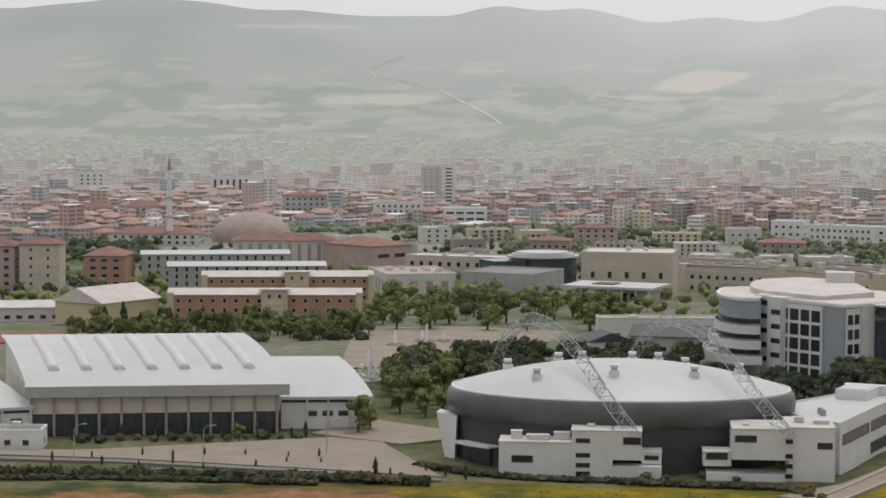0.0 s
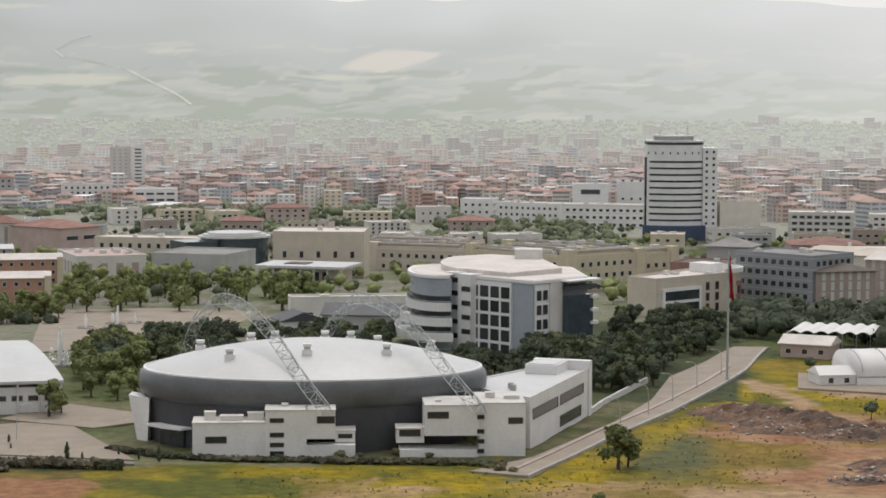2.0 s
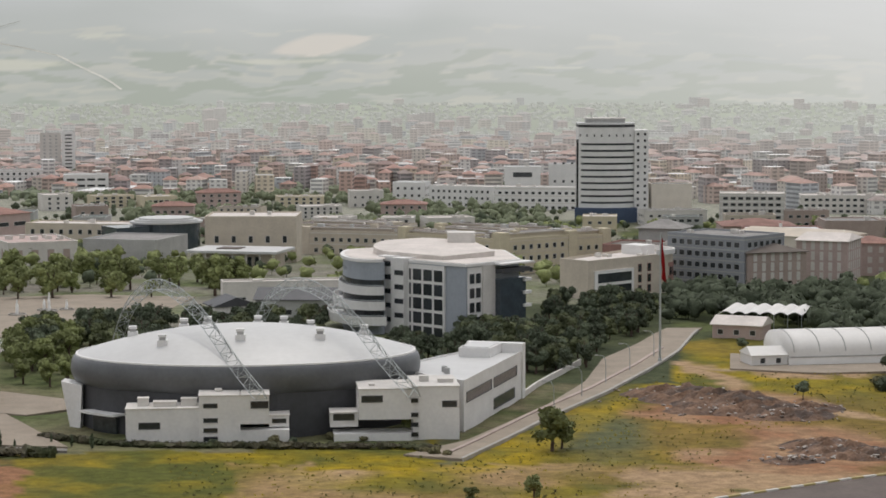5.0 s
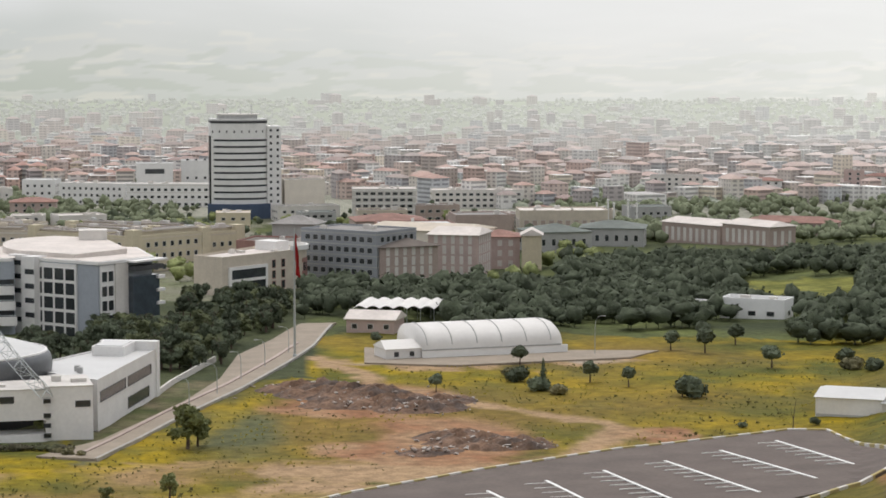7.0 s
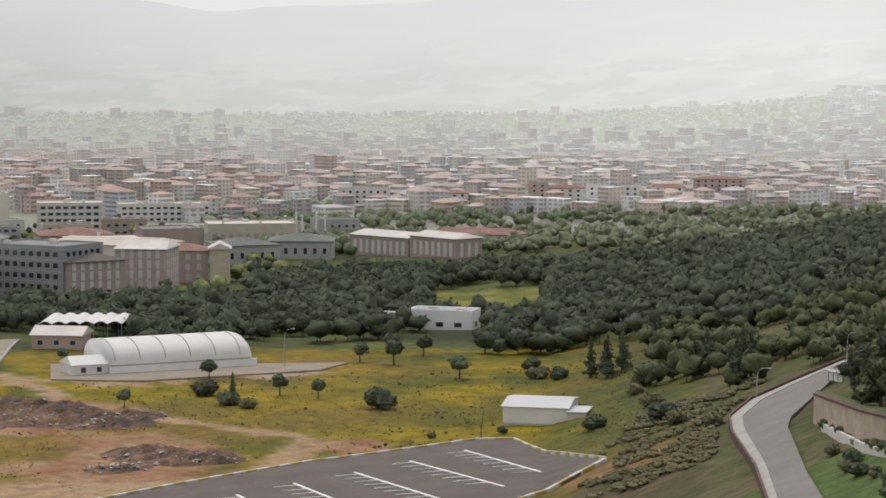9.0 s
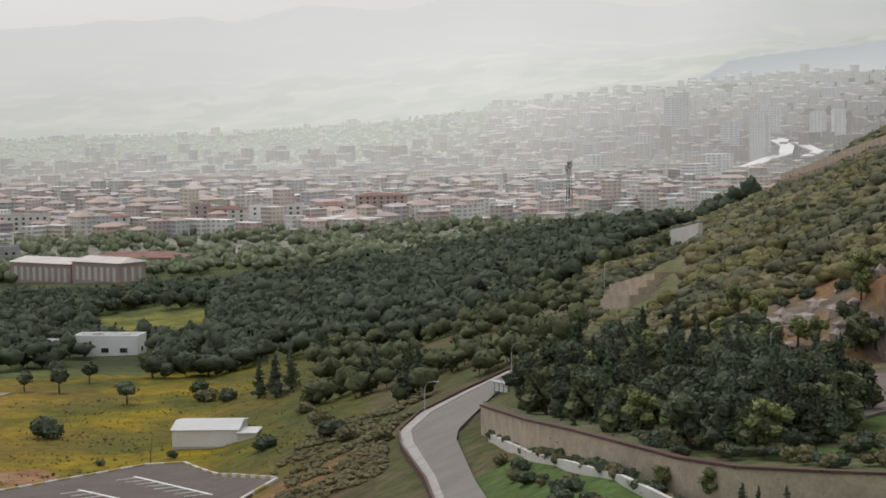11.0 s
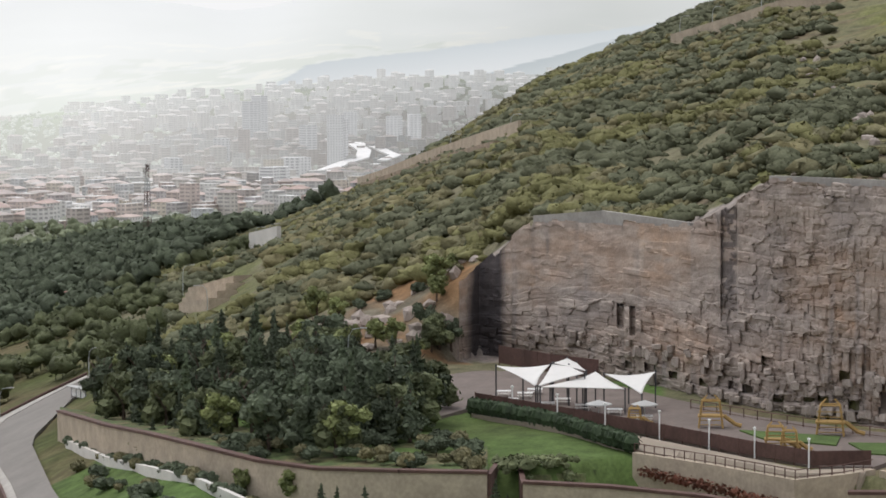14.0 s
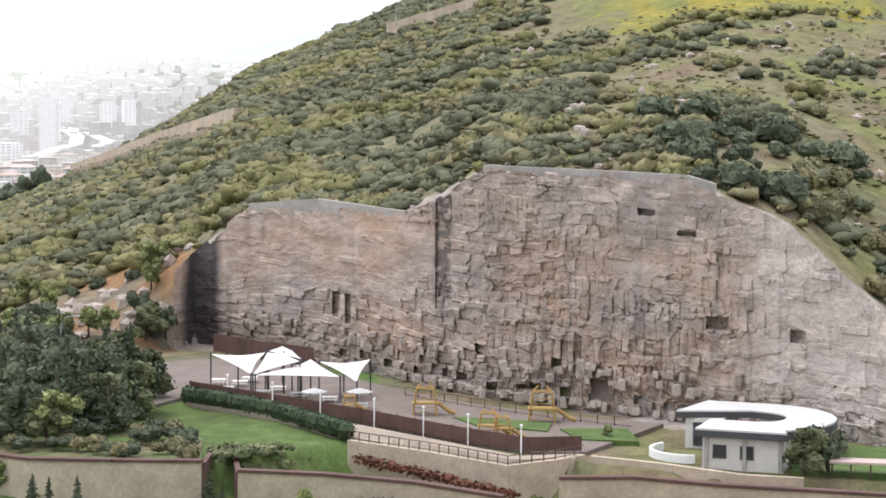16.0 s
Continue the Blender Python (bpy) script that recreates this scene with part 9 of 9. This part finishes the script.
# ledge of pale broken rock left of the cliff
rnd = random.Random(29)
for k in range(46):
    f = rnd.random()
    az, d = 41.9 + 4.0 * f + rnd.uniform(-0.3, 0.3), 392 + rnd.uniform(-14, 18) - 6 * f
    p = spot(az, d)
    bm = bmesh.new()
    bmesh.ops.create_icosphere(bm, subdivisions=1, radius=1.0)
    for v in bm.verts:
        v.co *= rnd.uniform(0.6, 1.3)
    ob = part("boulder", bm, STONE_BLOCK)
    ob.matrix_basis = Matrix.Translation(p + Vector((0, 0, 0.3))) @ Matrix.Diagonal((rnd.uniform(0.8, 2.2), rnd.uniform(0.8, 1.6), rnd.uniform(0.7, 2.0), 1))
    tagged(ob, "pale broken boulder on the quarry slope", "rock", "slope boulders")
for k in range(170):
    az, d = rnd.uniform(54.0, 65), rnd.uniform(325, 540)
    p = spot(az, d)
    bm = bmesh.new()
    bmesh.ops.create_icosphere(bm, subdivisions=1, radius=1.0)
    for v in bm.verts:
        v.co *= rnd.uniform(0.6, 1.3)
    ob = part("boulder", bm, STONE_BLOCK)
    ob.matrix_basis = Matrix.Translation(p + Vector((0, 0, 0.1))) @ Matrix.Diagonal((rnd.uniform(0.5, 1.8), rnd.uniform(0.5, 1.3), rnd.uniform(0.3, 0.9), 1))
    tagged(ob, "grey limestone outcrop among the scrub", "rock", "hill outcrops")
# ---- the terrace under the cliff ----
TZ = ZC - 46.0


def flat(az, d, up=0.0):
    return Vector((d * math.sin(radians(az)), d * math.cos(radians(az)), TZ + up))


TERRACE_M = material("brown_paving", (0.17, 0.14, 0.125), 0.9, vary=0.14, size=4, fine=0.6)
band("terrace_paving", [(45.2, 312), (46.0, 320), (48.1, 308), (50.4, 294), (52.7, 281), (54.5, 272), (56, 272)], [(44.2, 350), (46.2, 360), (48.4, 356), (50.8, 330), (53, 312), (56, 300), (58, 296)], TERRACE_M, 0.25, 40, 6, "grey-brown paved terrace below the cliff", "terrace")
band("terrace_walk", [(46.0, 319), (48.13, 305), (50.4, 291), (52.7, 277.5), (54.4, 268.5), (55.9, 271)], [(46.0, 313), (48.13, 299), (50.2, 281), (52.12, 271.5), (54.1, 262.5), (55.8, 267)], PAVING, 0.35, 40, 2, "pale walkway along the terrace edge", "path")
LAWN_M = material("mown_lawn", (0.075, 0.118, 0.034), 0.95, vary=0.25, size=3, fine=0.4, bump=0.05)
band("lawn", [(55.4, 289), (57.1, 290)], [(55.9, 281), (57.4, 280)], LAWN_M, 0.45, 10, 3, "small green lawn beside the play area", "lawn")
band("lawn", [(52.7, 298), (55.2, 294)], [(53.3, 291), (55.1, 287)], LAWN_M, 0.45, 10, 3, "strip of lawn in the play area", "lawn")
band("lawn", [(61.2, 283), (66, 280)], [(61.2, 262), (66, 262)], LAWN_M, 0.4, 10, 4, "lawn beside the pavilion", "lawn")
wall_run("terrace_wall", [(50.1, 279), (52.12, 270.5), (54.1, 261.5), (55.3, 266), (56.0, 270)], 0.3, STONEWALL, "cream stone wall below the terrace walk", zs=[45.6, 45.6, 45.6, 45.6, 45.6], thick=0.8, sink=6)
wall_run("garden_wall", [(56.2, 268), (57.9, 264), (60.0, 259), (61.5, 258)], 1.0, STONEWALL, "low stone wall in front of the pavilion", zs=[45.4, 45.4, 45.6, 45.6], thick=0.7)


def fence_run(line, h, panel):
    """A fence of brown panels between posts."""
    pts = [flat(*q) for q in line]
    owner = thing("panel_fence", "dark brown panel fence along the play terrace", "fence", Matrix.Identity(4))
    for p, q in zip(pts, pts[1:]):
        d = q - p
        n = max(1, int(d.length / panel))
        for i in range(n):
            a = p.lerp(q, i / n)
            m = Matrix.Translation(a) @ Matrix.Rotation(math.atan2(d.y, d.x), 4, "Z")
            L = d.length / n
            bm = bmesh.new()
            box(bm, 0.06, -0.04, 0.35, L - 0.06, 0.04, h, m=m)
            part("panel", bm, RUST, owner)
            bm = bmesh.new()
            box(bm, -0.06, -0.07, 0, 0.06, 0.07, h + 0.1, m=m)
            part("post", bm, RUST, owner)


fence_run([(46.1, 320), (48.13, 307), (50.4, 293.5), (52.69, 280), (54.54, 271.5), (55.97, 273)], 2.1, 3.0)
fence_run([(46.7, 368), (48.0, 356), (49.2, 349)], 3.2, 3.0)


def railing(line, h=1.1, step=1.6, up=0.4):
    pts = [flat(*q, up) for q in line]
    owner = thing("railing", "thin brown metal railing on the terrace wall", "railing", Matrix.Identity(4))
    bm = bmesh.new()
    tube(bm, [p + Vector((0, 0, h)) for p in pts], 0.06, 4)
    part("top_rail", bm, RUST, owner)
    bm = bmesh.new()
    tube(bm, [p + Vector((0, 0, 0.25)) for p in pts], 0.04, 4)
    part("bottom_rail", bm, RUST, owner)
    for p, q in zip(pts, pts[1:]):
        n = max(1, int((q - p).length / step))
        for i in range(n):
            a = p.lerp(q, i / n)
            bm = bmesh.new()
            box(bm, a.x - 0.05, a.y - 0.05, a.z, a.x + 0.05, a.y + 0.05, a.z + h)
            part("baluster", bm, RUST, owner)


railing([(50.1, 279), (52.12, 270.5), (54.1, 261.5), (55.3, 266), (56.0, 270)])
railing([(51.5, 318), (53.5, 306), (55.5, 297), (57.2, 292)], 1.3, 2.4, 0.2)

for az, d in ((47.03, 314), (48.16, 306), (49.36, 298), (50.72, 291), (51.96, 284), (53.09, 278), (54.43, 270)):
    ob = thing("terrace_lamp", "white slim lamp post on the terrace walk", "lamp", Matrix.Translation(flat(az, d, 0.3)), "terrace lamps")
    bm = bmesh.new()
    tube(bm, [(0, 0, -0.3), (0, 0, 3.3)], 0.10, 6)
    part("post", bm, WHITEPAINT, ob)
    bm = bmesh.new()
    lathe(bm, [(0.12, 3.3), (0.20, 3.35), (0.20, 3.5), (0.05, 3.6)], 1, 1, 8)
    part("lamp_head", bm, WHITEPAINT, ob)


def make_hedge():
    rnd = random.Random(4)
    pts = [flat(46.05, 314), flat(48.13, 300), flat(50.15, 281)]
    lots = []
    for p, q in zip(pts, pts[1:]):
        n = int((q - p).length / 0.9)
        for i in range(n):
            c = p.lerp(q, i / n)
            lots.append(blob((c.x, c.y, c.z + 1.1), 1.0, 1.2, rnd, 7, 4, 0.2))
            lots.append(grow((c.x, c.y, c.z + 1.2), 1.15, 26, 0.28, rnd, 1.0, 0.8))
    v, f = join(lots)
    tagged(mesh_part("hedge", v, f, HEDGE), "thick dark clipped hedge along the walkway", "hedge")
    lots = []
    for k in range(150):
        az = rnd.uniform(46.6, 51.2)
        c = lay(az, float(np.interp(az, [46.6, 48.2, 50, 51.2], [271, 272, 265, 258])) + rnd.uniform(-3.5, 2.5), 0.55)
        r = rnd.uniform(0.4, 0.9)
        lots.append(blob((c.x, c.y, c.z), r, r * 0.7, rnd, 6, 3, 0.4))
        lots.append(grow((c.x, c.y, c.z), r * 1.2, 22, 0.22, rnd, 0.8, 0.7))
    v, f = join(lots)
    tagged(mesh_part("bed_shrubs", v, f, MIDGREEN), "bed of low green shrubs in front of the lawn", "shrubs", kind="stuff")
    lots = []
    for i in range(60):
        f = i / 59
        c = flat(50.3 + 4.0 * f, float(np.interp(f, [0, 1], [277, 258])) - 1.2, -1.4 - 0.9 * f)
        lots.append(grow((c.x, c.y, c.z), 1.0, 18, 0.3, rnd, 0.8, 0.3))
    v, f = join(lots)
    tagged(mesh_part("red_shrubs", v, f, material("red_leaf_shrub", (0.14, 0.055, 0.035), 0.9, vary=0.4)), "row of red-brown leaved shrubs at the wall foot", "shrubs", kind="stuff")


make_hedge()


def sail(corners, sag, label):
    """A four-cornered stretched sail on masts; corners as (azimuth, distance, height)."""
    P = [flat(a, d, h) for a, d, h in corners]
    owner = thing("shade_sail", label, "shade sail", Matrix.Identity(4), "terrace sails")
    n = 14
    top, bot = [], []
    for i in range(n + 1):
        for j in range(n + 1):
            u, v = i / n, j / n
            # edges drawn in towards the middle
            cu, cv = 4 * u * (1 - u), 4 * v * (1 - v)
            p = P[0] * (1 - u) * (1 - v) + P[1] * u * (1 - v) + P[2] * u * v + P[3] * (1 - u) * v
            c = (P[0] + P[1] + P[2] + P[3]) / 4
            pull = sag * (cu * (2 * v - 1) ** 2 + cv * (2 * u - 1) ** 2)
            top.append(p.lerp(c, pull))
    w = n + 1
    fs = [(i * w + j, (i + 1) * w + j, (i + 1) * w + j + 1, i * w + j + 1) for i in range(n) for j in range(n)]
    ob = mesh_part("membrane", top, fs, MEMBRANE, owner, "taut cream-white membrane", smooth=True)
    bm = bmesh.new()
    bm.from_mesh(ob.data)
    bmesh.ops.solidify(bm, geom=bm.faces[:], thickness=0.05)
    bm.to_mesh(ob.data)
    bm.free()
    for p in P:
        bm = bmesh.new()
        tube(bm, [(p.x, p.y, TZ), (p.x, p.y, p.z + 0.2)], 0.11, 6)
        part("mast", bm, DARKCLAD, owner)


sail([(46.62, 322, 5.66), (47.62, 314, 3.77), (47.98, 320, 6.08), (47.3, 326, 4.9)], 0.13, "white stretched shade sail over the café tables")
sail([(47.67, 314, 3.77), (48.85, 316, 5.35), (48.45, 320, 6.05), (48.03, 320, 6.14)], 0.08, "white stretched shade sail drawn low at one corner")
sail([(48.06, 320, 6.3), (48.89, 318, 5.4), (48.65, 323, 5.95), (48.41, 323, 6.62)], 0.06, "small white shade sail with the highest peak")
sail([(47.73, 313, 3.8), (49.86, 312, 3.7), (49.12, 318, 5.37), (48.80, 317, 4.66)], 0.07, "long low white shade sail between two peaks")
sail([(49.33, 319, 4.96), (50.28, 311, 3.12), (50.62, 318, 5.38), (49.95, 322, 4.3)], 0.13, "white stretched shade sail at the end of the row")


def play_tower(az, d, s, label):
    ob = thing("play_frame", label, "play frame", Matrix.Translation(flat(az, d, 0.2)) @ Matrix.Rotation(-radians(az), 4, "Z"), "play equipment")
    for x in (-1.6, 1.6):
        for y in (-1, 1):
            bm = bmesh.new()
            tube(bm, [(x * s, y * s, -0.2), (x * s * 0.7, y * s * 0.7, 3.6 * s)], 0.14, 5)
            part("leg", bm, WOODY, ob)
    bm = bmesh.new()
    box(bm, -1.7 * s, -1.1 * s, 1.5 * s, 1.7 * s, 1.1 * s, 1.7 * s)
    part("deck", bm, WOODY, ob)
    top = [(-1.12 * s, -0.7 * s, 3.6 * s), (1.12 * s, -0.7 * s, 3.6 * s), (1.12 * s, 0.7 * s, 3.6 * s), (-1.12 * s, 0.7 * s, 3.6 * s)]
    for k in range(4):
        bm = bmesh.new()
        tube(bm, [top[k], top[(k + 1) % 4]], 0.1, 4)
        part("beam", bm, WOODY, ob)
        bm = bmesh.new()
        tube(bm, [top[k], (0.5 * s if k in (1, 2) else -0.5 * s, 0, 4.3 * s)], 0.09, 4)
        part("rafter", bm, WOODY, ob)
    for k in range(5):
        bm = bmesh.new()
        z = (0.5 + 0.6 * k) * s
        tube(bm, [(-1.5 * s, -0.95 * s, z), (1.5 * s, -0.95 * s, z)], 0.06, 4)
        part("rung", bm, WOODY, ob)
    bm = bmesh.new()
    tube(bm, [(1.7 * s, 0, 1.6 * s), (3.2 * s, 0, 0.5 * s), (4.0 * s, 0, 0.3 * s)], 0.3, 6)
    part("slide", bm, WOODY, ob)


play_tower(52.0, 301, 1.0, "yellow timber climbing frame with slide")
play_tower(54.95, 296, 1.1, "broad yellow timber climbing frame")
play_tower(53.6, 284, 0.8, "low yellow timber play frame with benches")
play_tower(53.95, 283, 0.7, "small yellow timber play frame")
play_tower(50.1, 303, 0.6, "small yellow play frame by the sails")


def cafe_table(az, d, umbrella):
    ob = thing("cafe_table", "white café table with benches" if not umbrella else "café table under a pale parasol", "table", Matrix.Translation(flat(az, d, 0.25)) @ Matrix.Rotation(-radians(az), 4, "Z"), "terrace tables")
    bm = bmesh.new()
    box(bm, -1.1, -0.5, 0.7, 1.1, 0.5, 0.78)
    part("tabletop", bm, WHITEPAINT, ob)
    for y in (-0.95, 0.95):
        bm = bmesh.new()
        box(bm, -1.1, y - 0.18, 0.4, 1.1, y + 0.18, 0.46)
        part("bench", bm, OFFWHITE, ob)
    for x in (-0.8, 0.8):
        bm = bmesh.new()
        box(bm, x - 0.06, -0.9, 0.0, x + 0.06, 0.9, 0.7)
        part("leg", bm, OFFWHITE, ob)
    if umbrella:
        bm = bmesh.new()
        tube(bm, [(0, 0, 0.7), (0, 0, 2.6)], 0.05, 5)
        part("pole", bm, STEEL, ob)
        bm = bmesh.new()
        lathe(bm, [(1.8, 2.15), (1.8, 2.28), (0.05, 2.8)], 1, 1, 8)
        part("parasol", bm, GREYWALL if umbrella == 2 else MEMBRANE, ob)


for az, d, u in ((47.0, 322, 0), (47.35, 328, 0), (47.9, 318, 0), (48.3, 322, 0), (49.2, 306, 2), (48.8, 316, 0), (49.6, 312, 0), (50.35, 306, 2), (46.8, 330, 0), (47.6, 332, 0)):
    cafe_table(az, d, u)


def make_cafe():
    """The low ring-shaped pavilion with a white roof."""
    m, w = frame_of(flat(58.98, 266), flat(61.0, 264))
    ob = thing("cafe_pavilion", "low cream pavilion with curved white roof and black fascia", "pavilion", m)
    H = 3.6
    outer = [(0, 0), (w, 0)] + arc(w - 6, 10.5, 9.5, 10.5, -50, 90, 10) + [(-3.5, 21), (-5.5, 12.5), (-2.0, 11.8), (0, 14.5)] + arc(4.0, 11.2, 4.2, 3.2, 120, -30, 8) + [(0.4, 6.0)]
    front = [(0, 0), (w, 0), (w, 6.0), (0, 6.0)]
    bm = bmesh.new()
    prism(bm, front, -1, H)
    part("front_wall", bm, OFFWHITE, ob)
    bm = bmesh.new()
    prism(bm, [(-5.2, 13), (-0.5, 13), (-0.2, 20), (-4.0, 21)], -1, H)
    part("rear_wall", bm, OFFWHITE, ob)
    bm = bmesh.new()
    prism(bm, arc(w - 6, 10.5, 9.0, 10, -30, 90, 10) + arc(w - 6, 10.5, 4.5, 5.5, 90, -30, 8), -1, H)
    bmesh.ops.recalc_face_normals(bm, faces=bm.faces)
    part("curved_wall", bm, OFFWHITE, ob)
    ringo = [(-0.8, -0.9), (w + 0.6, -0.9)] + arc(w - 6, 10.5, 10.2, 11.4, -55, 90, 12) + [(-4.6, 22), (-6.2, 12.0), (w - 7.0, 15.5)] + arc(w - 6, 10.5, 4.2, 4.6, 80, -40, 8) + [(w - 4.5, 6.6), (-0.8, 6.6)]
    bm = bmesh.new()
    prism(bm, ringo, H, H + 0.75)
    bmesh.ops.recalc_face_normals(bm, faces=bm.faces)
    bmesh.ops.triangulate(bm, faces=bm.faces[:])
    part("fascia", bm, DARKCLAD, ob, "black roof fascia")
    bm = bmesh.new()
    prism(bm, [tuple((Vector(p) - Vector((4, 9))) * 0.985 + Vector((4, 9))) for p in ringo], H + 0.75, H + 0.95)
    bmesh.ops.recalc_face_normals(bm, faces=bm.faces)
    bmesh.ops.triangulate(bm, faces=bm.faces[:])
    part("roof", bm, ROOFWHITE, ob, "white curved roof")
    edge_windows(ob, (0, 0), (w * 0.9, 0), 2, [1.2], window_mesh(1.3, 1.3, GLASS, DARKCLAD), 0.05, 0.8)
    edge_windows(ob, (-5.2, 13), (-0.5, 13), 1, [0.3], window_mesh(2.4, 2.6, GLASS, DARKCLAD))
    for x in (0.3, w * 0.5, w - 0.6):
        bm = bmesh.new()
        box(bm, x, -0.25, -1, x + 0.45, 0.1, H)
        part("pilaster", bm, CONCRETE, ob)
    ob2 = thing("curved_bench", "white curved garden wall in the forecourt", "wall", m)
    bm = bmesh.new()
    prism(bm, arc(-3, 7, 5.0, 5.5, 150, 290, 14) + arc(-3, 7, 4.6, 5.1, 290, 150, 14), -0.6, 0.9)
    bmesh.ops.recalc_face_normals(bm, faces=bm.faces)
    part("low_wall", bm, WHITEPAINT, ob2)
    # steps and shelter to the right
    ob3 = thing("picnic_shelter", "brown timber picnic shelter", "shelter", Matrix.Translation(flat(62.9, 262)) @ Matrix.Rotation(-radians(62.9), 4, "Z"))
    bm = bmesh.new()
    box(bm, -3.5, -1.5, 1.7, 3.5, 1.5, 1.95)
    part("roof", bm, PINK, ob3)
    for x in (-3.2, -1.1, 1.1, 3.2):
        bm = bmesh.new()
        box(bm, x - 0.1, -1.2, -0.5, x + 0.1, -1.0, 1.7)
        part("post", bm, BARK, ob3)
    for k, (x, y) in enumerate(((-4.2, -1.5), (-9.5, 0.5))):
        o = thing("stairs", "dark brown stair flight between garden walls", "stairs", m @ Matrix.Translation((x - 3, y - 2, -1.6)))
        for i in range(8):
            bm = bmesh.new()
            box(bm, 0, i * 0.32, i * 0.18, 3.2, i * 0.32 + 0.34, i * 0.18 + 0.18)
            part("step", bm, BROWN, o)


make_cafe()
